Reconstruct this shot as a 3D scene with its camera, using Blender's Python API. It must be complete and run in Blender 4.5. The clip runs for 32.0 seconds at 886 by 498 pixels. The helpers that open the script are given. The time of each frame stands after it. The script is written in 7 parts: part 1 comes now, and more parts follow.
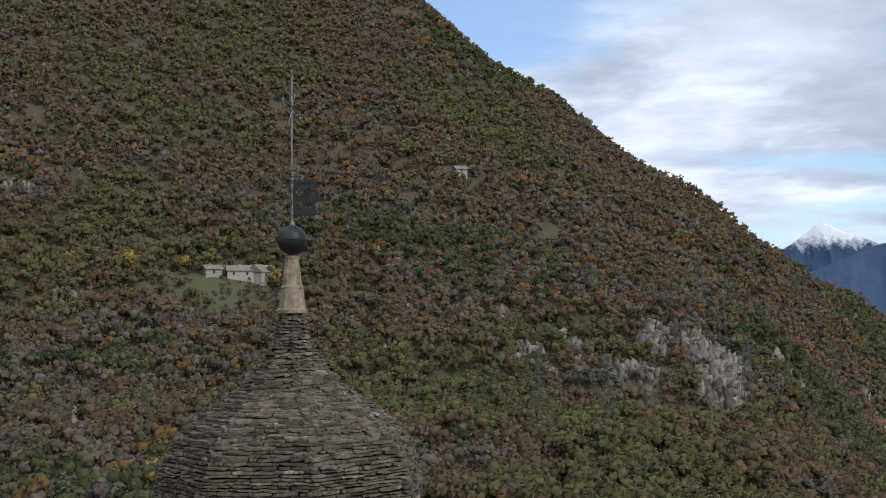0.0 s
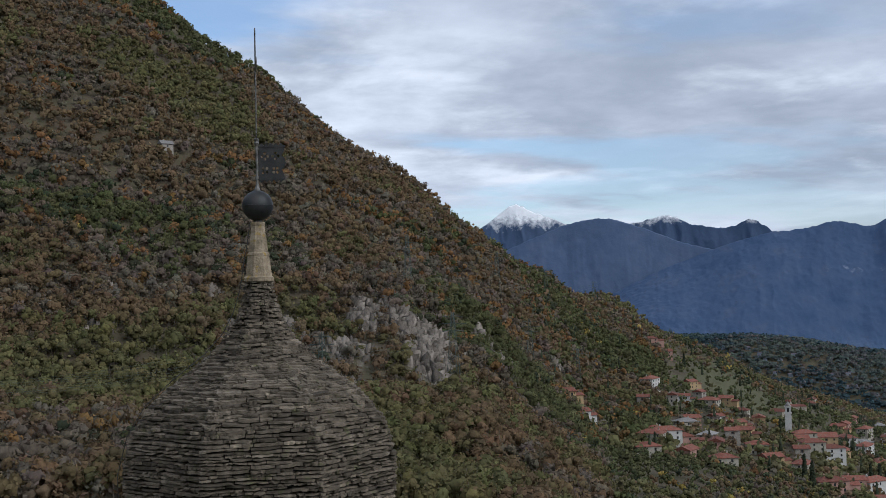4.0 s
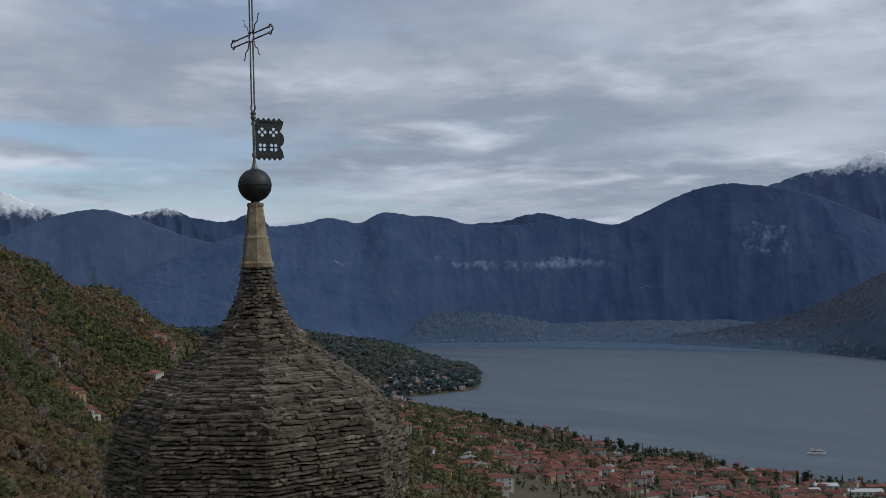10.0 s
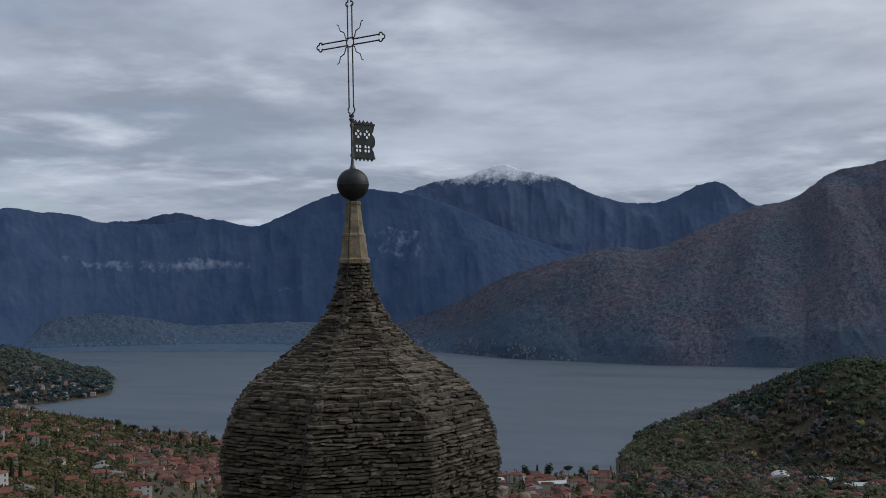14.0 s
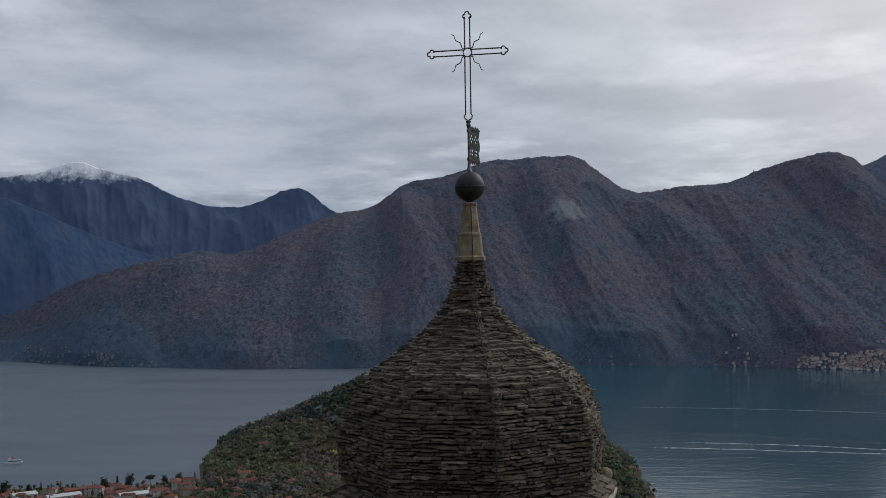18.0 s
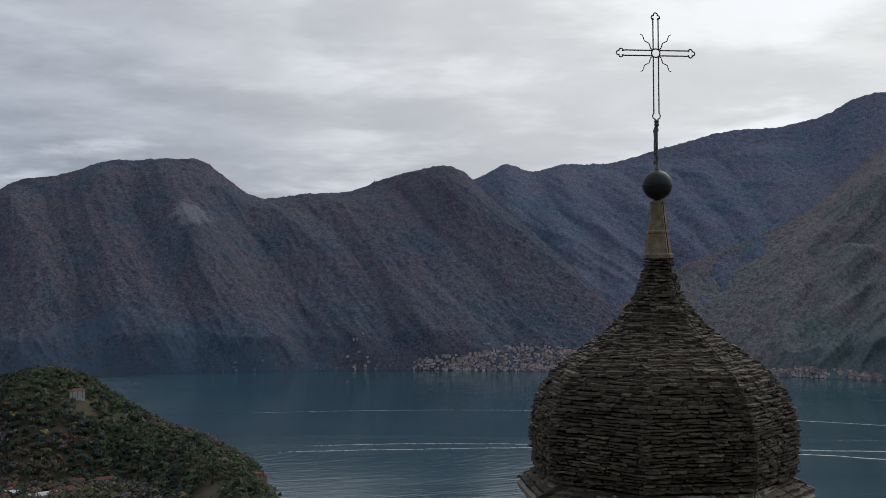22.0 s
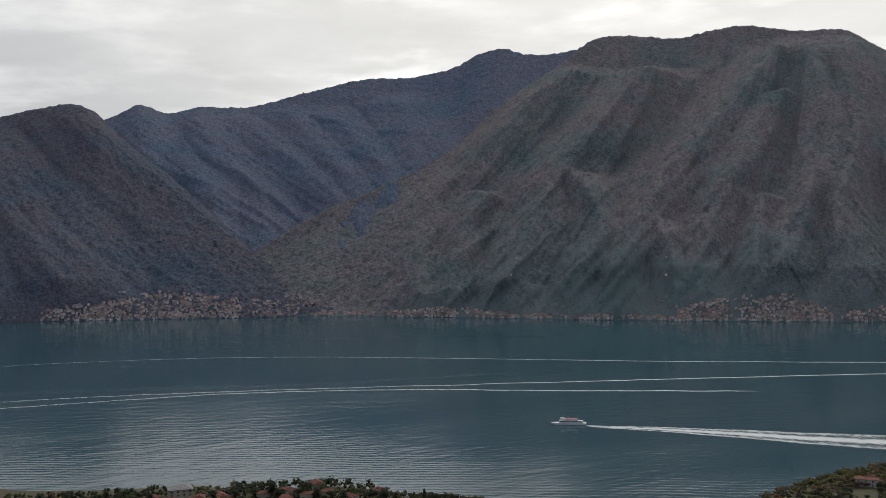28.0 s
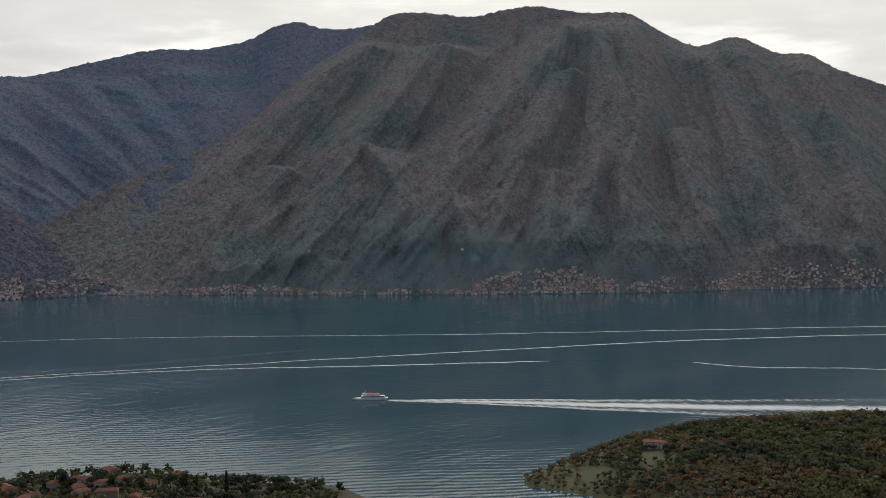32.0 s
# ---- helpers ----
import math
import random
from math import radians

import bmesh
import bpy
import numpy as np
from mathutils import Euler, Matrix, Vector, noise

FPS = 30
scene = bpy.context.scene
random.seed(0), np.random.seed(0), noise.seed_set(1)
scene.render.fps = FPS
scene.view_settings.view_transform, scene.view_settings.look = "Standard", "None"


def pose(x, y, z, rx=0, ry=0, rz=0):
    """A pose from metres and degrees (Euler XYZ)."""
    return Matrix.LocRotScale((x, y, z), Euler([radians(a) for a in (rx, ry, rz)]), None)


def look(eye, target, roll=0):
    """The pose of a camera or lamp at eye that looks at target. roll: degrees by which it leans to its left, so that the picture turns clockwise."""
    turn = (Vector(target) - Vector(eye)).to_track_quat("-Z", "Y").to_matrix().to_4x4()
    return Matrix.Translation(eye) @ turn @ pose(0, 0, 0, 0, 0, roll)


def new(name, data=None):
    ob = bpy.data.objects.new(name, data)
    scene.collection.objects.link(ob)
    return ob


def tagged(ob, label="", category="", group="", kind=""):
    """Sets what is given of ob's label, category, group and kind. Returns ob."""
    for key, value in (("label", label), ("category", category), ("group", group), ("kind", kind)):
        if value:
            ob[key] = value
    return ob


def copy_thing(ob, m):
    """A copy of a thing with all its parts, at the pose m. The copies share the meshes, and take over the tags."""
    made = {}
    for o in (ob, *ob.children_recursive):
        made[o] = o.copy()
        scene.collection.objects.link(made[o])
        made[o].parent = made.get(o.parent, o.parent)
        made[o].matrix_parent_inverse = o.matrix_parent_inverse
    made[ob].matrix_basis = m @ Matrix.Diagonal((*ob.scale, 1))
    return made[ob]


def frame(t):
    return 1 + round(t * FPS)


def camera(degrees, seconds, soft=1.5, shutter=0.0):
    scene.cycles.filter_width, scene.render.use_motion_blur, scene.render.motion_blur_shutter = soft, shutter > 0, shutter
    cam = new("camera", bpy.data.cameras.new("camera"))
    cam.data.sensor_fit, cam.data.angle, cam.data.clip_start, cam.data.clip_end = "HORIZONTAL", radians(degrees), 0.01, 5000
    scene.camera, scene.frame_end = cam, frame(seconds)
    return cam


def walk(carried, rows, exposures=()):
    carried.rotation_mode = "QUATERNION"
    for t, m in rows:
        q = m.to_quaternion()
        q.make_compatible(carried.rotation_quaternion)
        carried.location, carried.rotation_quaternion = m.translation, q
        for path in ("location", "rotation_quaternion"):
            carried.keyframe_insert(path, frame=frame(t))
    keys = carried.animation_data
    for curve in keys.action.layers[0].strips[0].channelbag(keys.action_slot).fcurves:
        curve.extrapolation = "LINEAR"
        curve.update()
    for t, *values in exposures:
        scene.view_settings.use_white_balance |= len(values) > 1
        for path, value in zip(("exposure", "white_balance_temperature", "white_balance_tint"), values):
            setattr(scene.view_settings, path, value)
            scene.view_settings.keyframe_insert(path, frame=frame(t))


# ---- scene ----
# ---------------------------------------------------------------- camera
cam = camera(44.2, 32.0, soft=0.6)
# seconds, x, y, z, tilt, lean, heading: a drone circling the bell tower, whose axis is x = y = 0
PATH = [
    (0.0, 2.05, -14.69, 234.98, 94.18, 0.73, 0.10),
    (0.5, 1.84, -14.72, 234.97, 94.16, 0.72, -0.69),
    (1.0, 1.52, -14.73, 234.96, 94.06, 0.71, -2.01),
    (1.5, 1.12, -14.73, 234.97, 93.89, 0.72, -4.20),
    (2.0, 0.63, -14.70, 234.98, 93.62, 0.78, -6.47),
    (2.5, 0.11, -14.64, 234.94, 93.39, 0.90, -8.66),
    (3.0, -0.41, -14.56, 234.91, 93.21, 1.09, -10.85),
    (3.5, -0.96, -14.44, 234.90, 93.00, 1.32, -13.09),
    (4.0, -1.45, -14.32, 234.89, 92.76, 1.44, -15.33),
    (4.5, -1.94, -14.17, 234.87, 92.51, 1.47, -17.56),
    (5.0, -2.43, -13.98, 234.87, 92.28, 1.49, -19.75),
    (5.5, -2.91, -13.77, 234.86, 92.12, 1.56, -21.85),
    (6.0, -3.34, -13.56, 234.87, 92.02, 1.70, -23.87),
    (6.5, -3.79, -13.31, 234.88, 91.98, 1.77, -25.94),
    (7.0, -4.21, -13.04, 234.90, 91.96, 1.81, -28.07),
    (7.5, -4.62, -12.77, 234.92, 91.93, 1.86, -30.33),
    (8.0, -5.03, -12.49, 234.94, 91.88, 1.84, -32.66),
    (8.5, -5.47, -12.21, 234.95, 91.82, 1.77, -34.92),
    (9.0, -5.93, -11.92, 234.97, 91.76, 1.70, -36.92),
    (9.5, -6.43, -11.62, 234.98, 91.73, 1.69, -39.10),
    (10.0, -6.95, -11.30, 234.98, 91.70, 1.66, -41.25),
    (10.5, -7.48, -10.97, 234.99, 91.66, 1.62, -43.38),
    (11.0, -8.02, -10.61, 234.99, 91.60, 1.58, -45.64),
    (11.5, -8.57, -10.23, 235.00, 91.54, 1.55, -48.05),
    (12.0, -9.11, -9.81, 235.01, 91.48, 1.50, -50.42),
    (12.5, -9.65, -9.35, 235.03, 91.45, 1.47, -52.84),
    (13.0, -10.19, -8.86, 235.04, 91.41, 1.39, -55.29),
    (13.5, -10.74, -8.33, 235.05, 91.36, 1.31, -57.74),
    (14.0, -11.28, -7.76, 235.05, 91.33, 1.23, -60.10),
    (14.5, -11.81, -7.13, 235.06, 91.31, 1.15, -62.50),
    (15.0, -12.33, -6.47, 235.06, 91.29, 1.11, -65.09),
    (15.5, -12.81, -5.75, 235.07, 91.26, 1.11, -67.86),
    (16.0, -13.24, -4.99, 235.07, 91.22, 1.11, -70.72),
    (16.5, -13.62, -4.20, 235.07, 91.20, 1.07, -73.58),
    (17.0, -13.94, -3.39, 235.08, 91.19, 0.98, -76.41),
    (17.5, -14.20, -2.55, 235.08, 91.20, 0.91, -79.05),
    (18.0, -14.39, -1.70, 235.08, 91.16, 0.83, -81.81),
    (18.5, -14.53, -0.82, 235.08, 91.15, 0.74, -84.58),
    (19.0, -14.62, 0.08, 235.08, 91.15, 0.65, -87.30),
    (19.5, -14.65, 0.99, 235.08, 91.13, 0.58, -89.83),
    (20.0, -14.63, 1.91, 235.07, 91.13, 0.52, -92.22),
    (20.5, -14.54, 2.84, 235.07, 91.14, 0.46, -94.53),
    (21.0, -14.39, 3.80, 235.06, 91.20, 0.39, -96.81),
    (21.5, -14.15, 4.78, 235.05, 91.23, 0.39, -99.08),
    (22.0, -13.84, 5.77, 235.04, 91.24, 0.42, -101.47),
    (22.5, -13.45, 6.75, 235.03, 91.23, 0.48, -103.75),
    (23.0, -12.98, 7.72, 235.03, 91.22, 0.48, -105.97),
    (23.5, -12.43, 8.65, 235.02, 91.17, 0.47, -108.07),
    (24.0, -11.82, 9.55, 235.02, 91.08, 0.42, -109.88),
    (24.5, -11.17, 10.37, 235.04, 90.84, 0.43, -111.44),
    (25.0, -10.38, 11.22, 235.06, 90.56, 0.48, -112.89),
    (25.5, -9.57, 11.96, 235.08, 90.28, 0.49, -114.12),
    (26.0, -8.72, 12.63, 235.09, 89.94, 0.49, -115.31),
    (26.5, -7.82, 13.23, 235.10, 89.55, 0.48, -116.48),
    (27.0, -6.89, 13.76, 235.09, 89.12, 0.47, -117.68),
    (27.5, -5.94, 14.22, 235.09, 88.68, 0.44, -118.99),
    (28.0, -4.96, 14.61, 235.08, 88.23, 0.41, -120.42),
    (28.5, -3.96, 14.93, 235.08, 87.75, 0.42, -121.98),
    (29.0, -2.95, 15.17, 235.08, 87.29, 0.43, -123.52),
    (29.5, -1.96, 15.35, 235.08, 87.01, 0.47, -125.17),
    (30.0, -0.99, 15.45, 235.08, 86.91, 0.45, -126.83),
    (30.5, -0.08, 15.49, 235.08, 86.87, 0.44, -128.22),
    (31.0, 0.80, 15.48, 235.08, 86.88, 0.41, -129.45),
    (31.5, 1.65, 15.41, 235.08, 86.87, 0.36, -130.43),
    (32.0, 2.51, 15.30, 235.08, 86.88, 0.37, -131.09),
]
walk(cam, [(t, pose(x, y, z, a, b, c)) for t, x, y, z, a, b, c in PATH],
     exposures=[(0, 0.78, 5720, 10), (3, 0.6, 5660, 10), (6, 0.32, 5600, 10), (9, 0.12, 5700, 10), (13, 0.08, 5750, 10), (17, 0.08, 5850, 10), (22, 0.05, 5900, 10), (25, 0.0, 5980, 10), (28, 0.22, 6200, 10), (32, 0.22, 6350, 10)])

# ---------------------------------------------------------------- sky and sun
EYE_Z = 235.0
SUN_AZ, SUN_EL = -138.0, 38.0


def way(az, el=0.0):
    """Unit vector at an azimuth (degrees, turning left from +y) and an elevation."""
    a, e = radians(az), radians(el)
    return Vector((-math.sin(a) * math.cos(e), math.cos(a) * math.cos(e), math.sin(e)))


def build_sky():
    w = bpy.data.worlds.new("overcast_sky")
    scene.world = w
    w.use_nodes = True
    nt = w.node_tree
    nt.nodes.clear()
    N, L = nt.nodes.new, nt.links.new

    def math_node(op, a, b=None, clamp=False):
        n = N("ShaderNodeMath")
        n.operation, n.use_clamp = op, clamp
        for i, v in enumerate((a, b)):
            if v is None:
                continue
            if isinstance(v, (int, float)):
                n.inputs[i].default_value = v
            else:
                L(v, n.inputs[i])
        return n.outputs[0]

    def mix(fac, a, b):
        n = N("ShaderNodeMix")
        n.data_type = "RGBA"
        for sock, v in ((n.inputs[0], fac), (n.inputs[6], a), (n.inputs[7], b)):
            if isinstance(v, (int, float)):
                sock.default_value = v
            elif isinstance(v, tuple):
                sock.default_value = (*v, 1)
            else:
                L(v, sock)
        return n.outputs[2]

    def ramp(v, lo, hi):
        n = N("ShaderNodeMapRange")
        n.interpolation_type = "SMOOTHSTEP"
        L(v, n.inputs[0])
        n.inputs[1].default_value, n.inputs[2].default_value = lo, hi
        return n.outputs[0]

    co = N("ShaderNodeTexCoord").outputs["Generated"]
    sep = N("ShaderNodeSeparateXYZ")
    L(co, sep.inputs[0])
    x, y, z = sep.outputs
    # the cloud deck lies flat overhead, so that it draws together towards the horizon
    depth = math_node("ADD", math_node("MAXIMUM", z, 0.0), 0.11)
    flat = N("ShaderNodeCombineXYZ")
    L(math_node("DIVIDE", x, depth), flat.inputs[0])
    L(math_node("DIVIDE", y, depth), flat.inputs[1])

    def cloud(scale, detail, rough, seed, dist=0.3, stretch=(1, 1, 1)):
        m = N("ShaderNodeMapping")
        m.inputs["Location"].default_value = (seed, seed * 0.37, seed * 0.11)
        m.inputs["Scale"].default_value = stretch
        L(flat.outputs[0], m.inputs[0])
        n = N("ShaderNodeTexNoise")
        L(m.outputs[0], n.inputs["Vector"])
        n.inputs["Scale"].default_value, n.inputs["Detail"].default_value = scale, detail
        n.inputs["Roughness"].default_value, n.inputs["Distortion"].default_value = rough, dist
        return n.outputs["Fac"]

    sky = N("ShaderNodeTexSky")
    sky.sky_type, sky.sun_disc = "NISHITA", False
    sky.sun_elevation, sky.sun_rotation = radians(SUN_EL), radians(-SUN_AZ)
    blue = N("ShaderNodeMix")
    blue.data_type, blue.blend_type = "RGBA", "MULTIPLY"
    blue.inputs[0].default_value = 1.0
    L(sky.outputs[0], blue.inputs[6])
    blue.inputs[7].default_value = (0.10, 0.10, 0.10, 1)
    sun = N("ShaderNodeVectorMath")
    sun.operation = "DOT_PRODUCT"
    L(co, sun.inputs[0])
    sun.inputs[1].default_value = way(SUN_AZ, SUN_EL)
    glow = sun.outputs["Value"]
    near = ramp(glow, 0.40, 1.0)
    body = mix(ramp(cloud(0.9, 7, 0.58, 3.1, 0.1), 0.34, 0.68), CLOUD_DARK, CLOUD_LIGHT)
    fine = mix(ramp(cloud(1.7, 7, 0.56, 8.0, 0.15), 0.45, 0.75), body, CLOUD_EDGE)
    bank = mix(math_node("MULTIPLY", ramp(cloud(0.7, 5, 0.5, 5.5, 0.1), 0.42, 0.64), 0.75), fine, body)
    lit = mix(math_node("MULTIPLY", near, 0.70), bank, CLOUD_SUN)
    lit = mix(math_node("MULTIPLY", ramp(glow, 0.55, 0.95), ramp(cloud(1.3, 6, 0.55, 21.0, 0.2), 0.50, 0.70)), lit, (0.98, 0.945, 0.88))
    # thin places away from the sun let the blue through
    gap = math_node("MULTIPLY", ramp(cloud(0.6, 6, 0.55, 12.3, 0.1, (1.0, 1.5, 1)), 0.46, 0.58), math_node("SUBTRACT", 1.0, ramp(glow, -0.45, 0.25)))
    full = mix(math_node("MULTIPLY", gap, 0.85), lit, blue.outputs[2])
    bg = N("ShaderNodeBackground")
    L(full, bg.inputs[0])
    bg.inputs[1].default_value = 1.0
    L(bg.outputs[0], N("ShaderNodeOutputWorld").inputs[0])


CLOUD_DARK, CLOUD_LIGHT, CLOUD_EDGE, CLOUD_SUN = (0.27, 0.29, 0.325), (0.465, 0.48, 0.508), (0.625, 0.63, 0.64), (0.97, 0.91, 0.80)
build_sky()
sun_lamp = new("sun", bpy.data.lights.new("sun", "SUN"))
sun_lamp.data.energy, sun_lamp.data.angle, sun_lamp.data.color = 0.9, radians(35), (1.0, 0.95, 0.86)
sun_lamp.matrix_world = look(way(SUN_AZ, SUN_EL) * 1000, (0, 0, 0))

# ---------------------------------------------------------------- materials


def material(name, colours, scale=1.0, rough=0.85, bump=0.0, bump_scale=None, metal=0.0, detail=6.0, spec=0.3, per_object=0.0,
             speck=None, tint=None, coord="Object", distance=0.02, lo=0.3, hi=0.7):
    """A two-scale procedural surface: a ramp of colours over fractal noise, with finer specks, wear and relief.
    tint: a colour attribute that multiplies the colour; speck: (colour, scale, amount)."""
    m = bpy.data.materials.new(name)
    m.use_nodes = True
    nt = m.node_tree
    N, L = nt.nodes.new, nt.links.new
    b = nt.nodes["Principled BSDF"]
    b.inputs["Roughness"].default_value, b.inputs["Metallic"].default_value = rough, metal
    b.inputs["Specular IOR Level"].default_value = spec
    co = N("ShaderNodeTexCoord").outputs[coord]
    noi = N("ShaderNodeTexNoise")
    L(co, noi.inputs["Vector"])
    noi.inputs["Scale"].default_value, noi.inputs["Detail"].default_value, noi.inputs["Roughness"].default_value = scale, detail, 0.65
    r = N("ShaderNodeValToRGB")
    L(noi.outputs["Fac"], r.inputs[0])
    el = r.color_ramp.elements
    while len(el) < len(colours):
        el.new(0.5)
    for i, c in enumerate(colours):
        el[i].position = lo + (hi - lo) * i / max(1, len(colours) - 1)
        el[i].color = (*c, 1)
    col = r.outputs[0]

    def blend(kind, fac, a, c2):
        n = N("ShaderNodeMix")
        n.data_type, n.blend_type = "RGBA", kind
        if isinstance(fac, float):
            n.inputs[0].default_value = fac
        else:
            L(fac, n.inputs[0])
        L(a, n.inputs[6])
        if isinstance(c2, tuple):
            n.inputs[7].default_value = (*c2, 1)
        else:
            L(c2, n.inputs[7])
        return n.outputs[2]

    if speck:
        s = N("ShaderNodeTexNoise")
        L(co, s.inputs["Vector"])
        s.inputs["Scale"].default_value, s.inputs["Detail"].default_value = speck[1], 4
        mr = N("ShaderNodeMapRange")
        L(s.outputs["Fac"], mr.inputs[0])
        mr.inputs[1].default_value, mr.inputs[2].default_value = 0.68 - speck[2] * 0.3, 0.78 - speck[2] * 0.3
        col = blend("MIX", mr.outputs[0], col, speck[0])
    if per_object:
        info = N("ShaderNodeObjectInfo")
        mr = N("ShaderNodeMapRange")
        L(info.outputs["Random"], mr.inputs[0])
        mr.inputs[3].default_value, mr.inputs[4].default_value = 1 - per_object, 1 + per_object
        mul = N("ShaderNodeVectorMath")
        mul.operation = "SCALE"
        L(col, mul.inputs[0])
        L(mr.outputs[0], mul.inputs["Scale"])
        col = mul.outputs[0]
    if tint:
        at = N("ShaderNodeAttribute")
        at.attribute_name = tint
        col = blend("MULTIPLY", 1.0, col, at.outputs["Color"])
    L(col, b.inputs["Base Color"])
    if bump:
        bn = N("ShaderNodeTexNoise")
        L(co, bn.inputs["Vector"])
        bn.inputs["Scale"].default_value, bn.inputs["Detail"].default_value = bump_scale or scale * 4, 5
        bp = N("ShaderNodeBump")
        bp.inputs["Strength"].default_value, bp.inputs["Distance"].default_value = bump, distance
        L(bn.outputs["Fac"], bp.inputs["Height"])
        L(bp.outputs[0], b.inputs["Normal"])
    return m


def add_layer(m, colour, attribute, scale, lo, hi, amount=1.0, coord="Object", detail=6.0):
    """Lays a second surface over a material where the named vertex attribute, broken up by noise, says so."""
    nt = m.node_tree
    N, L = nt.nodes.new, nt.links.new
    b = nt.nodes["Principled BSDF"]
    old = b.inputs["Base Color"].links[0].from_socket
    at = N("ShaderNodeAttribute")
    at.attribute_name = attribute
    co = N("ShaderNodeTexCoord").outputs[coord]
    noi = N("ShaderNodeTexNoise")
    L(co, noi.inputs["Vector"])
    noi.inputs["Scale"].default_value, noi.inputs["Detail"].default_value, noi.inputs["Roughness"].default_value = scale, detail, 0.7
    ad = N("ShaderNodeMath")
    ad.operation = "ADD"
    L(noi.outputs["Fac"], ad.inputs[0])
    L(at.outputs["Fac"], ad.inputs[1])
    mr = N("ShaderNodeMapRange")
    L(ad.outputs[0], mr.inputs[0])
    mr.inputs[1].default_value, mr.inputs[2].default_value, mr.inputs[4].default_value = lo, hi, amount
    n = N("ShaderNodeMix")
    n.data_type = "RGBA"
    L(mr.outputs[0], n.inputs[0])
    L(old, n.inputs[6])
    n.inputs[7].default_value = (*colour, 1)
    L(n.outputs[2], b.inputs["Base Color"])
    return m


GROUND = material("hillside_soil", [(0.050, 0.044, 0.028), (0.078, 0.060, 0.040), (0.070, 0.064, 0.036), (0.095, 0.074, 0.052)], 0.05, 0.95, 0.6, 0.5, distance=0.6)
add_layer(GROUND, (0.076, 0.078, 0.036), "meadow", 0.03, 0.95, 1.15, 0.85)
add_layer(GROUND, (0.20, 0.175, 0.150), "rock", 0.25, 0.95, 1.25, 0.8)
add_layer(GROUND, (0.30, 0.28, 0.26), "rock", 0.55, 1.25, 1.4, 0.7)
# far ranges: blue air haze is put into these base colours
FAR_BLUE = material("hazed_snow_range_slopes", [(0.035, 0.060, 0.12), (0.055, 0.085, 0.155)], 0.004, 0.95, 0.5, 0.02, distance=8)
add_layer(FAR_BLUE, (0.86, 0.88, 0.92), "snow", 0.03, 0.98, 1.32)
FAR_ROCK = material("hazed_high_slopes", [(0.054, 0.086, 0.160), (0.070, 0.104, 0.184), (0.084, 0.115, 0.19)], 0.012, 0.95, 0.5, 0.03, distance=6)
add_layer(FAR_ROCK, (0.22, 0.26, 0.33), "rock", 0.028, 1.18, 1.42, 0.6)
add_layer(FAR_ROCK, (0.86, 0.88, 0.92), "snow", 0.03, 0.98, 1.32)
MID_BLUE = material("hazed_wooded_slopes", [(0.034, 0.064, 0.134), (0.048, 0.080, 0.156), (0.062, 0.090, 0.158)], 0.012, 0.95, 0.5, 0.03, distance=6)
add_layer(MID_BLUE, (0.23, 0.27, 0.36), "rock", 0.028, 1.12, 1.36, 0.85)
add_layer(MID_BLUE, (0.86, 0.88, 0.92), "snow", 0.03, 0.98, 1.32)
# woods across the water: brown and green of their trees, with blue air haze mixed into the base colours
HAZED_DUSK_TONES = ((0.098, 0.090, 0.112), (0.060, 0.092, 0.128))
HAZED_BLUE_TONES = ((0.104, 0.110, 0.152), (0.070, 0.112, 0.162))
HAZED_WARM_TONES = ((0.156, 0.135, 0.145), (0.098, 0.137, 0.142))


def shore_wood(name, tones):
    """Autumn woods across the water: drifts of brown and green with haze mixed in, each crown with a shade of its own,
    and relief of crowns.
    """
    brown, green = tones
    dull = tuple((p + q) / 2 for p, q in zip(brown, green))
    m = material(name, [tuple(q * 0.85 for q in green), dull, brown, dull], 0.004, 0.95, detail=7.0, spec=0.05)
    nt = m.node_tree
    N, L = nt.nodes.new, nt.links.new
    b = nt.nodes["Principled BSDF"]
    old = b.inputs["Base Color"].links[0].from_socket
    co = N("ShaderNodeTexCoord").outputs["Object"]
    cell = N("ShaderNodeTexVoronoi")
    L(co, cell.inputs["Vector"])
    cell.inputs["Scale"].default_value = 0.22
    sep = N("ShaderNodeSeparateColor")
    L(cell.outputs["Color"], sep.inputs[0])
    mr = N("ShaderNodeMapRange")
    L(sep.outputs[0], mr.inputs[0])
    mr.inputs[3].default_value, mr.inputs[4].default_value = 0.66, 1.36
    mul = N("ShaderNodeVectorMath")
    mul.operation = "SCALE"
    L(old, mul.inputs[0])
    L(mr.outputs[0], mul.inputs["Scale"])
    L(mul.outputs[0], b.inputs["Base Color"])
    bp = N("ShaderNodeBump")
    bp.invert = True
    bp.inputs["Strength"].default_value, bp.inputs["Distance"].default_value = 0.35, 2.0
    L(cell.outputs["Distance"], bp.inputs["Height"])
    L(bp.outputs[0], b.inputs["Normal"])
    add_layer(m, (0.20, 0.21, 0.23), "rock", 0.02, 1.2, 1.34, 0.7)
    # the hazed green again, laid over the lower slopes
    return add_layer(m, tuple(q * 1.15 for q in green), "meadow", 0.008, 1.05, 1.25, 0.8)


HEADLAND = shore_wood("hazed_headland_woods", ((0.080, 0.100, 0.140), (0.058, 0.092, 0.132)))
SHORE_WOOD = shore_wood("hazed_dusky_woods", HAZED_DUSK_TONES)
HIGH_WOOD = shore_wood("hazed_high_woods", HAZED_BLUE_TONES)
FURROWED = shore_wood("hazed_furrowed_woods", HAZED_WARM_TONES)

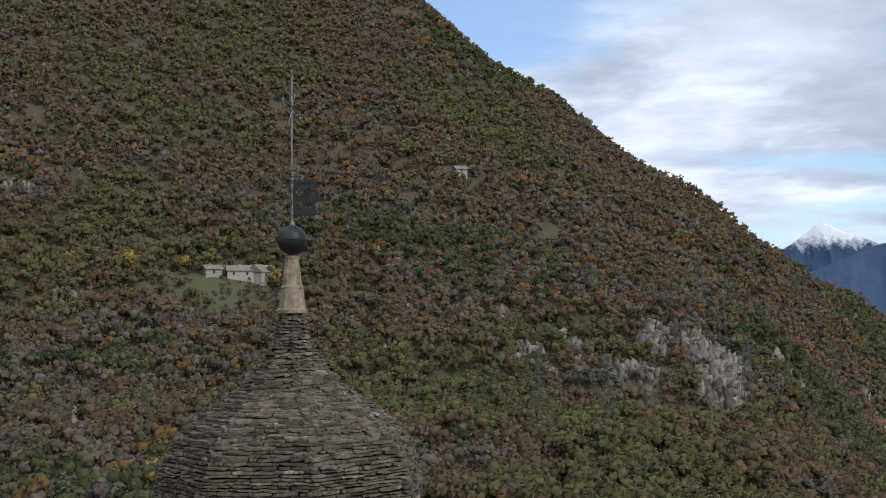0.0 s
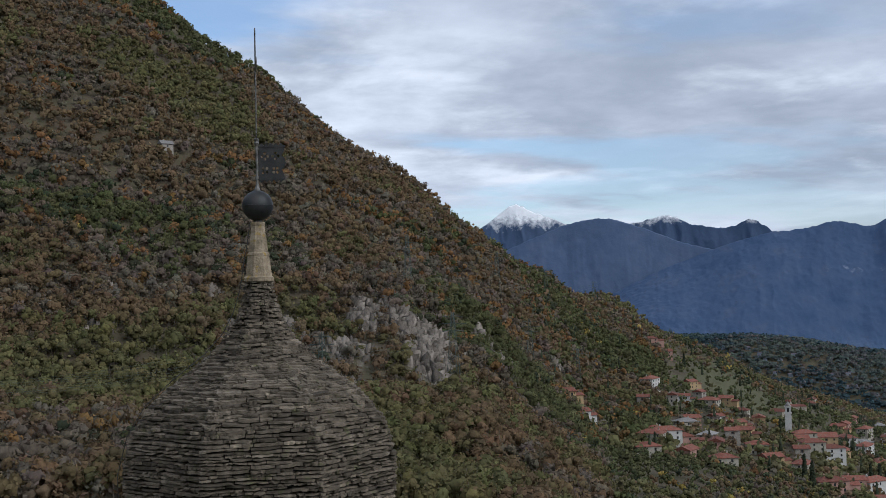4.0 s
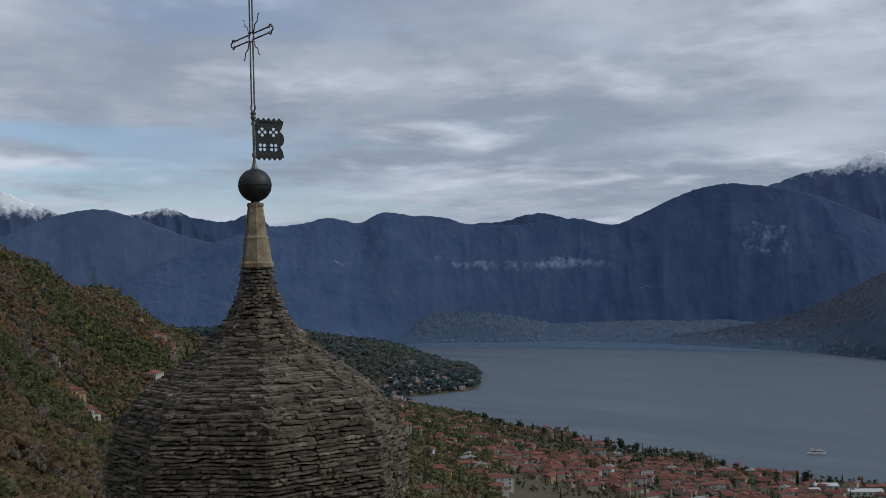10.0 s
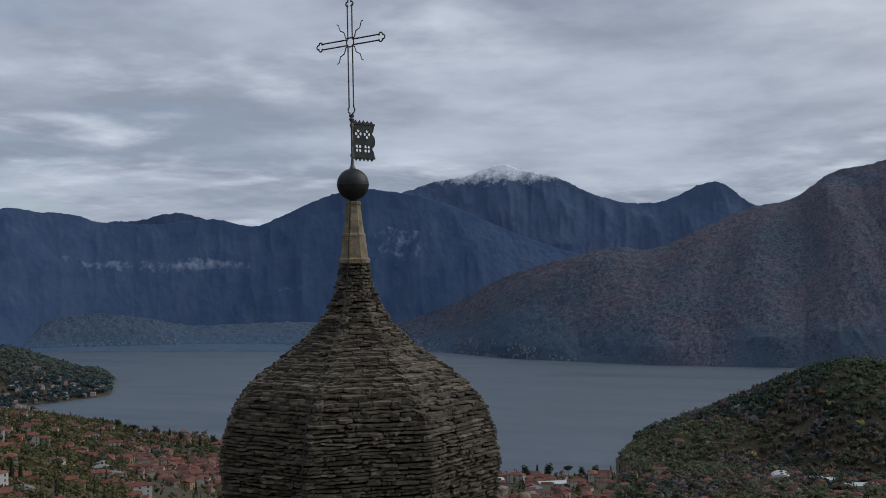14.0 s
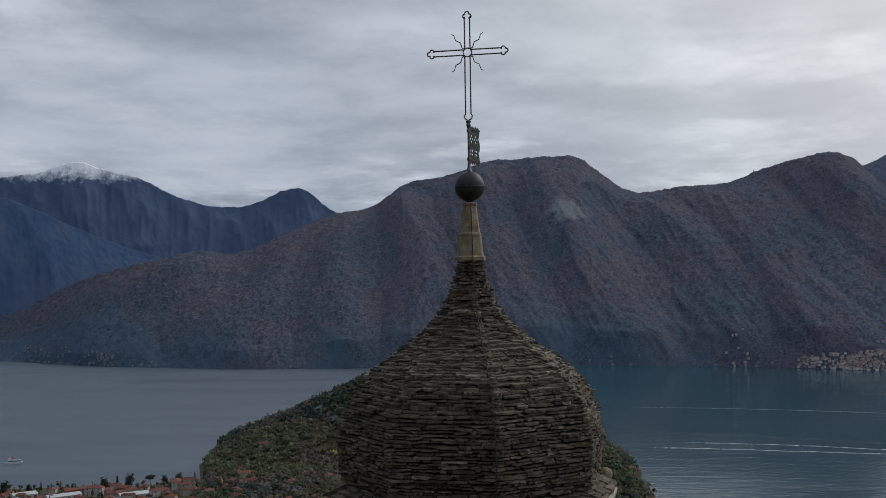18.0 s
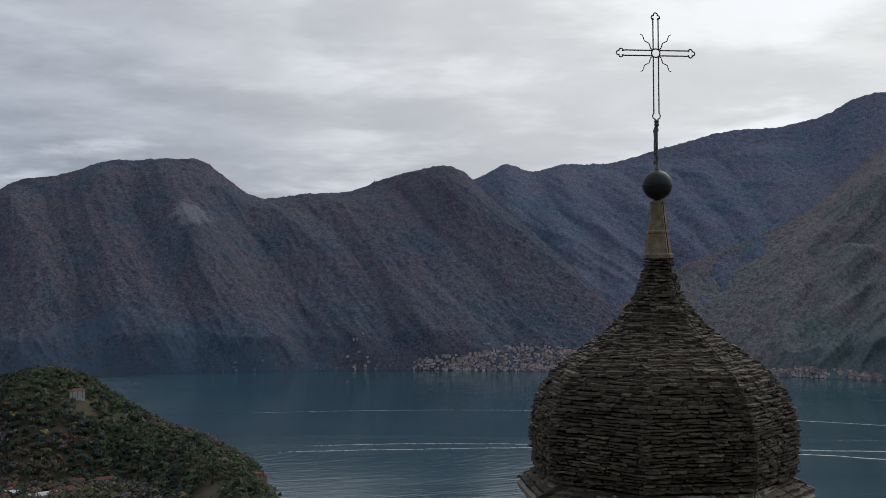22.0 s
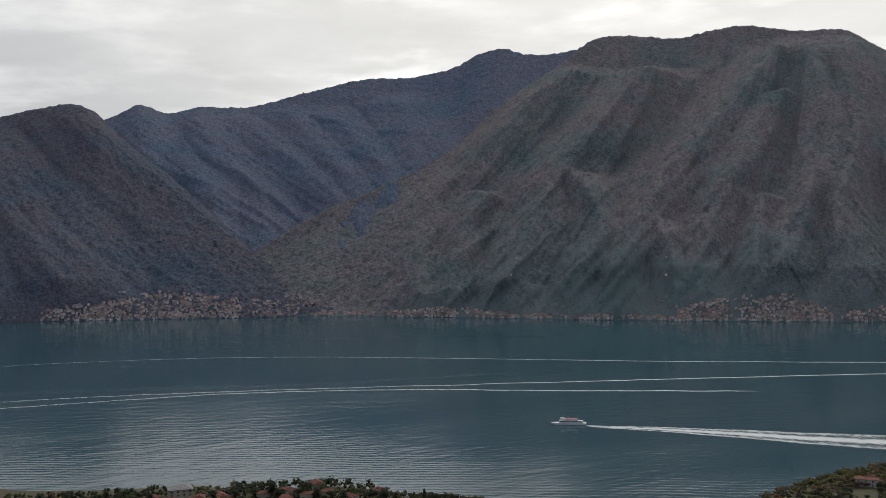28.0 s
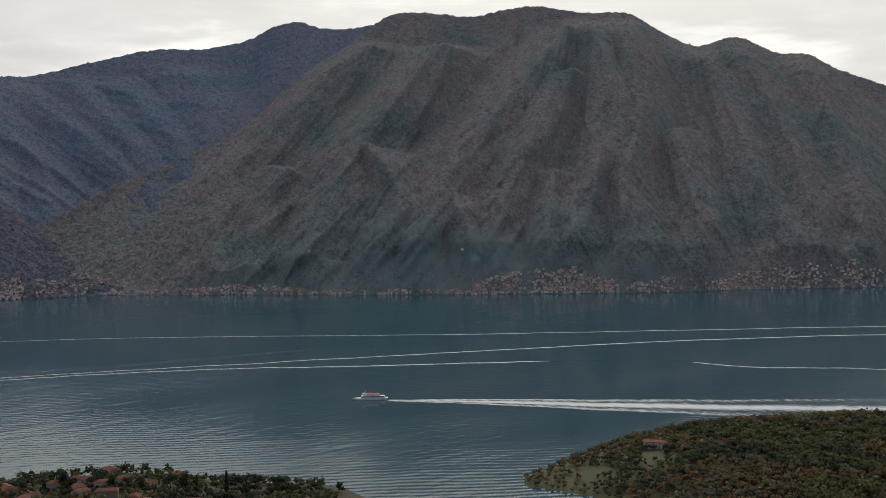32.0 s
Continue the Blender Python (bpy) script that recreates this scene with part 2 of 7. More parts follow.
FOLIAGE = material("autumn_foliage", [(0.72, 0.72, 0.72), (1.0, 0.99, 0.97), (1.25, 1.22, 1.16)], 0.8, 0.9, 0.6, 1.6, tint="tint", spec=0.1, distance=0.3)


def thin_leaves(m, share=0.36):
    """Leaves let light through: a part of what falls on their far side comes out in front."""
    nt = m.node_tree
    b = nt.nodes["Principled BSDF"]
    t = nt.nodes.new("ShaderNodeBsdfTranslucent")
    nt.links.new(b.inputs["Base Color"].links[0].from_socket, t.inputs[0])
    mx = nt.nodes.new("ShaderNodeMixShader")
    mx.inputs[0].default_value = share
    nt.links.new(b.outputs[0], mx.inputs[1])
    nt.links.new(t.outputs[0], mx.inputs[2])
    nt.links.new(mx.outputs[0], nt.nodes["Material Output"].inputs[0])


thin_leaves(FOLIAGE)
FAR_FOLIAGE = material("distant_foliage", [(0.85, 0.85, 0.85), (1.15, 1.15, 1.15)], 0.05, 0.95, tint="tint", spec=0.05)
BARK = material("grey_bark", [(0.06, 0.05, 0.042), (0.13, 0.115, 0.10)], 3.0, 0.95)


def water_material():
    m = bpy.data.materials.new("lake_water")
    m.use_nodes = True
    nt = m.node_tree
    N, L = nt.nodes.new, nt.links.new
    b = nt.nodes["Principled BSDF"]
    b.inputs["IOR"].default_value = 1.33
    co = N("ShaderNodeTexCoord").outputs["Object"]
    heights = None
    for scale, seed, amount, long in ((0.05, 0, 2.0, 0.28), (0.09, 5, 1.6, 0.35), (0.02, 7, 1.6, 0.35), (0.5, 3, 0.3, 0.35)):
        mp = N("ShaderNodeMapping")
        mp.inputs["Rotation"].default_value[2] = radians(38)
        mp.inputs["Location"].default_value[0] = seed
        mp.inputs["Scale"].default_value = (1, long, 1)
        L(co, mp.inputs[0])
        n = N("ShaderNodeTexNoise")
        n.inputs["Scale"].default_value, n.inputs["Detail"].default_value = scale, 4
        L(mp.outputs[0], n.inputs["Vector"])
        k = N("ShaderNodeMath")
        k.operation = "MULTIPLY_ADD"
        L(n.outputs["Fac"], k.inputs[0])
        k.inputs[1].default_value = amount
        if heights:
            L(heights, k.inputs[2])
        else:
            k.inputs[2].default_value = 0
        heights = k.outputs[0]
    # long low ripples left by boats, strongest in drifts
    mp = N("ShaderNodeMapping")
    mp.inputs["Rotation"].default_value[2] = radians(35)
    L(co, mp.inputs[0])
    wv = N("ShaderNodeTexWave")
    wv.inputs["Scale"].default_value, wv.inputs["Distortion"].default_value, wv.inputs["Detail"].default_value, wv.inputs["Detail Scale"].default_value = 0.034, 6.0, 3.0, 0.3
    L(mp.outputs[0], wv.inputs["Vector"])
    dr = N("ShaderNodeTexNoise")
    dr.inputs["Scale"].default_value, dr.inputs["Detail"].default_value = 0.004, 2
    L(co, dr.inputs["Vector"])
    dm = N("ShaderNodeMapRange")
    L(dr.outputs["Fac"], dm.inputs[0])
    dm.inputs[1].default_value, dm.inputs[2].default_value, dm.inputs[3].default_value, dm.inputs[4].default_value = 0.42, 0.62, 0.05, 0.5
    mu = N("ShaderNodeMath")
    mu.operation = "MULTIPLY_ADD"
    L(wv.outputs["Fac"], mu.inputs[0])
    L(dm.outputs[0], mu.inputs[1])
    L(heights, mu.inputs[2])
    heights = mu.outputs[0]
    # cat's paws: calmer and rougher stretches
    mp = N("ShaderNodeMapping")
    mp.inputs["Rotation"].default_value[2] = radians(52)
    mp.inputs["Scale"].default_value = (1, 0.28, 1)
    L(co, mp.inputs[0])
    n = N("ShaderNodeTexNoise")
    n.inputs["Scale"].default_value, n.inputs["Detail"].default_value = 0.006, 4
    L(mp.outputs[0], n.inputs["Vector"])
    mr = N("ShaderNodeMapRange")
    L(n.outputs["Fac"], mr.inputs[0])
    mr.inputs[1].default_value, mr.inputs[2].default_value, mr.inputs[3].default_value, mr.inputs[4].default_value = 0.38, 0.66, 0.13, 0.22
    # towards the north arm, brighter sky reflection is put into roughness, specular and colour
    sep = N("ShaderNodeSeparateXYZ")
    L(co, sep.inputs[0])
    north_grade = N("ShaderNodeMapRange")
    north_grade.interpolation_type = "SMOOTHSTEP"
    L(sep.outputs[1], north_grade.inputs[0])
    north_grade.inputs[1].default_value, north_grade.inputs[2].default_value, north_grade.inputs[3].default_value, north_grade.inputs[4].default_value = -100, 600, 1.0, 2.1
    rg = N("ShaderNodeMath")
    rg.operation = "MULTIPLY"
    L(mr.outputs[0], rg.inputs[0])
    drift = N("ShaderNodeMapRange")
    L(north_grade.outputs[0], drift.inputs[0])
    drift.inputs[1].default_value, drift.inputs[2].default_value, drift.inputs[3].default_value, drift.inputs[4].default_value = 1.0, 2.1, 0.6, 2.9
    L(drift.outputs[0], rg.inputs[1])
    north_gloss = N("ShaderNodeMapRange")
    L(north_grade.outputs[0], north_gloss.inputs[0])
    north_gloss.inputs[1].default_value, north_gloss.inputs[2].default_value, north_gloss.inputs[3].default_value, north_gloss.inputs[4].default_value = 1.0, 2.1, 0.46, 0.95
    L(north_gloss.outputs[0], b.inputs["Specular IOR Level"])
    north_mix = N("ShaderNodeMapRange")
    L(north_grade.outputs[0], north_mix.inputs[0])
    north_mix.inputs[1].default_value, north_mix.inputs[2].default_value = 1.0, 2.1
    # greyer base colour northwards stands in for the sky reflected there
    body = N("ShaderNodeMix")
    body.data_type = "RGBA"
    L(north_mix.outputs[0], body.inputs[0])
    body.inputs[6].default_value, body.inputs[7].default_value = (0.028, 0.071, 0.093, 1), (0.064, 0.088, 0.118, 1)
    L(body.outputs[2], b.inputs["Base Color"])
    L(rg.outputs[0], b.inputs["Roughness"])
    bp = N("ShaderNodeBump")
    bp.inputs["Strength"].default_value, bp.inputs["Distance"].default_value = 0.22, 0.7
    st = N("ShaderNodeMath")
    st.operation = "DIVIDE"
    st.inputs[0].default_value = 0.22
    L(north_grade.outputs[0], st.inputs[1])
    L(st.outputs[0], bp.inputs["Strength"])
    L(heights, bp.inputs["Height"])
    L(bp.outputs[0], b.inputs["Normal"])
    return m


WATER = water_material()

# ---------------------------------------------------------------- numeric helpers


def lattice(i, j, seed):
    """A repeatable random number from 0 to 1 for each lattice point."""
    h = (i.astype(np.int64) * 374761393 + j.astype(np.int64) * 668265263 + seed * 974634721) & 0xFFFFFFFF
    h = ((h ^ (h >> 13)) * 1274126177) & 0xFFFFFFFF
    return ((h ^ (h >> 16)) & 0xFFFFFF) / float(0xFFFFFF)


def value_noise(x, y, seed):
    i, j = np.floor(x), np.floor(y)
    u, v = x - i, y - j
    u, v = u * u * (3 - 2 * u), v * v * (3 - 2 * v)
    a, b = lattice(i, j, seed), lattice(i + 1, j, seed)
    c, d = lattice(i, j + 1, seed), lattice(i + 1, j + 1, seed)
    return (a * (1 - u) + b * u) * (1 - v) + (c * (1 - u) + d * u) * v


def fractal(x, y, octaves=4, seed=0, ridged=False):
    """Fractal noise in about -1 to 1; ridged: sharp crests."""
    total, amp, norm = 0, 1.0, 0
    for k in range(octaves):
        n = value_noise(x * 2**k, y * 2**k, seed + k) * 2 - 1
        total = total + amp * (1 - 2 * np.abs(n) if ridged else n)
        norm += amp
        amp *= 0.5
    return total / norm


def smooth_curve(q, points):
    """A smooth line through a few points (rising first column)."""
    p = np.array(sorted(points), float)
    x, y = p[:, 0], p[:, 1]
    h = np.diff(x)
    s = np.diff(y) / h
    m = np.concatenate([[s[0]], (s[:-1] * h[1:] + s[1:] * h[:-1]) / (h[1:] + h[:-1]), [s[-1]]])
    q = np.clip(q, x[0], x[-1])
    i = np.clip(np.searchsorted(x, q, side="right") - 1, 0, len(h) - 1)
    u = (q - x[i]) / h[i]
    return y[i] * (2 * u**3 - 3 * u**2 + 1) + h[i] * m[i] * (u**3 - 2 * u**2 + u) + y[i + 1] * (3 * u**2 - 2 * u**3) + h[i] * m[i + 1] * (u**3 - u**2)


def grid_mesh(name, x, y, z, mat, attributes=None, smooth=True):
    """A sheet from arrays of rows and columns."""
    rows, cols = x.shape
    me = bpy.data.meshes.new(name)
    me.vertices.add(rows * cols)
    me.vertices.foreach_set("co", np.stack([x, y, z], -1).astype(np.float32).ravel())
    idx = np.arange(rows * cols).reshape(rows, cols)
    quads = np.stack([idx[:-1, :-1], idx[:-1, 1:], idx[1:, 1:], idx[1:, :-1]], -1).reshape(-1, 4)
    me.loops.add(quads.size)
    me.loops.foreach_set("vertex_index", quads.ravel().astype(np.int32))
    me.polygons.add(len(quads))
    me.polygons.foreach_set("loop_start", np.arange(0, quads.size, 4, dtype=np.int32))
    if smooth:
        me.polygons.foreach_set("use_smooth", np.ones(len(quads), bool))
    for key, values in (attributes or {}).items():
        me.attributes.new(key, "FLOAT", "POINT").data.foreach_set("value", values.astype(np.float32).ravel())
    me.update(calc_edges=True)
    me.materials.append(mat)
    return new(name, me)


def polar(az, r, origin):
    a = np.radians(az)
    return origin[0] - r * np.sin(a), origin[1] + r * np.cos(a)


# ---------------------------------------------------------------- the ground: hillside, town slope, capes
GROUND_AT = (-4.0, -9.0)
# azimuth: (distance, elevation seen from the drone's height)
SLOPES_HILL = {
    75: [(260, -5), (420, 0), (600, 9), (1200, 20), (1700, 22)],
    20: [(260, -8.9), (400, -4), (500, 0.5), (540, 3), (700, 9), (1150, 20), (1700, 21)],
    8: [(260, -8.9), (400, -4), (500, 0), (550, 3), (700, 8), (1150, 19), (1700, 18)],
    1.3: [(260, -9), (400, -4.2), (500, -0.3), (560, 2.5), (700, 7.5), (1150, 17.3), (1600, 11)],
    -5: [(260, -9.3), (400, -4.4), (500, -0.8), (650, 4.5), (1100, 12.5), (1500, 8)],
    -13: [(280, -9.5), (420, -4.6), (520, -1), (700, 3), (1000, 6.9), (1500, 3)],
    -17.4: [(300, -9.5), (450, -5), (560, -2.2), (800, 1.2), (1000, 3.4), (1500, -1)],
    -20.4: [(330, -9.5), (520, -6), (700, -3.2), (900, -0.5), (1080, 1.3), (1600, -2)],
}
SLOPES_TOWN = {
    -24: [(400, -10), (640, -7.6), (850, -4.8), (1100, -1.2), (1300, 0.2), (1700, -3)],
    -27.9: [(450, -10.2), (700, -7.6), (1000, -4.6), (1350, -2.6), (1450, -2.3), (1900, -5)],
    -33: [(500, -10.5), (800, -7.5), (1100, -5.7), (1500, -4.9), (1900, -5.8), (2200, -6.2)],
    -38.5: [(600, -11), (900, -8.6), (1300, -6.9), (1500, -6.5), (1800, -6.35), (2160, -6.05)],
    -42: [(600, -12), (900, -10), (1300, -8.3), (1700, -7.3), (1950, -6.8)],
    -47: [(600, -13.5), (900, -11.3), (1300, -9.5), (1660, -8.0)],
    -54: [(600, -15), (900, -12.7), (1200, -10.8), (1440, -9.2)],
    -60: [(600, -17), (900, -13.7), (1150, -11.4), (1290, -10.25)],
}
SLOPES_SHORE = {
    -66: [(600, -18), (900, -14), (1150, -11.4), (1265, -10.5)],
    -72: [(600, -18), (900, -14), (1150, -11.4), (1290, -10.3)],
    -80: [(600, -18.5), (900, -14.2), (1200, -11)],
    -88: [(600, -19), (900, -14.4), (1130, -11.7)],
    -95: [(600, -19), (900, -14.4), (1040, -12.7)],
    -105: [(600, -19.5), (850, -15.2), (960, -13.7)],
    -113: [(600, -19.5), (850, -15.1), (920, -14.1)],
    -122: [(600, -20.5), (800, -16.1), (852, -15.25)],
    -140: [(500, -24), (700, -18.5)],
    -165: [(500, -24), (720, -18)],
    -200: [(300, -14), (700, -4), (1200, 4)],
    -285: [(260, -5), (420, 0), (600, 9), (1200, 20), (1700, 22)],
}
CAPE = [(-20, -3.0), (-28, -2.2), (-33, -2.4), (-36, -2.9), (-38.4, -3.3), (-40, -3.9), (-41.3, -4.4), (-42.9, -4.95), (-43.4, -5.6)]
PENINSULA = [(-68.5, -9.7), (-69.9, -9.2), (-71, -8.6), (-73.2, -7.6), (-75.4, -6.6), (-78, -5.5), (-79.8, -5.0), (-81.2, -4.9), (-82.6, -5.3),
             (-84.2, -6.4), (-86.2, -7.9), (-88.4, -8.9), (-90, -10.0), (-91.4, -11.2), (-92.2, -12.0)]
# azimuth: distance of its spine; height
ISLAND = [(-134.5, 860), (-137.5, 905), (-141, 960), (-143.3, 985), (-149.4, 1010), (-158, 1020), (-166, 1000)]
ISLAND_TOP = [(-134.8, 0.5), (-136, 1.5), (-138, 3.5), (-141, 7), (-146, 13), (-149.4, 18), (-153.4, 25), (-158, 22), (-163, 6)]
ISLAND_AT = (3.0, 15.0)


def build_heights():
    """Heights of the stations on one scale of distances."""
    rs = np.concatenate([np.arange(0, 2400, 20.0), [2600, 5000]])
    table = []
    for az, nodes in sorted([*SLOPES_HILL.items(), *SLOPES_TOWN.items(), *SLOPES_SHORE.items()]):
        pts = [(0, 196.0), (70, 194.0)] + [(r, EYE_Z + r * math.tan(radians(e))) for r, e in nodes]
        end_r, end_z = pts[-1]
        if end_z < 25:
            pts += [(end_r + 30, -3), (end_r + 150, -30), (5000, -40)]
        else:
            pts += [(end_r + 1300, -20), (5000, -40)] if az > -60 else [(5000, end_z + 200)]
        p = np.array(pts)
        z = np.interp(rs, p[:, 0], p[:, 1])
        table.append((az, z))
    return rs, np.array([a for a, _ in table]), np.array([z for _, z in table])


HR, HA, HZ = build_heights()


def bump(u):
    return np.where(np.abs(u) < 1, (1 - u * u) ** 2, 0)


def ground_height(x, y, rough=True):
    """Height of the land at x, y (arrays)."""
    x, y = np.asarray(x, float), np.asarray(y, float)
    dx, dy = x - GROUND_AT[0], y - GROUND_AT[1]
    r = np.hypot(dx, dy)
    az = np.degrees(np.arctan2(-dx, dy))
    az = np.where(az > 75, az - 360, az)
    fi = np.interp(r, HR, np.arange(len(HR)))
    i = np.clip(fi.astype(int), 0, len(HR) - 2)
    u = fi - i
    fa = np.interp(az, HA, np.arange(len(HA)))
    j = np.clip(fa.astype(int), 0, len(HA) - 2)
    v = fa - j
    v = v * v * (3 - 2 * v) * 0.4 + v * 0.6
    z = (HZ[j, i] * (1 - u) + HZ[j, i + 1] * u) * (1 - v) + (HZ[j + 1, i] * (1 - u) + HZ[j + 1, i + 1] * u) * v
    # the wooded cape beyond the town
    top = EYE_Z + 2600 * np.tan(np.radians(smooth_curve(az, CAPE)))
    cape = np.where((az > -43.4) & (az < -14), (top + 30) * bump((r - 2600) / np.where(r < 2600, 520.0, 500.0)) - 30, -40)
    # the wooded peninsula
    mid = np.interp(az, (-92.4, -91, -84, -80, -76, -72, -68.5), (1150, 1170, 1480, 1500, 1540, 1450, 1380))
    top = EYE_Z + mid * np.tan(np.radians(smooth_curve(az, PENINSULA)))
    inside = np.clip((az + 92.4) / 1.2, 0, 1) * np.clip((-68.6 - az) / 0.6, 0, 1)
    pen = (top + 25) * bump((r - mid) / np.where(r < mid, 330.0, 420.0)) * inside - 25
    # low wooded land that joins it to the shore
    link = np.where((az < -68.6) & (az > -92.4) & (r > 900) & (r < mid), 6.0 * np.clip((az + 92.4) / 0.8, 0, 1) * np.clip((-68.6 - az) / 0.6, 0, 1) - 1, -40)
    pen = np.maximum(pen, link)
    # the island
    dx, dy = x - ISLAND_AT[0], y - ISLAND_AT[1]
    ri, ai = np.hypot(dx, dy), np.degrees(np.arctan2(-dx, dy))
    ai = np.where(ai > 75, ai - 360, ai)
    spine, top = smooth_curve(ai, ISLAND), smooth_curve(ai, ISLAND_TOP)
    inside = np.clip((-134.6 - ai) / 0.8, 0, 1) * np.clip((ai + 164) / 5, 0, 1)
    reach = np.interp(ai, (-150, -141, -137, -134.6), (200.0, 150.0, 75.0, 22.0))
    isl = (top + 10) * np.sqrt(bump((ri - spine) / np.where(ri < spine, reach * 1.6, reach * 0.75))) * inside - 10
    z = np.maximum(np.maximum(z, cape), np.maximum(pen, isl))
    if rough:
        big = fractal(x / 130, y / 130, 4, 11)
        ridge = fractal(x / 70 + big, y / 70, 3, 23, True)
        amp = np.clip((r - 90) / 260, 0, 1) * np.clip((z + 2) / 30, 0, 1)
        hill = np.clip((az + 24) / 10, 0, 1) * np.clip((r - 300) / 200, 0, 1) * np.clip((1100 - r) / 300, 0.25, 1)
        z = z + amp * (big * 3.0 + ridge * 1.2 + hill * (big * 5 + ridge * 4))
    return z


# bare crags: azimuth, distance, half widths in degrees and metres, how bare
CRAGS = [(-15.2, 482, 1.5, 44, 1.0), (-13.6, 505, 1.0, 30, 0.9), (-11.7, 500, 1.2, 20, 0.7), (-10.5, 458, 1.7, 16, 0.5), (-5.3, 470, 1.3, 20, 0.5), (-7.9, 478, 0.9, 24, 0.55), (-18.2, 545, 1.4, 26, 0.7), (-21.2, 735, 1.0, 26, 0.6),
         (12.7, 690, 1.6, 16, 0.6), (20.6, 640, 1.6, 16, 0.6), (18.8, 520, 1.5, 7, 0.6), (15.3, 398, 0.7, 10, 0.5), (18.4, 358, 0.9, 26, 0.6), (-2.1, 525, 2.4, 10, 0.4), (1.5, 518, 0.7, 10, 0.4), (1.8, 470, 1.2, 7, 0.4), (-11.0, 420, 1.2, 9, 0.45)]


def rock_amount(x, y):
    """How bare the hillside is: a broken band of pale crags across its foot."""
    dx, dy = x - GROUND_AT[0], y - GROUND_AT[1]
    r, az = np.hypot(dx, dy), np.degrees(np.arctan2(-dx, dy))
    band = bump((r - (455 + 6 * (az + 10))) / 95) * np.clip((az + 20) / 4, 0, 1) * np.clip((0 - az) / 5, 0, 1) * (0.75 + 0.5 * bump((az + 13) / 5))
    left = bump((r - 535) / 45) * bump((az - 14) / 7) * 0.8 + bump((r - 330) / 70) * bump((az - 15) / 9) * 0.7 + bump((r - 640) / 30) * bump((az - 12) / 9) * 0.8
    crag = sum(k * bump((az - a) / (w * 1.25)) * bump((r - d) / (h * 1.2)) for a, d, w, h, k in CRAGS)
    low = bump((r - 300) / 60) * bump((az + 1) / 8) * 0.4
    spur = bump((r - 1250) / 220) * bump((az + 25.5) / 3.4) * 0.8
    streak = fractal(az * 1.9 + 0.01 * r, r / 42, 4, 77, True) * 0.5 + fractal(x / 9, y / 9, 3, 78) * 0.55
    return np.clip((band * 0.7 + left * 0.6 + low + spur + crag) * 0.95 + streak * 0.95 - 0.62, 0, 1)


def build_ground():
    az = np.concatenate([np.arange(75, 32, -2.0), np.arange(32, -165, -0.14), np.arange(-165, -286, -2.5)])
    r = np.concatenate([[0.0, 8, 20, 40, 60], np.geomspace(80, 240, 14), np.geomspace(250, 700, 150), np.geomspace(705, 2100, 150), np.geomspace(2120, 3150, 60), [3300, 3600, 4100, 4900]])
    A, R = np.meshgrid(az, r, indexing="ij")
    x, y = polar(A, R, GROUND_AT)
    z = ground_height(x, y)
    meadow = 0.85 * (A < -130) + 0.7 * bump((A + 108) / 20) * (R > 600) + 0.55 * bump((A + 84) / 8) * (R > 1150) + bump((A + 31) / 6) * bump((R - 1150) / 420) * 0.9 + bump((A - 12) / 8) * bump((R - 526) / 45) * 0.8
    ob = grid_mesh("ground", x, y, z, GROUND, {"rock": rock_amount(x, y), "meadow": meadow})
    return tagged(ob, "steep autumn hillside and town slopes falling to a lake", "ground", kind="structure")


build_ground()
r = np.array([0.5, 200, 600, 1200, 2000, 3000, 4000, 4960])
A, R = np.meshgrid(np.arange(0, 361, 5.0), r, indexing="ij")
x, y = polar(A, R, (0, 0))
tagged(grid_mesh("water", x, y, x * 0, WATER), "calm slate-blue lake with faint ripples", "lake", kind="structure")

# ---------------------------------------------------------------- mountains across the lake


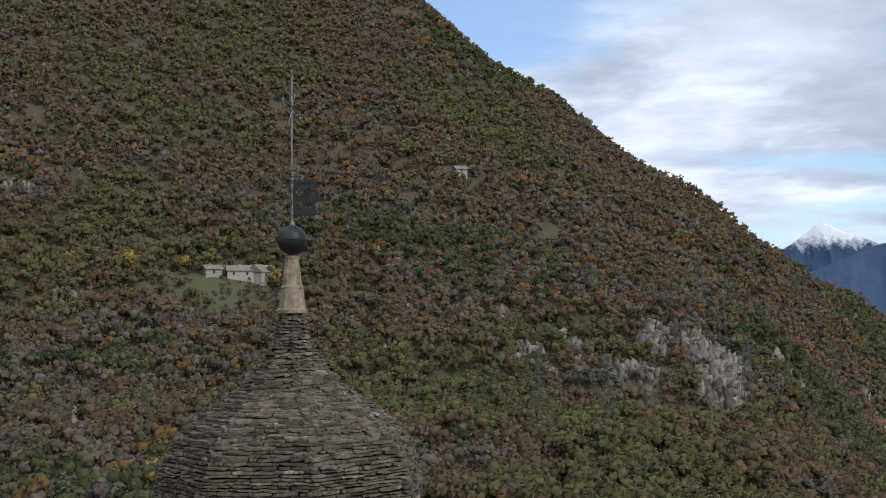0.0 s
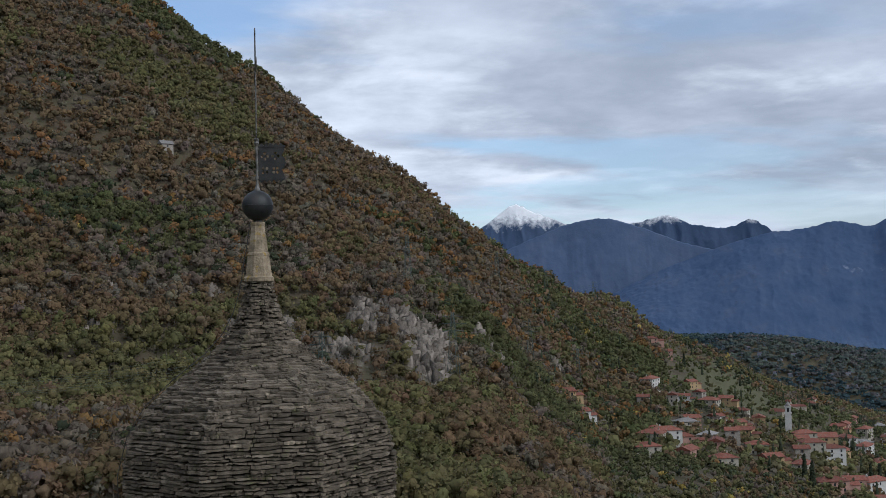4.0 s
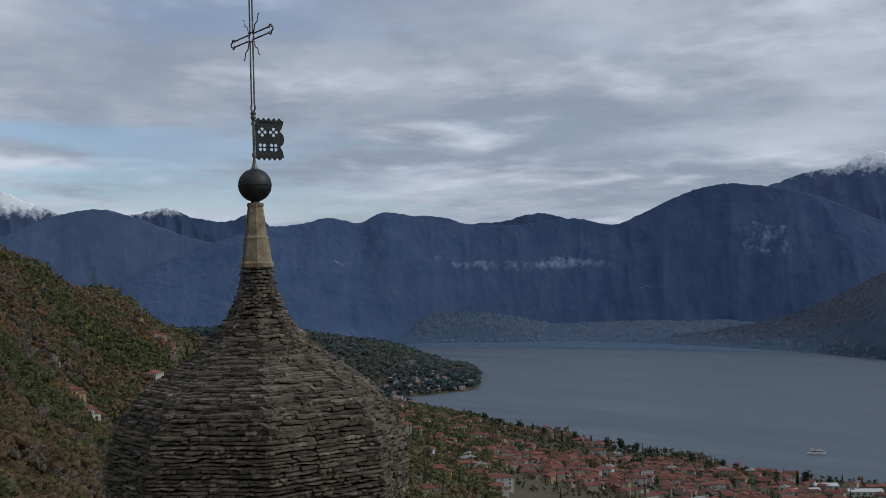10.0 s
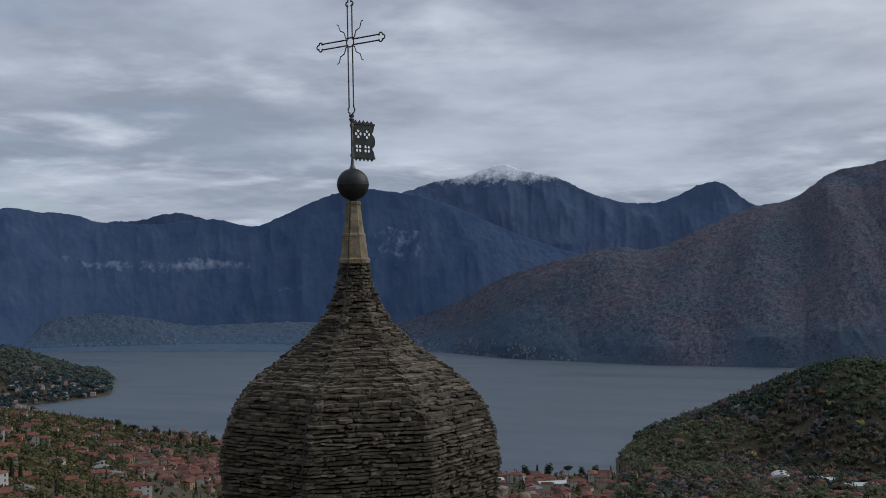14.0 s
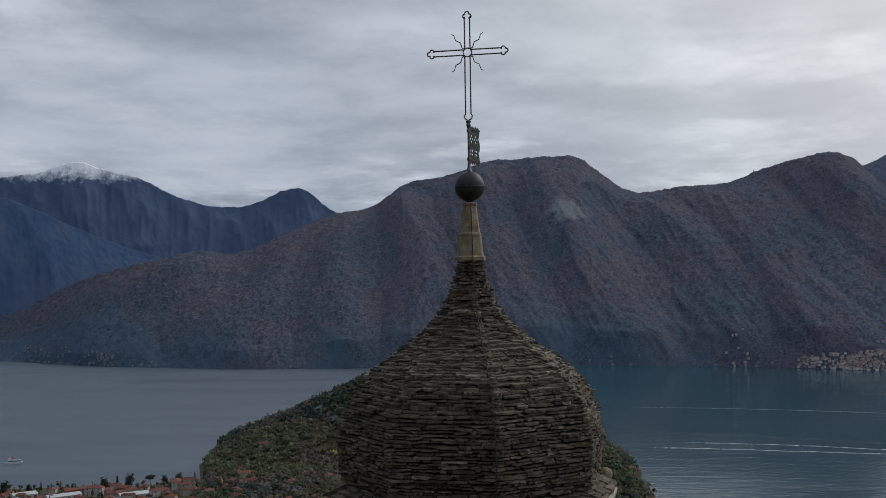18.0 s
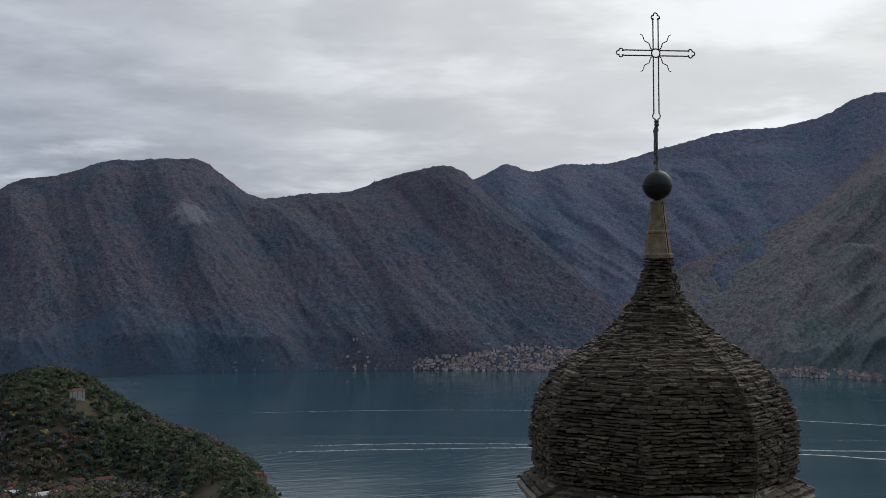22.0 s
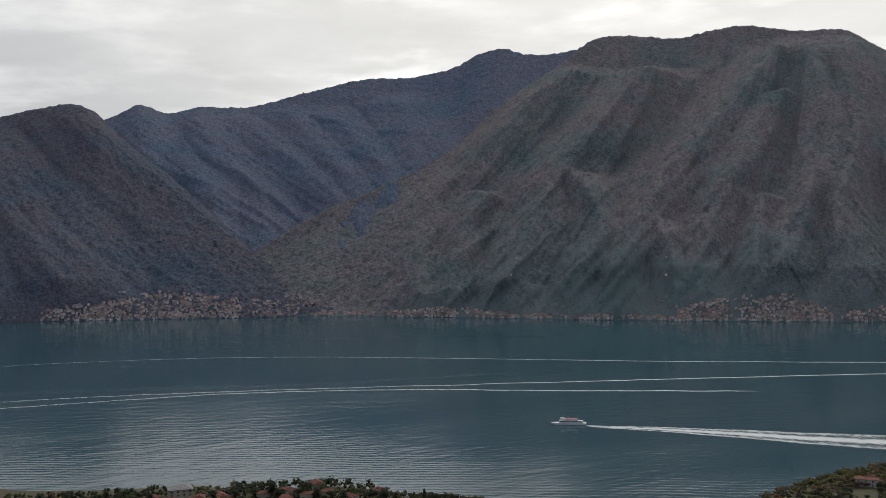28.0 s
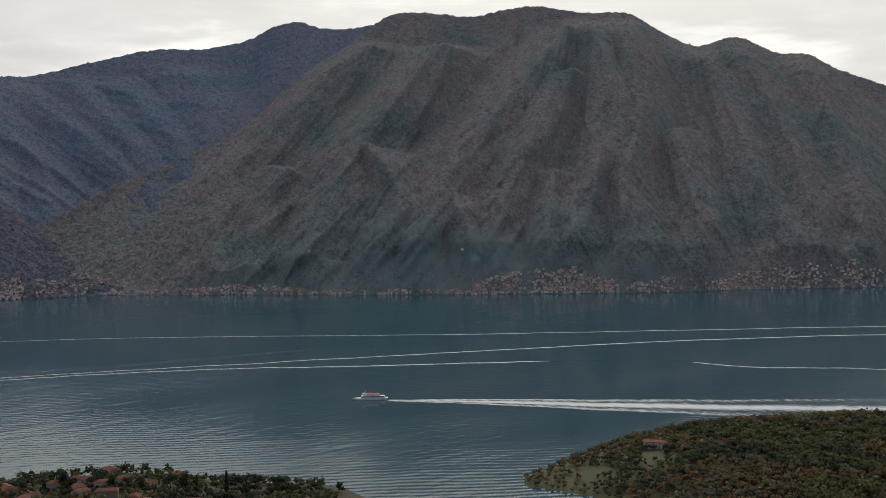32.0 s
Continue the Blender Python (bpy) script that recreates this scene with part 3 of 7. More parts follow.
def mountain(name, label, mat, ridge, shore, crest_r, origin, back=350.0, depth=40.0, spurs=(), width=1.7, ribs=0.3, rough=0.35, grain=1.6, lean=((0, 0), (-180, 0)), shape=1.0, step=0.05, jag=0.02,
             rows=90, snow=None, rock=None, meadow=None, seed=1, rag=4.0, foot=-12.0, woods=0, woods_tint=None):
    """A range as a sheet from its shore up to its crest and down behind.
    ridge: (azimuth, elevation); shore: (azimuth, distance); spurs: lines of (azimuth, elevation) that run down the flank, standing
    depth metres proud; width: how far their sides reach, in degrees; ribs: side ribs of the spurs; rough, grain: smaller folds;
    lean: (azimuth, how far the folds run sideways as they climb)."""
    a0, a1 = min(ridge)[0], max(ridge)[0]

    def surface(A, S):
        r0 = smooth_curve(A, shore)
        r1 = np.maximum(smooth_curve(A, crest_r), r0 + 120)
        top = EYE_Z + r1 * np.tan(np.radians(smooth_curve(A, ridge)))
        top = top + r1 * np.radians(jag) * fractal(A * 1.7, A * 0, 4, seed + 40)
        up = np.clip(S, 0, 1)
        R = r0 + (r1 - r0) * up + np.clip(S - 1, 0, 1) * back
        z = foot + (top - foot) * up**shape
        E = np.degrees(np.arctan2(z - EYE_Z, R))
        wander = 0.22 * fractal(A / 2.2, E / 2.2, 3, seed + 5)
        relief, off = np.full(np.shape(A), -0.7), np.full(np.shape(A), 2.0)
        for line in spurs:
            p = [(e, a) for a, e in line]
            crest_e = max(p)[0]
            d = np.abs(A + wander - smooth_curve(E, p))
            w = width * (1 + 0.03 * np.clip(crest_e - E, 0, 12))
            h = (1 - np.sqrt(d * d + 0.02) / w) * np.clip((crest_e + 0.7 - E) / 0.7, 0, 1) - 0.7 * np.clip((E - crest_e) / 0.7, 0, 1)
            near = h > relief
            relief, off = np.where(near, h, relief), np.where(near, d, off)
        side = 1 - 2 * np.abs(2 * value_noise((E + 1.25 * off) / 0.55, A / 1.5, seed + 21) - 1)
        fall = A + wander - smooth_curve(A, lean) * E
        fold = fractal(fall / grain, E / (grain * 3.2), 3, seed, True)
        lumps = fractal(A / 0.7, E / 0.7, 3, seed + 9)
        body = np.clip(up * 9, 0, 1) * np.clip((1.0 - up) * 7, 0, 1)
        relief = (relief + ribs * side * np.clip(off / 0.7, 0, 1) * np.clip(2.0 - off, 0, 1) + rough * fold + 0.06 * lumps) * body
        tall = depth * np.clip((top - foot) / 520, 0.08, 1)
        R = R - relief * tall
        z = z + relief * tall * 0.3
        x, y = polar(A, R, origin)
        z = z + rag * fractal(x / 16, y / 16, 3, seed + 3) * np.clip(up * 12, 0, 1) * np.clip((top - foot) / 60, 0, 1)
        z = np.where(S > 1, top - (top + 40) * np.clip(S - 1, 0, 1) ** 0.8, z)
        return x, y, z, up

    SURFACES[name] = surface
    az = np.arange(a0, a1 + step / 2, step)
    s = np.concatenate([np.linspace(0, 1, rows), [1.12, 1.4, 2.0]])
    A, S = np.meshgrid(az, s, indexing="ij")
    x, y, z, up = surface(A, S)
    extra = {}
    if snow is not None:
        extra["snow"] = np.clip((z - snow[0]) / (snow[1] - snow[0]), 0, 1)
    if rock is not None:
        extra["rock"] = sum(k * bump((A - a) / w) * bump((up - u) / h) for a, w, u, h, k in rock)
    if meadow is not None:
        extra["meadow"] = sum(k * bump((A - a) / w) * bump((up - u) / h) for a, w, u, h, k in meadow)
    if woods:
        rng = np.random.default_rng(seed)
        ta, tu = rng.uniform(a0, a1, woods), rng.uniform(0.015, 1.0, woods) ** 0.9
        at = surface(ta, tu)
        ea, eu = surface(ta + 0.12, tu), surface(ta, np.minimum(tu + 0.012, 1.0) + 1e-6)
        side, rise = [np.stack([q[i] - at[i] for i in range(3)], 1) for q in (ea, eu)]
        normal = np.cross(side, rise)
        normal *= np.sign((normal * np.stack([origin[0] - at[0], origin[1] - at[1], 0 * at[0] + 200], 1)).sum(1))[:, None]
        normal /= np.linalg.norm(normal, axis=1, keepdims=True) + 1e-9
        MOUNTAIN_TREES.append((at, normal, woods_tint, seed))
    return tagged(grid_mesh(name, x, y, z, mat, extra), label, "mountain", kind="structure")


MOUNTAIN_TREES, SURFACES = [], {}
WEST, EAST = (-7.0, -11.0), (-6.0, 12.0)
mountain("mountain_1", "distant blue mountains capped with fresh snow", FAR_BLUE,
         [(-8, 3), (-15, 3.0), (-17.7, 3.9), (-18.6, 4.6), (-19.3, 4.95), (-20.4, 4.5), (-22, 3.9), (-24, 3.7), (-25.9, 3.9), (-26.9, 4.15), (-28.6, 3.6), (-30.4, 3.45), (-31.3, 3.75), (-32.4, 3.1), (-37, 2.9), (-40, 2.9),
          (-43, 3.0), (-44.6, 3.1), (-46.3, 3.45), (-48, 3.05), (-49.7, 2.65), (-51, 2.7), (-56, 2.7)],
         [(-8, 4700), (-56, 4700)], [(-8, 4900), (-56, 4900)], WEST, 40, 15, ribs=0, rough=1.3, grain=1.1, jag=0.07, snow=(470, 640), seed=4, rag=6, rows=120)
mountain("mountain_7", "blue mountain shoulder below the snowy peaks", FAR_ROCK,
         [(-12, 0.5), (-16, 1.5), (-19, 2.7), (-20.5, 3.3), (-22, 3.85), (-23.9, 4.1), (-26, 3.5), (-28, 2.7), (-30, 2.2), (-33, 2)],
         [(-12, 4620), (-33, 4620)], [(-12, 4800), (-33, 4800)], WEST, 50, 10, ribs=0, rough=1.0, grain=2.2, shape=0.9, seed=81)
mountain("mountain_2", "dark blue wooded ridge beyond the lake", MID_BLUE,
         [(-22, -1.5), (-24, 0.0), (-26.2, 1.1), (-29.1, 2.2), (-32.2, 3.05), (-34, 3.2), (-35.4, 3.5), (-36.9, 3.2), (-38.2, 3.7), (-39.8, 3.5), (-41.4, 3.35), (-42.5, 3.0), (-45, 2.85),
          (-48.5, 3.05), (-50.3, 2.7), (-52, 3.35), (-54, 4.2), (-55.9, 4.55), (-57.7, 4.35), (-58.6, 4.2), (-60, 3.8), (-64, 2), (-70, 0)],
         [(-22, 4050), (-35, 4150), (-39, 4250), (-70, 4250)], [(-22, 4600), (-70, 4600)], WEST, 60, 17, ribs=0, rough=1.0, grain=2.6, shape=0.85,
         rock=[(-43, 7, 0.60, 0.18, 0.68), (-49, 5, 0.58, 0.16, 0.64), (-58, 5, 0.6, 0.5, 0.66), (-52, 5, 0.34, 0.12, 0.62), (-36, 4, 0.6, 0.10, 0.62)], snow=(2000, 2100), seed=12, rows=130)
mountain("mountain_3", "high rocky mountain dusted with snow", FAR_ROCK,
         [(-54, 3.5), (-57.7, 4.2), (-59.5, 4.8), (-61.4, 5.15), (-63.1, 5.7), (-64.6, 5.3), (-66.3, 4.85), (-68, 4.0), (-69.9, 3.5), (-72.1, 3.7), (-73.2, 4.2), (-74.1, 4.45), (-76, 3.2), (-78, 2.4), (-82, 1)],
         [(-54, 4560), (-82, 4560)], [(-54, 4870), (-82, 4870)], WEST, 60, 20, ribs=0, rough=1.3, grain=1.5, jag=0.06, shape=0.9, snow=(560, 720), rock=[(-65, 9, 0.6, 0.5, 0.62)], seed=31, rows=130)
mountain("mountain_8", "low wooded headland with a waterside town", HEADLAND,
         [(-38.6, -3.2), (-39.5, -2.3), (-40.6, -1.75), (-42.4, -1.6), (-44.6, -1.85), (-46.8, -2.3), (-49, -2.35), (-51, -2.3), (-53.5, -2.35), (-57, -2.5), (-60, -3.4)],
         [(-38.6, 4200), (-41, 4180), (-44.6, 4130), (-48.8, 4020), (-53.4, 3780), (-57.5, 3620), (-60, 3500)], [(-38.6, 4260), (-44, 4240), (-50, 4230), (-60, 3900)], WEST, 100, 10, ribs=0, rough=1.0, grain=1.2, shape=0.7, seed=88, rag=6)
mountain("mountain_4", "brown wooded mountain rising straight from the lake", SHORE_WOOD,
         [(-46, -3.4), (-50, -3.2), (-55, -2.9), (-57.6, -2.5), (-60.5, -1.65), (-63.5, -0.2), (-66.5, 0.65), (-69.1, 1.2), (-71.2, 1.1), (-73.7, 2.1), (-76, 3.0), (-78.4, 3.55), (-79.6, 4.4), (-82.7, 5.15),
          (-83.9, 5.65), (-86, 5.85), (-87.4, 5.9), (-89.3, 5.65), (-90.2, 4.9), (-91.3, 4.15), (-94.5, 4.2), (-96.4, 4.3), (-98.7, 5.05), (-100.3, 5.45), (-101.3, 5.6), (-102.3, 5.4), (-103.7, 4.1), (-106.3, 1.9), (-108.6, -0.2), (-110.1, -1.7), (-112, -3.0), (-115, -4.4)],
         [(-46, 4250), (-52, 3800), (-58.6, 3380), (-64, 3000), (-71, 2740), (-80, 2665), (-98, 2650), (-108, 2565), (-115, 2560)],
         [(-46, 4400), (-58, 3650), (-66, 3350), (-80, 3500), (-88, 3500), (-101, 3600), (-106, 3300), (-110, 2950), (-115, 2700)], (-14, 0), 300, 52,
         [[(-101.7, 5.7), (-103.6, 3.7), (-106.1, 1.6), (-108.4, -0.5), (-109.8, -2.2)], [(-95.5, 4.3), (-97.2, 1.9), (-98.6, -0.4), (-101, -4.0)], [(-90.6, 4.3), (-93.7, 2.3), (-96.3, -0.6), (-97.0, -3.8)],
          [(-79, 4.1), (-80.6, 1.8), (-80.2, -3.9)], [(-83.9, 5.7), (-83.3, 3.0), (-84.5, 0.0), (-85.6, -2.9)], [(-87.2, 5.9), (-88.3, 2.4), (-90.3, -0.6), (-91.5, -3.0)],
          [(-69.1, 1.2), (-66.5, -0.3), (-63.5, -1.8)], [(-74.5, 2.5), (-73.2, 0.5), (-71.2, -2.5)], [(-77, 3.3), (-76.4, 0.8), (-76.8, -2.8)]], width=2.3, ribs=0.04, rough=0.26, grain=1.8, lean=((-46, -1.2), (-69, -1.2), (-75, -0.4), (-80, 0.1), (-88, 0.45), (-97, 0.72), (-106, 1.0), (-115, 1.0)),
         shape=0.85, rock=[(-84, 9, 0.62, 0.35, 0.56), (-92, 3, 0.72, 0.2, 0.62), (-88.6, 2.5, 0.62, 0.15, 0.62), (-98, 3, 0.75, 0.2, 0.55)], meadow=[(-60, 8, 0.2, 0.3, 0.5), (-63, 11, 0.5, 0.9, 0.62), (-85, 40, 0.0, 0.55, 0.75)], seed=45, rag=5, woods=30000, woods_tint=HAZED_DUSK_TONES, rows=170)
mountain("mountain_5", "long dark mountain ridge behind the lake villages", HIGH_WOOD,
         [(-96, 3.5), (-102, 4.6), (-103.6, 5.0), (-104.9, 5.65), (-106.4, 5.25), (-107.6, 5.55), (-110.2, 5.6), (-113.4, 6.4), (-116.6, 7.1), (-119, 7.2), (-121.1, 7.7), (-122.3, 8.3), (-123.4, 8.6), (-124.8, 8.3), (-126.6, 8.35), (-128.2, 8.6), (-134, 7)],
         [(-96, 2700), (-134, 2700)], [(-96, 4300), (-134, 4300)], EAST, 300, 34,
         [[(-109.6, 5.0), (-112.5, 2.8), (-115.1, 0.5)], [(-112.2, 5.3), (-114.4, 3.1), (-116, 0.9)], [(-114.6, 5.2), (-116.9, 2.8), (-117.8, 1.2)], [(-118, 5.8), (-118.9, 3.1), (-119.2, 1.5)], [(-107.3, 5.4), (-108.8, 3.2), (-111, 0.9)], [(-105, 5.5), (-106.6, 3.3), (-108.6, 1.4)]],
         width=1.5, ribs=0.05, rough=0.5, grain=1.7, lean=((-96, 1.1), (-116, 1.1), (-120, 0.3), (-134, -0.6)), shape=0.9, rock=[(-106.5, 1.6, 0.80, 0.12, 0.72)], meadow=[(-116, 2.5, 0.83, 0.06, 0.5), (-112, 30, 0.0, 0.5, 0.7)], seed=57, rag=5, woods=14000, woods_tint=HAZED_BLUE_TONES, rows=150)
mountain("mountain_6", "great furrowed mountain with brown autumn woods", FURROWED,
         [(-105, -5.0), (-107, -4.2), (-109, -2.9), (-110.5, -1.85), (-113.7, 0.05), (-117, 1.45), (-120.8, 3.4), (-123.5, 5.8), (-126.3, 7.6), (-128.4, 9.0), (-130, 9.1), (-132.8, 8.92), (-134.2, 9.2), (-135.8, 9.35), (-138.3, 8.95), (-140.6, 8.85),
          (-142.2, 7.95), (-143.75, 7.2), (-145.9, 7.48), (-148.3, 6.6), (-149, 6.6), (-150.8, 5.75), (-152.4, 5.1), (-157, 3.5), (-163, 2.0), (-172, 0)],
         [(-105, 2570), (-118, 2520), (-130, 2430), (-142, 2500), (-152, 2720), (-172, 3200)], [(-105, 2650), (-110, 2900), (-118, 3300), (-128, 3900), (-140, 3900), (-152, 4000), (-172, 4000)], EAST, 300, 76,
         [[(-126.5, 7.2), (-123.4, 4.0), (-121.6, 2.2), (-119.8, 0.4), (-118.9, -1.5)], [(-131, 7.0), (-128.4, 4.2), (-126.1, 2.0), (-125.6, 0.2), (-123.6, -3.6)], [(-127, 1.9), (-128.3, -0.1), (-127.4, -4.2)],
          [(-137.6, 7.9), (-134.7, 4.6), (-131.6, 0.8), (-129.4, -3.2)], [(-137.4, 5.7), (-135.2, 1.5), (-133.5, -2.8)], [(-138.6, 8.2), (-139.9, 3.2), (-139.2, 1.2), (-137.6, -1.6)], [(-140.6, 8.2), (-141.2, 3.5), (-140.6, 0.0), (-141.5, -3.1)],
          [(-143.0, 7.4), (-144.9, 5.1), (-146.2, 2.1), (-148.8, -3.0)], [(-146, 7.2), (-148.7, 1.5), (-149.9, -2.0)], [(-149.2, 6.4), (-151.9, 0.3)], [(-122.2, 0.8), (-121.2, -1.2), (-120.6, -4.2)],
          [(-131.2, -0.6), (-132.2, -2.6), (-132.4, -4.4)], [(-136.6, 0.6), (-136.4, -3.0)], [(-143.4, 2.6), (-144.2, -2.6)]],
         width=1.55, ribs=0.07, rough=0.30, grain=1.5, lean=((-105, -1.0), (-118, -0.9), (-130, -0.74), (-137, -0.42), (-141, 0.08), (-150, 0.46), (-172, 0.5)), shape=0.95, meadow=[(-130, 45, 0.0, 0.55, 0.72)], seed=68, rag=5, woods=38000, woods_tint=HAZED_WARM_TONES, rows=190)


def build_mist():
    """Mist on the far end of the lake: upright tinted sheets, haze put into colour and alpha."""
    m = bpy.data.materials.new("thin_lake_mist")
    m.use_nodes = True
    nt = m.node_tree
    b = nt.nodes["Principled BSDF"]
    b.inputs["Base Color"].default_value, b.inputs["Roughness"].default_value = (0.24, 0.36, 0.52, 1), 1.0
    b.inputs["Specular IOR Level"].default_value = 0.0
    at = nt.nodes.new("ShaderNodeAttribute")
    at.attribute_name = "thick"
    nt.links.new(at.outputs["Fac"], b.inputs["Alpha"])
    for r, high, most in ((4030.0, 120.0, 0.42), (4010.0, 60.0, 0.45)):
        A, H = np.meshgrid(np.arange(-21, -64, -0.4), np.linspace(0, 1, 12), indexing="ij")
        R = r - np.clip(-A - 38, 0, 30) * 34
        x, y = polar(A, R, WEST)
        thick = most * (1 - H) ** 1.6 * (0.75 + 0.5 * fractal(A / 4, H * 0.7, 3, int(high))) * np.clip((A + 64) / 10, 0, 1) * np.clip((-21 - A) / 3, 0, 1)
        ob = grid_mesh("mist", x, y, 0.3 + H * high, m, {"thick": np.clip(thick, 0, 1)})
        tagged(ob, "thin blue mist lying on the far lake", "mist", kind="stuff")


build_mist()
# ---------------------------------------------------------------- building helpers


def part(name, bm, mat, parent=None, label="", smooth=False):
    """Links a bmesh as one mesh object, under a thing or a part where one is given."""
    me = bpy.data.meshes.new(name)
    bm.to_mesh(me)
    bm.free()
    me.materials.append(mat)
    if smooth:
        me.polygons.foreach_set("use_smooth", np.ones(len(me.polygons), bool))
    ob = new(name, me)
    ob.parent = parent
    if label:
        ob["label"] = label
    return ob


def empty(name, at, label, category, group="", turn=0.0):
    ob = new(name)
    ob.empty_display_size = 0.1
    ob.matrix_world = Matrix.Translation(at) @ Matrix.Rotation(turn, 4, "Z")
    return tagged(ob, label, category, group)


def add_box(bm, size, at=(0, 0, 0), turn=None, bevel=0.0):
    m = Matrix.Translation(at) @ (turn.to_4x4() if turn else Matrix.Identity(4)) @ Matrix.Diagonal((*size, 1))
    made = bmesh.ops.create_cube(bm, size=1.0, matrix=m)
    if bevel:
        es = list({e for v in made["verts"] for e in v.link_edges})
        bmesh.ops.bevel(bm, geom=es, offset=bevel, segments=2, affect="EDGES", profile=0.6)
    return bm


def box(size, at=(0, 0, 0), turn=None, bevel=0.0):
    return add_box(bmesh.new(), size, at, turn, bevel)


def add_tube(bm, points, radius, sides=8, closed=False, taper=1.0):
    """A round bar along points."""
    pts = [Vector(p) for p in points]
    n = len(pts)
    rings = []
    ref = None
    for i, p in enumerate(pts):
        a = pts[(i - 1) % n] if closed or i else pts[0]
        b = pts[(i + 1) % n] if closed or i < n - 1 else pts[-1]
        d = (b - a).normalized()
        if ref is None or abs(ref.dot(d)) > 0.9:
            ref = Vector((0, 0, 1)) if abs(d.z) < 0.9 else Vector((1, 0, 0))
        u = d.cross(ref).normalized()
        v = d.cross(u)
        k = radius * (1 + (taper - 1) * i / max(1, n - 1))
        rings.append([bm.verts.new(p + (u * math.cos(2 * math.pi * s / sides) + v * math.sin(2 * math.pi * s / sides)) * k) for s in range(sides)])
    for i in range(n if closed else n - 1):
        a, b = rings[i], rings[(i + 1) % n]
        for s in range(sides):
            bm.faces.new((a[s], a[(s + 1) % sides], b[(s + 1) % sides], b[s]))
    if not closed:
        bm.faces.new(rings[0][::-1])
        bm.faces.new(rings[-1])
    return bm


def tube(points, radius, sides=8, closed=False, taper=1.0):
    bm = add_tube(bmesh.new(), points, radius, sides, closed, taper)
    bmesh.ops.recalc_face_normals(bm, faces=bm.faces)
    return bm


def lathe(profile, sides=8, turn=0.0, wobble=0.0, seed=0):
    """A turned or many-sided form from (height, radius) rows, capped."""
    rng = random.Random(seed)
    bm = bmesh.new()
    rings = []
    for z, r in profile:
        rings.append([bm.verts.new((r * (1 + rng.uniform(-wobble, wobble)) * math.cos(turn + 2 * math.pi * k / sides),
                                    r * (1 + rng.uniform(-wobble, wobble)) * math.sin(turn + 2 * math.pi * k / sides), z)) for k in range(sides)])
    for a, b in zip(rings, rings[1:]):
        for k in range(sides):
            bm.faces.new((a[k], a[(k + 1) % sides], b[(k + 1) % sides], b[k]))
    bm.faces.new(rings[0])
    bm.faces.new(rings[-1])
    bmesh.ops.recalc_face_normals(bm, faces=bm.faces)
    return bm


def arrays_mesh(name, verts, faces, mat, colours=None, normals=None):
    """A joined mesh from arrays; all faces have the same number of corners. colours: one per vertex."""
    me = bpy.data.meshes.new(name)
    me.vertices.add(len(verts))
    me.vertices.foreach_set("co", np.asarray(verts, np.float32).ravel())
    k = faces.shape[1]
    me.loops.add(faces.size)
    me.loops.foreach_set("vertex_index", faces.ravel().astype(np.int32))
    me.polygons.add(len(faces))
    me.polygons.foreach_set("loop_start", np.arange(0, faces.size, k, dtype=np.int32))
    if colours is not None:
        rgba = np.ones((len(verts), 4), np.float32)
        rgba[:, :3] = colours
        me.attributes.new("tint", "FLOAT_COLOR", "POINT").data.foreach_set("color", rgba.ravel())
    if normals is not None:
        me.polygons.foreach_set("use_smooth", np.ones(len(faces), bool))
        me.attributes.new("custom_normal", "FLOAT_VECTOR", "POINT").data.foreach_set("vector", np.asarray(normals, np.float32).ravel())
    me.update(calc_edges=True)
    me.materials.append(mat)
    return me


# ---------------------------------------------------------------- bell tower
BALL_Z = 236.2
OCTO = radians(17)


def slate_material(name, island):
    m = material(name, [(0.044, 0.036, 0.027), (0.106, 0.090, 0.070), (0.160, 0.137, 0.109), (0.255, 0.22, 0.18)], 9.0, 0.85, 1.0, 60, distance=0.016, lo=0.28, hi=0.74,
                 speck=((0.10, 0.10, 0.055), 6.0, 0.25))
    nt = m.node_tree
    N, L = nt.nodes.new, nt.links.new
    b = nt.nodes["Principled BSDF"]
    old = b.inputs["Base Color"].links[0].from_socket
    rnd = N("ShaderNodeNewGeometry").outputs["Random Per Island"] if island else N("ShaderNodeObjectInfo").outputs["Random"]
    r = N("ShaderNodeValToRGB")
    L(rnd, r.inputs[0])
    el = r.color_ramp.elements
    el[0].color, el[1].color = (0.42, 0.40, 0.38, 1), (1.25, 1.22, 1.17, 1)
    for pos, c in ((0.45, (0.85, 0.81, 0.76)), (0.8, (1.0, 0.96, 0.92)), (0.96, (1.15, 1.12, 1.08))):
        el.new(pos).color = (*c, 1)
    el[-1].color = (1.9, 1.85, 1.75, 1)
    mul = N("ShaderNodeMix")
    mul.data_type, mul.blend_type = "RGBA", "MULTIPLY"
    mul.inputs[0].default_value = 1.0
    L(old, mul.inputs[6])
    L(r.outputs[0], mul.inputs[7])
    L(mul.outputs[2], b.inputs["Base Color"])
    return m


SLATE = slate_material("weathered_slate", False)
SLATE_JOINED = slate_material("weathered_slate_rows", True)
# near-black, behind the slate gaps and in the belfry openings
CORE = material("dark_backing", [(0.012, 0.011, 0.010), (0.03, 0.027, 0.024)], 8, 0.95)
CAPSTONE = material("lichened_sandstone", [(0.12, 0.096, 0.066), (0.25, 0.20, 0.138), (0.36, 0.305, 0.225)], 9.0, 0.9, 0.9, 50, distance=0.014, speck=((0.27, 0.19, 0.055), 13.0, 0.36))
COPPER = material("dark_patinated_copper", [(0.018, 0.020, 0.022), (0.040, 0.042, 0.043), (0.062, 0.058, 0.055)], 3.0, 0.5, 0.1, 30, metal=0.55, distance=0.003)
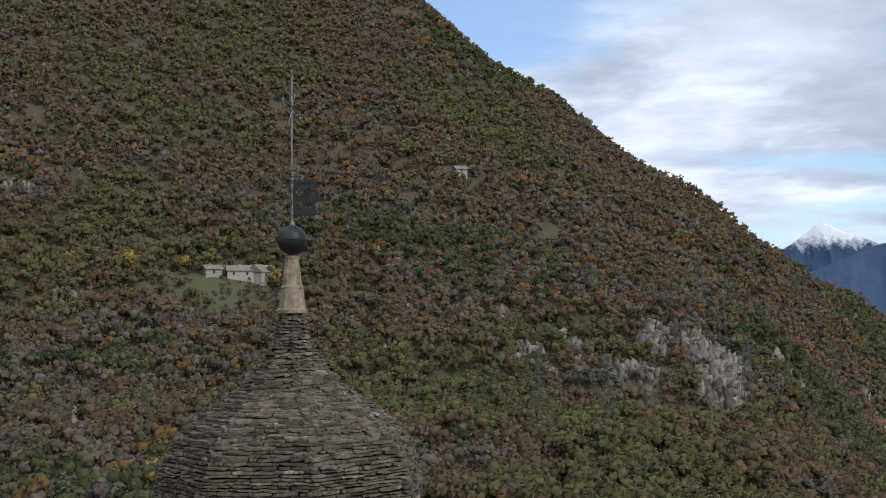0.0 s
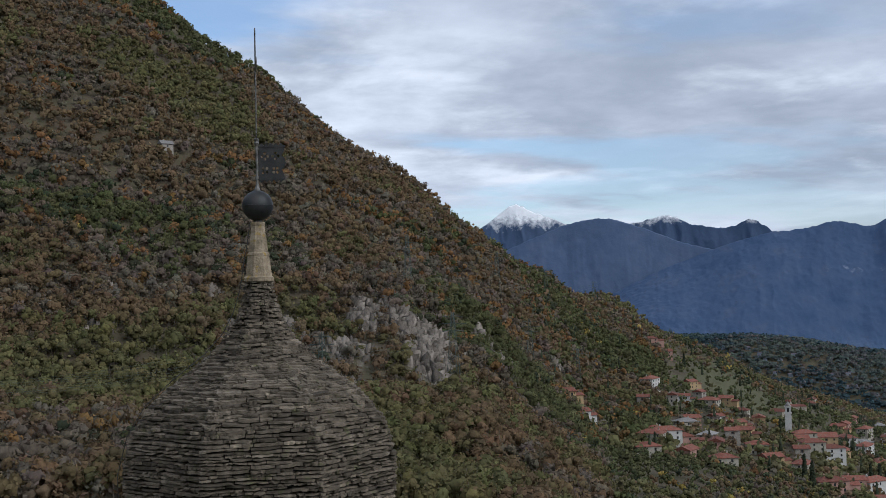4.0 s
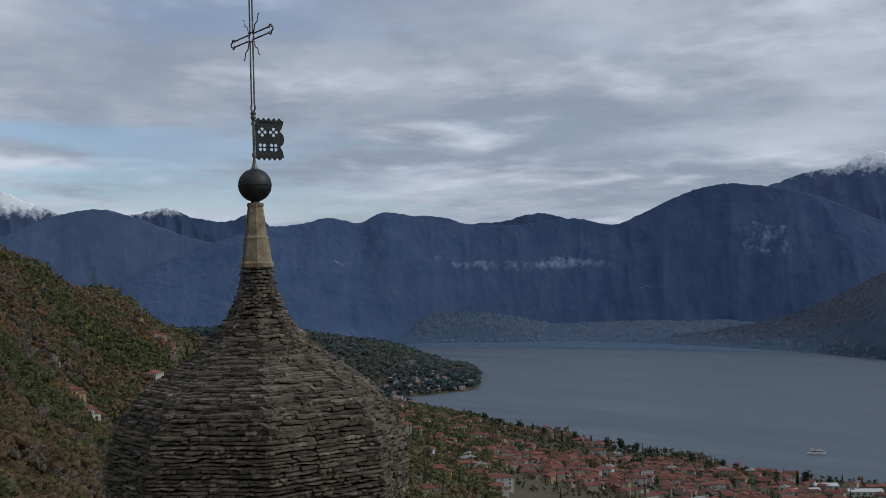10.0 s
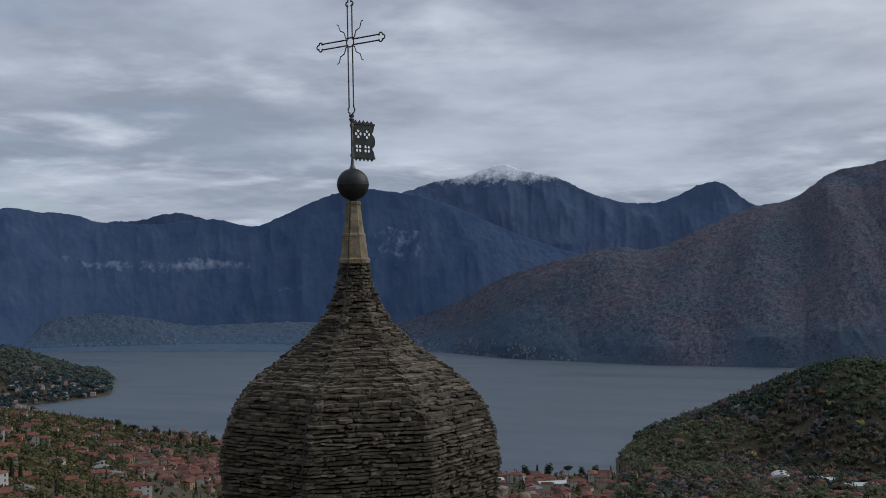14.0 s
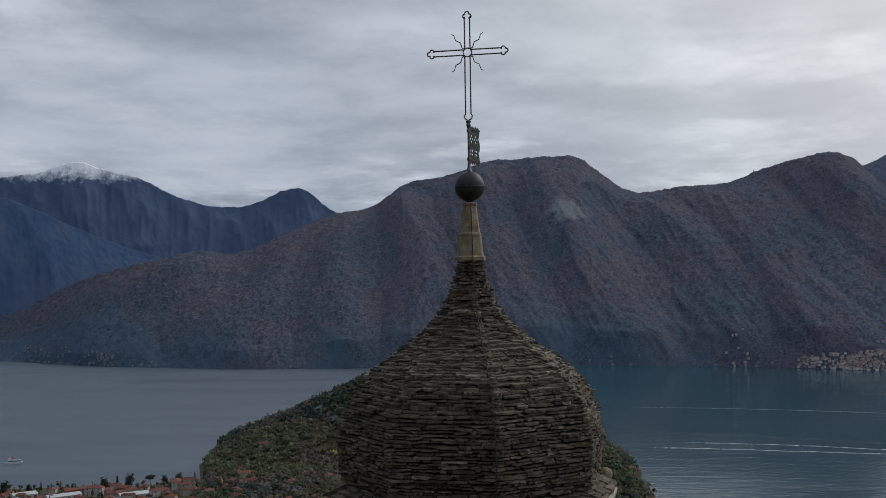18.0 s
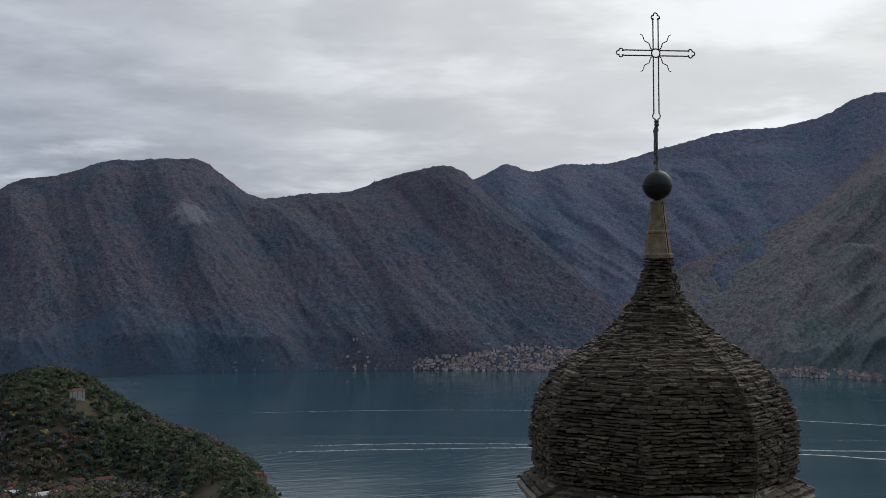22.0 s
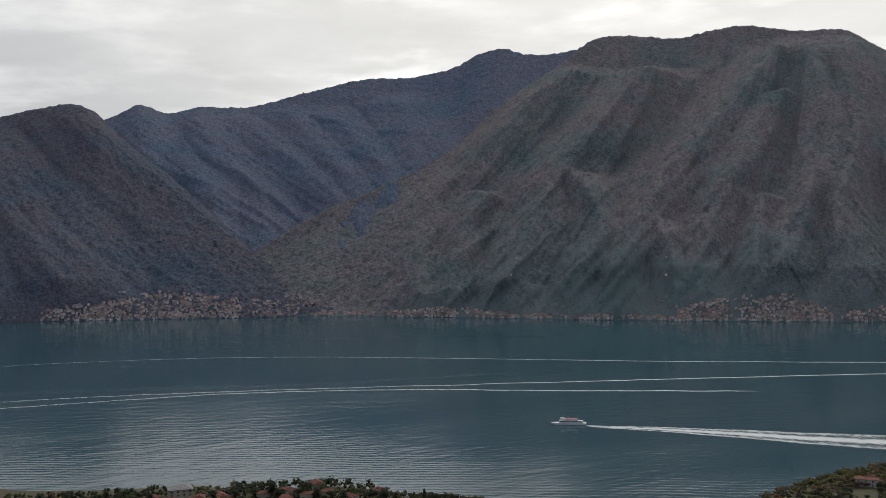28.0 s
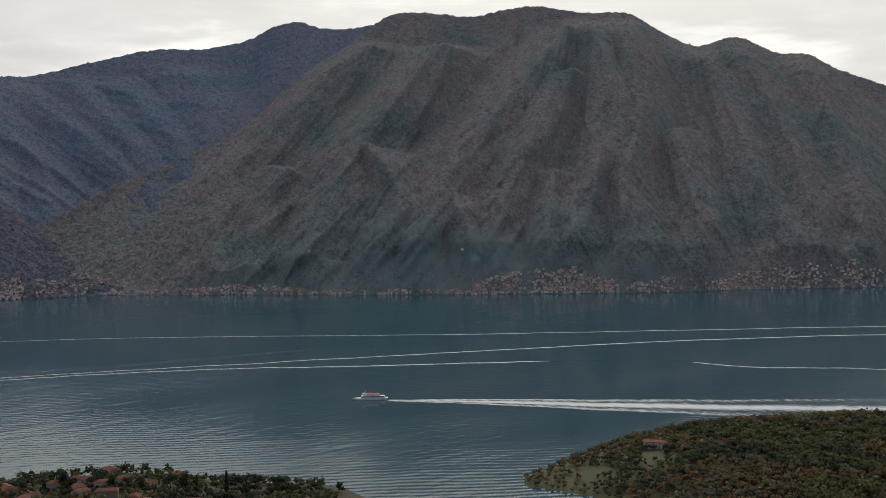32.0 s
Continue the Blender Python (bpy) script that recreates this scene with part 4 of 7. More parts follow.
CABLE = material("black_cable_sheath", [(0.02, 0.02, 0.02), (0.05, 0.048, 0.045)], 6, 0.8)
# the vane keeps the darker base colour of the same iron
VANE_IRON = material("dark_sheet_iron", [(0.02, 0.021, 0.022), (0.055, 0.054, 0.052)], 12, 0.6, 0.2, 60, metal=0.2, distance=0.002)
# rods and cross: base colour lightened to put reflected sky on them
IRON = material("sky_lit_wrought_iron", [(0.06, 0.058, 0.054), (0.22, 0.21, 0.195)], 12, 0.45, 0.2, 60, metal=0.55, distance=0.002)
STUCCO = material("aged_cream_stucco", [(0.22, 0.20, 0.165), (0.38, 0.345, 0.28)], 1.2, 0.92, 0.3, 14, speck=((0.12, 0.11, 0.09), 2.0, 0.3), distance=0.01)
# half-width at the corners of the dome, by depth below the ball's centre
PROFILE = [(0.98, 0.185), (1.13, 0.215), (1.33, 0.275), (1.53, 0.36), (1.73, 0.50), (1.87, 0.63), (2.07, 0.87), (2.27, 1.16), (2.47, 1.41),
           (2.62, 1.55), (2.8, 1.67), (3.0, 1.745), (3.3, 1.80), (3.6, 1.785), (3.86, 1.74)]


def dome_point(s):
    """Depth and corner radius at an arc length s down the dome."""
    return np.interp(s, ARC, DEPTHS), np.interp(s, ARC, RADII)


DEPTHS = np.linspace(0.98, 3.86, 300)
RADII = smooth_curve(DEPTHS, PROFILE)
ARC = np.concatenate([[0], np.cumsum(np.hypot(np.diff(DEPTHS), np.diff(RADII)))])


def slate_shape(rng, length, depth, thick):
    """A rough split stone: x along the course, y outwards, z up; the outer edge is broken, thick and uneven."""
    n = 6 if length > 0.2 else 5
    xs = [length * (-0.5 + i / (n - 1)) + (rng.uniform(-0.3, 0.3) * length / n if 0 < i < n - 1 else 0) for i in range(n)]
    outer = [(x, rng.uniform(-0.016, 0.012) - (rng.uniform(0.002, 0.016) if i in (0, n - 1) else 0)) for i, x in enumerate(xs)]
    ring = [(-length * 0.5, -depth), *outer, (length * 0.5, -depth)]
    k = len(ring)
    tilt = rng.uniform(-0.05, 0.05)
    full = [1.0, *[rng.uniform(0.62, 0.95) if i in (0, n - 1) else rng.uniform(0.78, 1.12) for i in range(n)], 1.0]
    lift = [rng.uniform(-0.006, 0.006) for _ in ring]
    top = [(x, y - (rng.uniform(0.002, 0.014) if 0 < i < k - 1 else 0), thick * 0.5 * full[i] + x * tilt + lift[i]) for i, (x, y) in enumerate(ring)]
    low = [(x, y + (rng.uniform(-0.008, 0.006) if 0 < i < k - 1 else 0), -thick * 0.5 * full[i] + x * tilt + lift[i]) for i, (x, y) in enumerate(ring)]
    faces = [tuple(range(k))[::-1], tuple(range(k, 2 * k))] + [(i, (i + 1) % k, k + (i + 1) % k, k + i) for i in range(k)]
    return top + low, faces


def build_tower():
    tower = empty("bell_tower", (0, 0, 194), "stone bell tower with a slate-covered onion dome", "bell tower")
    dz = BALL_Z - 194

    def sub(name, bm, mat, parent=None, label="", smooth=False):
        return part(name, bm, mat, parent or tower, label, smooth)

    # shaft, belfry drum and mouldings, eight-sided under the dome
    sub("shaft", lathe([(0, 2.75), (dz - 8.2, 2.6), (dz - 8.1, 2.75), (dz - 7.9, 2.78)], 4, OCTO), STUCCO)
    sub("belfry", lathe([(dz - 7.9, 1.72), (dz - 4.32, 1.70)], 8, OCTO), STUCCO)
    # arched plates with the shade of the openings put into their colour
    for k in range(4):
        turn = Matrix.Rotation(OCTO + math.pi / 8 + k * math.pi / 2, 3, "Z")
        bm = bmesh.new()
        pts = [(-0.38, -1.4), (0.38, -1.4), (0.38, 0.2)] + [(0.38 * math.cos(t), 0.2 + 0.38 * math.sin(t)) for t in np.linspace(0.3, math.pi - 0.3, 7)] + [(-0.38, 0.2)]
        front = [bm.verts.new(turn @ Vector((1.60, x, 0)) + Vector((0, 0, dz - 5.6 + z))) for x, z in pts]
        back = [bm.verts.new(turn @ Vector((1.50, x, 0)) + Vector((0, 0, dz - 5.6 + z))) for x, z in pts]
        bm.faces.new(front)
        bm.faces.new(back[::-1])
        for i in range(len(pts)):
            bm.faces.new((front[i], back[i], back[(i + 1) % len(pts)], front[(i + 1) % len(pts)]))
        sub("louvre_opening", bm, CORE, None, "dark arched belfry opening")
    sub("cornice", lathe([(dz - 4.42, 1.72), (dz - 4.34, 1.76), (dz - 4.30, 1.84), (dz - 4.20, 1.86), (dz - 4.16, 1.95), (dz - 4.08, 1.97), (dz - 3.86, 1.70)], 8, OCTO), STUCCO, None, "moulded cream cornice")
    for k in range(4):
        a = radians(33) + k * math.pi / 2
        pin = sub("pinnacle", lathe([(dz - 7.0, 0.40), (dz - 4.98, 0.38), (dz - 4.92, 0.30), (dz - 4.72, 0.27), (dz - 4.60, 0.17), (dz - 4.36, 0.15), (dz - 4.28, 0.19), (dz - 4.16, 0.18), (dz - 4.08, 0.08)], 4, OCTO + math.pi / 8),
                  CAPSTONE, None, "weathered stone corner pinnacle")
        pin.location = (2.06 * math.cos(a), 2.06 * math.sin(a), -0.02)
        bm = bmesh.new()
        bmesh.ops.create_icosphere(bm, subdivisions=3, radius=0.1, matrix=Matrix.Translation((0, 0, dz - 3.98)))
        part("finial_ball", bm, CAPSTONE, pin, smooth=True)
    # core that the slates lie on
    core = [(dz - d, max(0.05, float(r) - 0.12)) for d, r in zip(DEPTHS[::12], RADII[::12])]
    dome = sub("dome", lathe([(z, r) for z, r in core][::-1], 8, OCTO), CORE, None, "faceted onion dome of rough stone slates")

    # slates, course by course
    rng = random.Random(7)
    loose, bulk = [], []
    s = 0.02
    count = 0
    while s < ARC[-1] - 0.01:
        d, r = dome_point(s)
        d2, rr2 = dome_point(min(s + 0.03, ARC[-1]))
        slope = math.atan2(rr2 - r, d2 - d)  # 0: upright wall, larger: shallower
        face_w = 2 * r * math.sin(math.pi / 8)
        thick = rng.uniform(0.022, 0.040) * (0.85 if r < 0.45 else 1)
        step = thick * 0.9 + 0.014 + 0.016 * max(0, math.sin(slope))
        wave = [rng.uniform(-0.005, 0.005) for _ in range(24)]
        for k in range(8):
            a0 = OCTO + k * math.pi / 4 + math.pi / 8
            apothem = r * math.cos(math.pi / 8)
            x = -face_w / 2 - rng.uniform(0.0, 0.05)
            while x < face_w / 2 - 0.02:
                ln = min(rng.choice((0.08, 0.11, 0.14, 0.18, 0.22, 0.28, 0.36)) * rng.uniform(0.85, 1.15), max(0.10, face_w * 0.75))
                if x + ln > face_w / 2 - 0.05:
                    ln = face_w / 2 + rng.uniform(0.0, 0.03) - x
                if ln < 0.03:
                    break
                t = thick * rng.uniform(0.62, 1.2)
                v, f = slate_shape(rng, ln * 0.985, 0.17 if r > 0.4 else 0.09, t)
                lean = -0.08 - 0.22 * max(0, math.sin(slope)) + rng.uniform(-0.06, 0.06)
                ln *= 1.03
                m = (Matrix.Rotation(a0 - math.pi / 2, 4, "Z") @ Matrix.Translation((-(x + ln / 2), apothem + rng.uniform(-0.026, 0.018), dz - d + rng.uniform(-0.005, 0.005) + wave[(k * 3 + int(3 * (x / face_w + 0.5))) % 24]))
                     @ Matrix.Rotation(lean, 4, "X") @ Matrix.Rotation(rng.uniform(-0.035, 0.035), 4, "Y"))
                seen = k in (1, 2, 3, 4, 5)
                if 2.20 < d < 2.46 and seen and count < 320:
                    loose.append((v, f, m))
                    count += 1
                else:
                    bulk.append((v, f, m))
                x += ln
        s += step
    for v, f, m in loose:
        me = bpy.data.meshes.new("slate")
        me.from_pydata(v, [], f)
        me.materials.append(SLATE)
        ob = new("slate", me)
        ob.parent = dome
        ob.matrix_local = m
    # slates of the skirt, larger slabs over the square eaves
    for row in range(3):
        for k in range(8):
            a = OCTO + math.pi / 8 + k * math.pi / 4
            h = (1.76 + 0.10 * row) * math.cos(math.pi / 8)
            half = h * math.tan(math.pi / 8)
            x = -half
            while x < half - 0.03:
                ln = min(rng.uniform(0.2, 0.4), half - x + 0.04)
                v, f = slate_shape(rng, ln, 0.34, rng.uniform(0.04, 0.06))
                m = Matrix.Rotation(a - math.pi / 2, 4, "Z") @ Matrix.Translation((-(x + ln / 2), h + rng.uniform(-0.03, 0.04), dz - 3.90 - 0.055 * row)) @ Matrix.Rotation(-0.3 + rng.uniform(-0.06, 0.06), 4, "X")
                bulk.append((v, f, m))
                x += ln
    verts, faces = [], []
    for v, f, m in bulk:
        o = len(verts)
        verts += [m @ Vector(p) for p in v]
        faces += [tuple(o + i for i in q) for q in f]
    me = bpy.data.meshes.new("slate_covering")
    me.from_pydata(verts, [], faces)
    me.materials.append(SLATE_JOINED)
    rest = new("slate_covering", me)
    rest.parent = dome
    tagged(rest, kind="stuff")

    # stone cap
    cap = sub("capstone", lathe([(dz - 1.00, 0.17), (dz - 0.985, 0.205), (dz - 0.94, 0.208), (dz - 0.92, 0.185), (dz - 0.88, 0.178), (dz - 0.66, 0.150), (dz - 0.645, 0.155), (dz - 0.625, 0.150), (dz - 0.61, 0.136),
                                 (dz - 0.265, 0.092), (dz - 0.255, 0.10), (dz - 0.225, 0.10), (dz - 0.215, 0.085)], 8, OCTO, 0.012, 3), CAPSTONE, None, "tapering lichened sandstone capstone")
    cap.data.update()
    bm = bmesh.new()
    bmesh.ops.create_uvsphere(bm, u_segments=48, v_segments=28, radius=0.2, matrix=Matrix.Translation((0, 0, dz)))
    ball = sub("ball", bm, COPPER, None, "dark copper ball with a riveted seam", True)
    part("seam", tube([(0.2015 * math.cos(t), 0.2015 * math.sin(t), dz - 0.004) for t in np.linspace(0, 2 * math.pi, 49)[:-1]], 0.005, 6, True), COPPER, ball)
    part("ball_socket", lathe([(dz - 0.225, 0.05), (dz - 0.19, 0.05)], 12), COPPER, ball)
    # iron shaft, vane and cross
    sub("rod", tube([(0, 0, dz + 0.19), (0, 0, dz + 0.88)], 0.016, 8), IRON)
    sub("rod_collar", lathe([(dz + 0.195, 0.045), (dz + 0.24, 0.026), (dz + 0.30, 0.018)], 10), IRON)
    sub("rod_knot", lathe([(dz + 0.78, 0.02), (dz + 0.82, 0.034), (dz + 0.84, 0.026), (dz + 0.87, 0.036), (dz + 0.885, 0.02)], 10), IRON)
    build_vane(sub, dz)
    build_cross(sub, dz)
    # lightning cable down the dome
    a = radians(195)
    line = [(0.11, -0.22), (0.15, -0.5), (0.19, -0.7), (0.225, -0.9), (0.26, -1.1), (0.36, -1.4), (0.5, -1.65), (0.74, -1.9), (1.15, -2.2), (1.5, -2.5), (1.72, -2.85), (1.84, -3.3), (1.83, -3.6), (1.80, -3.9)]
    sub("lightning_cable", tube([(r * math.cos(a), r * math.sin(a), dz + z) for r, z in line], 0.006, 6), CABLE, None, "thin dark lightning cable")


def build_vane(sub, dz):
    """A pierced sheet-iron flag with a toothed edge, turned away from the wind."""
    d = way(-107)
    W, z0, z1, t = 0.37, dz + 0.335, dz + 0.785, 0.008
    teeth = 5
    outline = [(0.02, z0), ]
    for i in range(teeth):
        x = 0.03 + (W - 0.05) * i / teeth
        w = (W - 0.05) / teeth
        outline += [(x + w * 0.5, z0 - 0.035), (x + w, z0)]
    outline += [(W, z0 + 0.02), (W - 0.02, z0 + 0.09), (W - 0.045, z0 + 0.13), (W - 0.005, z0 + 0.17), (W + 0.008, z0 + 0.225), (W - 0.005, z0 + 0.28), (W - 0.045, z0 + 0.32), (W - 0.02, z0 + 0.36), (W, z1 - 0.02)]
    for i in range(teeth):
        w = (W - 0.05) / teeth
        x = W - 0.02 - w * i
        outline += [(x, z1), (x - w * 0.5, z1 + 0.035)]
    outline += [(0.02, z1)]
    # four pierced rosettes, each of four petals
    holes = []
    for cx in (0.105, 0.245):
        for cz in (dz + 0.46, dz + 0.645):
            for q in range(4):
                ang = q * math.pi / 2 + (math.pi / 4 if cz < dz + 0.55 else 0)
                hole = []
                for u, v in ((0.012, 0), (0.028, -0.017), (0.048, -0.021), (0.056, 0), (0.048, 0.021), (0.028, 0.017)):
                    hole.append((cx + u * math.cos(ang) - v * math.sin(ang), cz + u * math.sin(ang) + v * math.cos(ang)))
                holes.append(hole)
    bm = bmesh.new()
    edges = []
    for loop in [outline, *holes]:
        vs = [bm.verts.new((x, 0, z)) for x, z in loop]
        edges += [bm.edges.new((vs[i], vs[(i + 1) % len(vs)])) for i in range(len(vs))]
    bmesh.ops.triangle_fill(bm, use_beauty=True, use_dissolve=False, edges=edges, normal=(0, 1, 0))
    # the fill also covers the pierced petals: take those faces out again
    gone = []
    for f in bm.faces:
        c = f.calc_center_median()
        for h in holes:
            inside = False
            for i in range(len(h)):
                (x1, y1), (x2, y2) = h[i], h[(i + 1) % len(h)]
                if (y1 > c.z) != (y2 > c.z) and c.x < (x2 - x1) * (c.z - y1) / (y2 - y1) + x1:
                    inside = not inside
            if inside:
                gone.append(f)
                break
    bmesh.ops.delete(bm, geom=gone, context="FACES")
    made = bmesh.ops.extrude_face_region(bm, geom=bm.faces[:])
    bmesh.ops.translate(bm, verts=[v for v in made["geom"] if isinstance(v, bmesh.types.BMVert)], vec=(0, t, 0))
    bmesh.ops.recalc_face_normals(bm, faces=bm.faces)
    turn = Matrix.Rotation(math.atan2(d.y, d.x), 4, "Z")
    bm.transform(turn)
    vane = sub("weather_vane", bm, VANE_IRON, None, "pierced iron flag with a toothed edge")
    for z in (z0 + 0.01, z1 - 0.01):
        bm = box((W - 0.01, 0.022, 0.022), (W / 2 + 0.005, t / 2, z))
        bm.transform(turn)
        part("rail", bm, VANE_IRON, vane)
    for z in (z0 + 0.03, z1 - 0.04):
        part("hinge", lathe([(z - 0.02, 0.026), (z + 0.02, 0.026)], 10), IRON, vane)


def build_cross(sub, dz):
    """An open cross of twin iron bars with trefoil ends and wavy rays."""
    d = way(-4.5)
    cz, g, b = dz + 1.79, 0.036, 0.0095

    def at(u, z):
        return (d.x * u, d.y * u, z)

    def trefoil(u, z, du, dv):
        """Three lobes at an arm's end; (du, dv): outwards."""
        pts = []
        for centre, start, end in (((-0.0, -1), -200, 20), ((1.0, 0), -110, 110), ((0.0, 1), -20, 200)):
            for k in np.linspace(start, end, 8):
                lu, lv = centre[0] * 0.035 + 0.028 * math.cos(radians(k)), centre[1] * 0.030 + 0.028 * math.sin(radians(k))
                pts.append((lu, lv))
        return [at(u + p * du - q * dv, z + p * dv + q * du) for p, q in pts]

    arms = {"arm": 0.50, "arm_far": -0.50}
    for u in arms.values():
        s = 1 if u > 0 else -1
        for o in (-g, g):
            sub("cross_bar", tube([at(s * 0.055, cz + o), at(u - s * 0.03, cz + o)], b, 6), IRON)
        sub("trefoil", tube(trefoil(u - s * 0.015, cz, s, 0), b, 6), IRON)
    for o in (-g, g):
        sub("cross_bar", tube([at(o, cz + 0.05), at(o, cz + 0.48)], b, 6), IRON)
        sub("cross_bar", tube([at(o, cz - 0.05), at(o, dz + 0.97), at(o * 1.5, dz + 0.945), at(o * 1.3, dz + 0.91), at(0, dz + 0.875)], b, 6), IRON)
    sub("trefoil", tube(trefoil(0, cz + 0.485, 0, 1), b, 6), IRON)
    sub("hub_ring", tube([at(0.058 * math.cos(t), cz + 0.058 * math.sin(t)) for t in np.linspace(0, 2 * math.pi, 17)[:-1]], b, 6, True), IRON)
    for su in (-1, 1):
        for sz in (-1, 1):
            ray = []
            for k in range(9):
                q = 0.05 + 0.028 * k
                w = 0.012 * math.sin(k * math.pi / 2)
                ray.append(at(su * (q + w) * 0.78, cz + sz * (q - w) * 0.92))
            sub("ray", tube(ray, 0.0085, 5, taper=0.7), IRON)


build_tower()
# ---------------------------------------------------------------- woods
OLIVE, BROWN, TWIG, RUST, GOLD, PINE, GREEN = (np.array(c) for c in ((0.128, 0.122, 0.060), (0.152, 0.112, 0.070), (0.146, 0.124, 0.102), (0.190, 0.114, 0.054), (0.32, 0.25, 0.075), (0.056, 0.068, 0.043), (0.098, 0.106, 0.052)))
WOODS = np.array([OLIVE, BROWN, TWIG, RUST, GOLD, PINE, GREEN]) * 0.94


def crowns(rng, x, y, z, height, radius, colours, leaves, leaf, spire=None, slope=None, lie=0.8, scatter=0.55, lumps=True):
    """Trees as arrays: each a crown of several uneven lobes round its limbs, ragged with many small leaf clumps.
    leaves: faces of each crown; lumps: with closed lobes under the clumps."""
    n = len(x)
    count = 3 if leaves >= 40 else 2
    lobes = count if lumps else 4
    la = rng.uniform(0, 2 * np.pi, (n, 1)) + np.arange(lobes) * 2 * np.pi / lobes + rng.uniform(-0.7, 0.7, (n, lobes))
    lr = rng.uniform(0.12, 0.50, (n, lobes))
    lz = rng.uniform(0.42, 0.78, (n, lobes))
    sharp = np.zeros(n, bool) if spire is None else spire
    V, F, C, Q = [], [], [], []
    total = 0
    if lumps:
        segs, rings = 5, (-0.75, 0.1, 0.88)
        k = len(rings)
        lat = np.array(rings)
        rad = np.sqrt(1 - lat**2)
        around = np.arange(segs) * 2 * np.pi / segs
        ux = (rad[:, None] * np.cos(around)).ravel()
        uy = (rad[:, None] * np.sin(around)).ravel()
        uz = np.repeat(lat, segs)
        cone = np.repeat(np.interp(lat, (-1, -0.6, 1), (0.85, 1.0, 0.12)), segs) / np.maximum(np.hypot(ux, uy), 1e-3)
        quads = np.array([(r * segs + i, r * segs + (i + 1) % segs, (r + 1) * segs + (i + 1) % segs, (r + 1) * segs + i) for r in range(k - 1) for i in range(segs)])
        for j in range(lobes):
            jit = rng.uniform(0.72, 1.22, (n, k * segs))
            wide = (0.34 + 0.08 * rng.uniform(-1, 1, (n, 1))) * radius[:, None]
            turn = rng.uniform(0, 2 * np.pi, (n, 1))
            vx, vy = ux * np.cos(turn) - uy * np.sin(turn), ux * np.sin(turn) + uy * np.cos(turn)
            px = lr[:, j : j + 1] * np.cos(la[:, j : j + 1]) * radius[:, None] + vx * wide * jit
            py = lr[:, j : j + 1] * np.sin(la[:, j : j + 1]) * radius[:, None] + vy * wide * jit
            pz = (lz[:, j : j + 1] + 0.18 * uz * jit) * height[:, None]
            px = np.where(sharp[:, None], vx * cone * radius[:, None] * jit, px)
            py = np.where(sharp[:, None], vy * cone * radius[:, None] * jit, py)
            pz = np.where(sharp[:, None], (0.5 + 0.52 * uz) * height[:, None], pz)
            v = np.stack([x[:, None] + px, y[:, None] + py, z[:, None] + pz], -1)
            q = np.stack([vx, vy, uz + 0 * vx], -1) + rng.normal(scale=0.28, size=v.shape)
            if slope is not None:
                q = q + slope[:, None, :] * lie * 0.6
            q /= np.linalg.norm(q, axis=-1, keepdims=True) + 1e-9
            c = colours[:, None, :] * (rng.uniform(0.86, 1.16, (n, 1, 1)) * rng.uniform(0.9, 1.1, (n, k * segs, 1)))
            f = (np.arange(n) * k * segs)[:, None, None] + quads[None]
            V.append(v.reshape(-1, 3)), Q.append(q.reshape(-1, 3)), C.append(c.reshape(-1, 3)), F.append(f.reshape(-1, 4) + total)
            total += n * k * segs
        leaves = max(8, leaves - lobes * len(quads))
    N = n * leaves
    tree = np.repeat(np.arange(n), leaves)
    lobe = rng.integers(0, lobes, N)
    a, c = la[tree, lobe], lr[tree, lobe]
    u = rng.normal(size=(N, 3))
    u /= np.linalg.norm(u, axis=1, keepdims=True)
    shell = rng.uniform(0.5, 1.5, N) if lumps else rng.uniform(0.55, 1.0, N) ** 0.5
    R, H = radius[tree], height[tree]
    px = (c * np.cos(a) + 0.5 * u[:, 0] * shell) * R
    py = (c * np.sin(a) + 0.5 * u[:, 1] * shell) * R
    pz = (lz[tree, lobe] + 0.24 * u[:, 2] * shell) * H
    s = sharp[tree]
    t = rng.uniform(0.04, 1.0, N)
    w = np.sqrt(np.clip(1 - t, 0, 1)) * np.clip(t * 6, 0.3, 1)
    ang = rng.uniform(0, 2 * np.pi, N)
    px, py, pz = np.where(s, np.cos(ang) * w * R, px), np.where(s, np.sin(ang) * w * R, py), np.where(s, t * H, pz)
    centre = np.stack([x[tree] + px, y[tree] + py, z[tree] + pz], 1)
    # clump faces and their shading swell outwards from each lobe
    out = u * 0.8 + np.stack([px / (R + 0.01), py / (R + 0.01), (pz / H - 0.55) * 1.3 + 0.3], 1)
    out = np.where(s[:, None], np.stack([px / (R + 0.01), py / (R + 0.01), 0.3 + 0 * px], 1), out)
    if slope is not None:
        out = out + slope[tree] * lie
    out /= np.linalg.norm(out, axis=1, keepdims=True) + 1e-9
    nrm = out + rng.normal(scale=scatter, size=(N, 3))
    nrm /= np.linalg.norm(nrm, axis=1, keepdims=True)
    out = out * 0.65 + nrm * 0.35
    out /= np.linalg.norm(out, axis=1, keepdims=True) + 1e-9
    e1 = np.cross(nrm, rng.normal(size=(N, 3)))
    e1 /= np.linalg.norm(e1, axis=1, keepdims=True) + 1e-9
    e2 = np.cross(nrm, e1)
    size = leaf * rng.uniform(0.55, 1.35, N) * (R / radius.mean()) ** 0.5
    quad = []
    for sx, sy in ((-1, -0.7), (0.8, -1), (1, 0.8), (-0.7, 1)):
        j = rng.uniform(0.6, 1.25, (N, 1))
        quad.append(centre + (e1 * sx + e2 * sy) * size[:, None] * j)
    V.append(np.stack(quad, 1).reshape(-1, 3)), F.append(np.arange(4 * N).reshape(N, 4) + total)
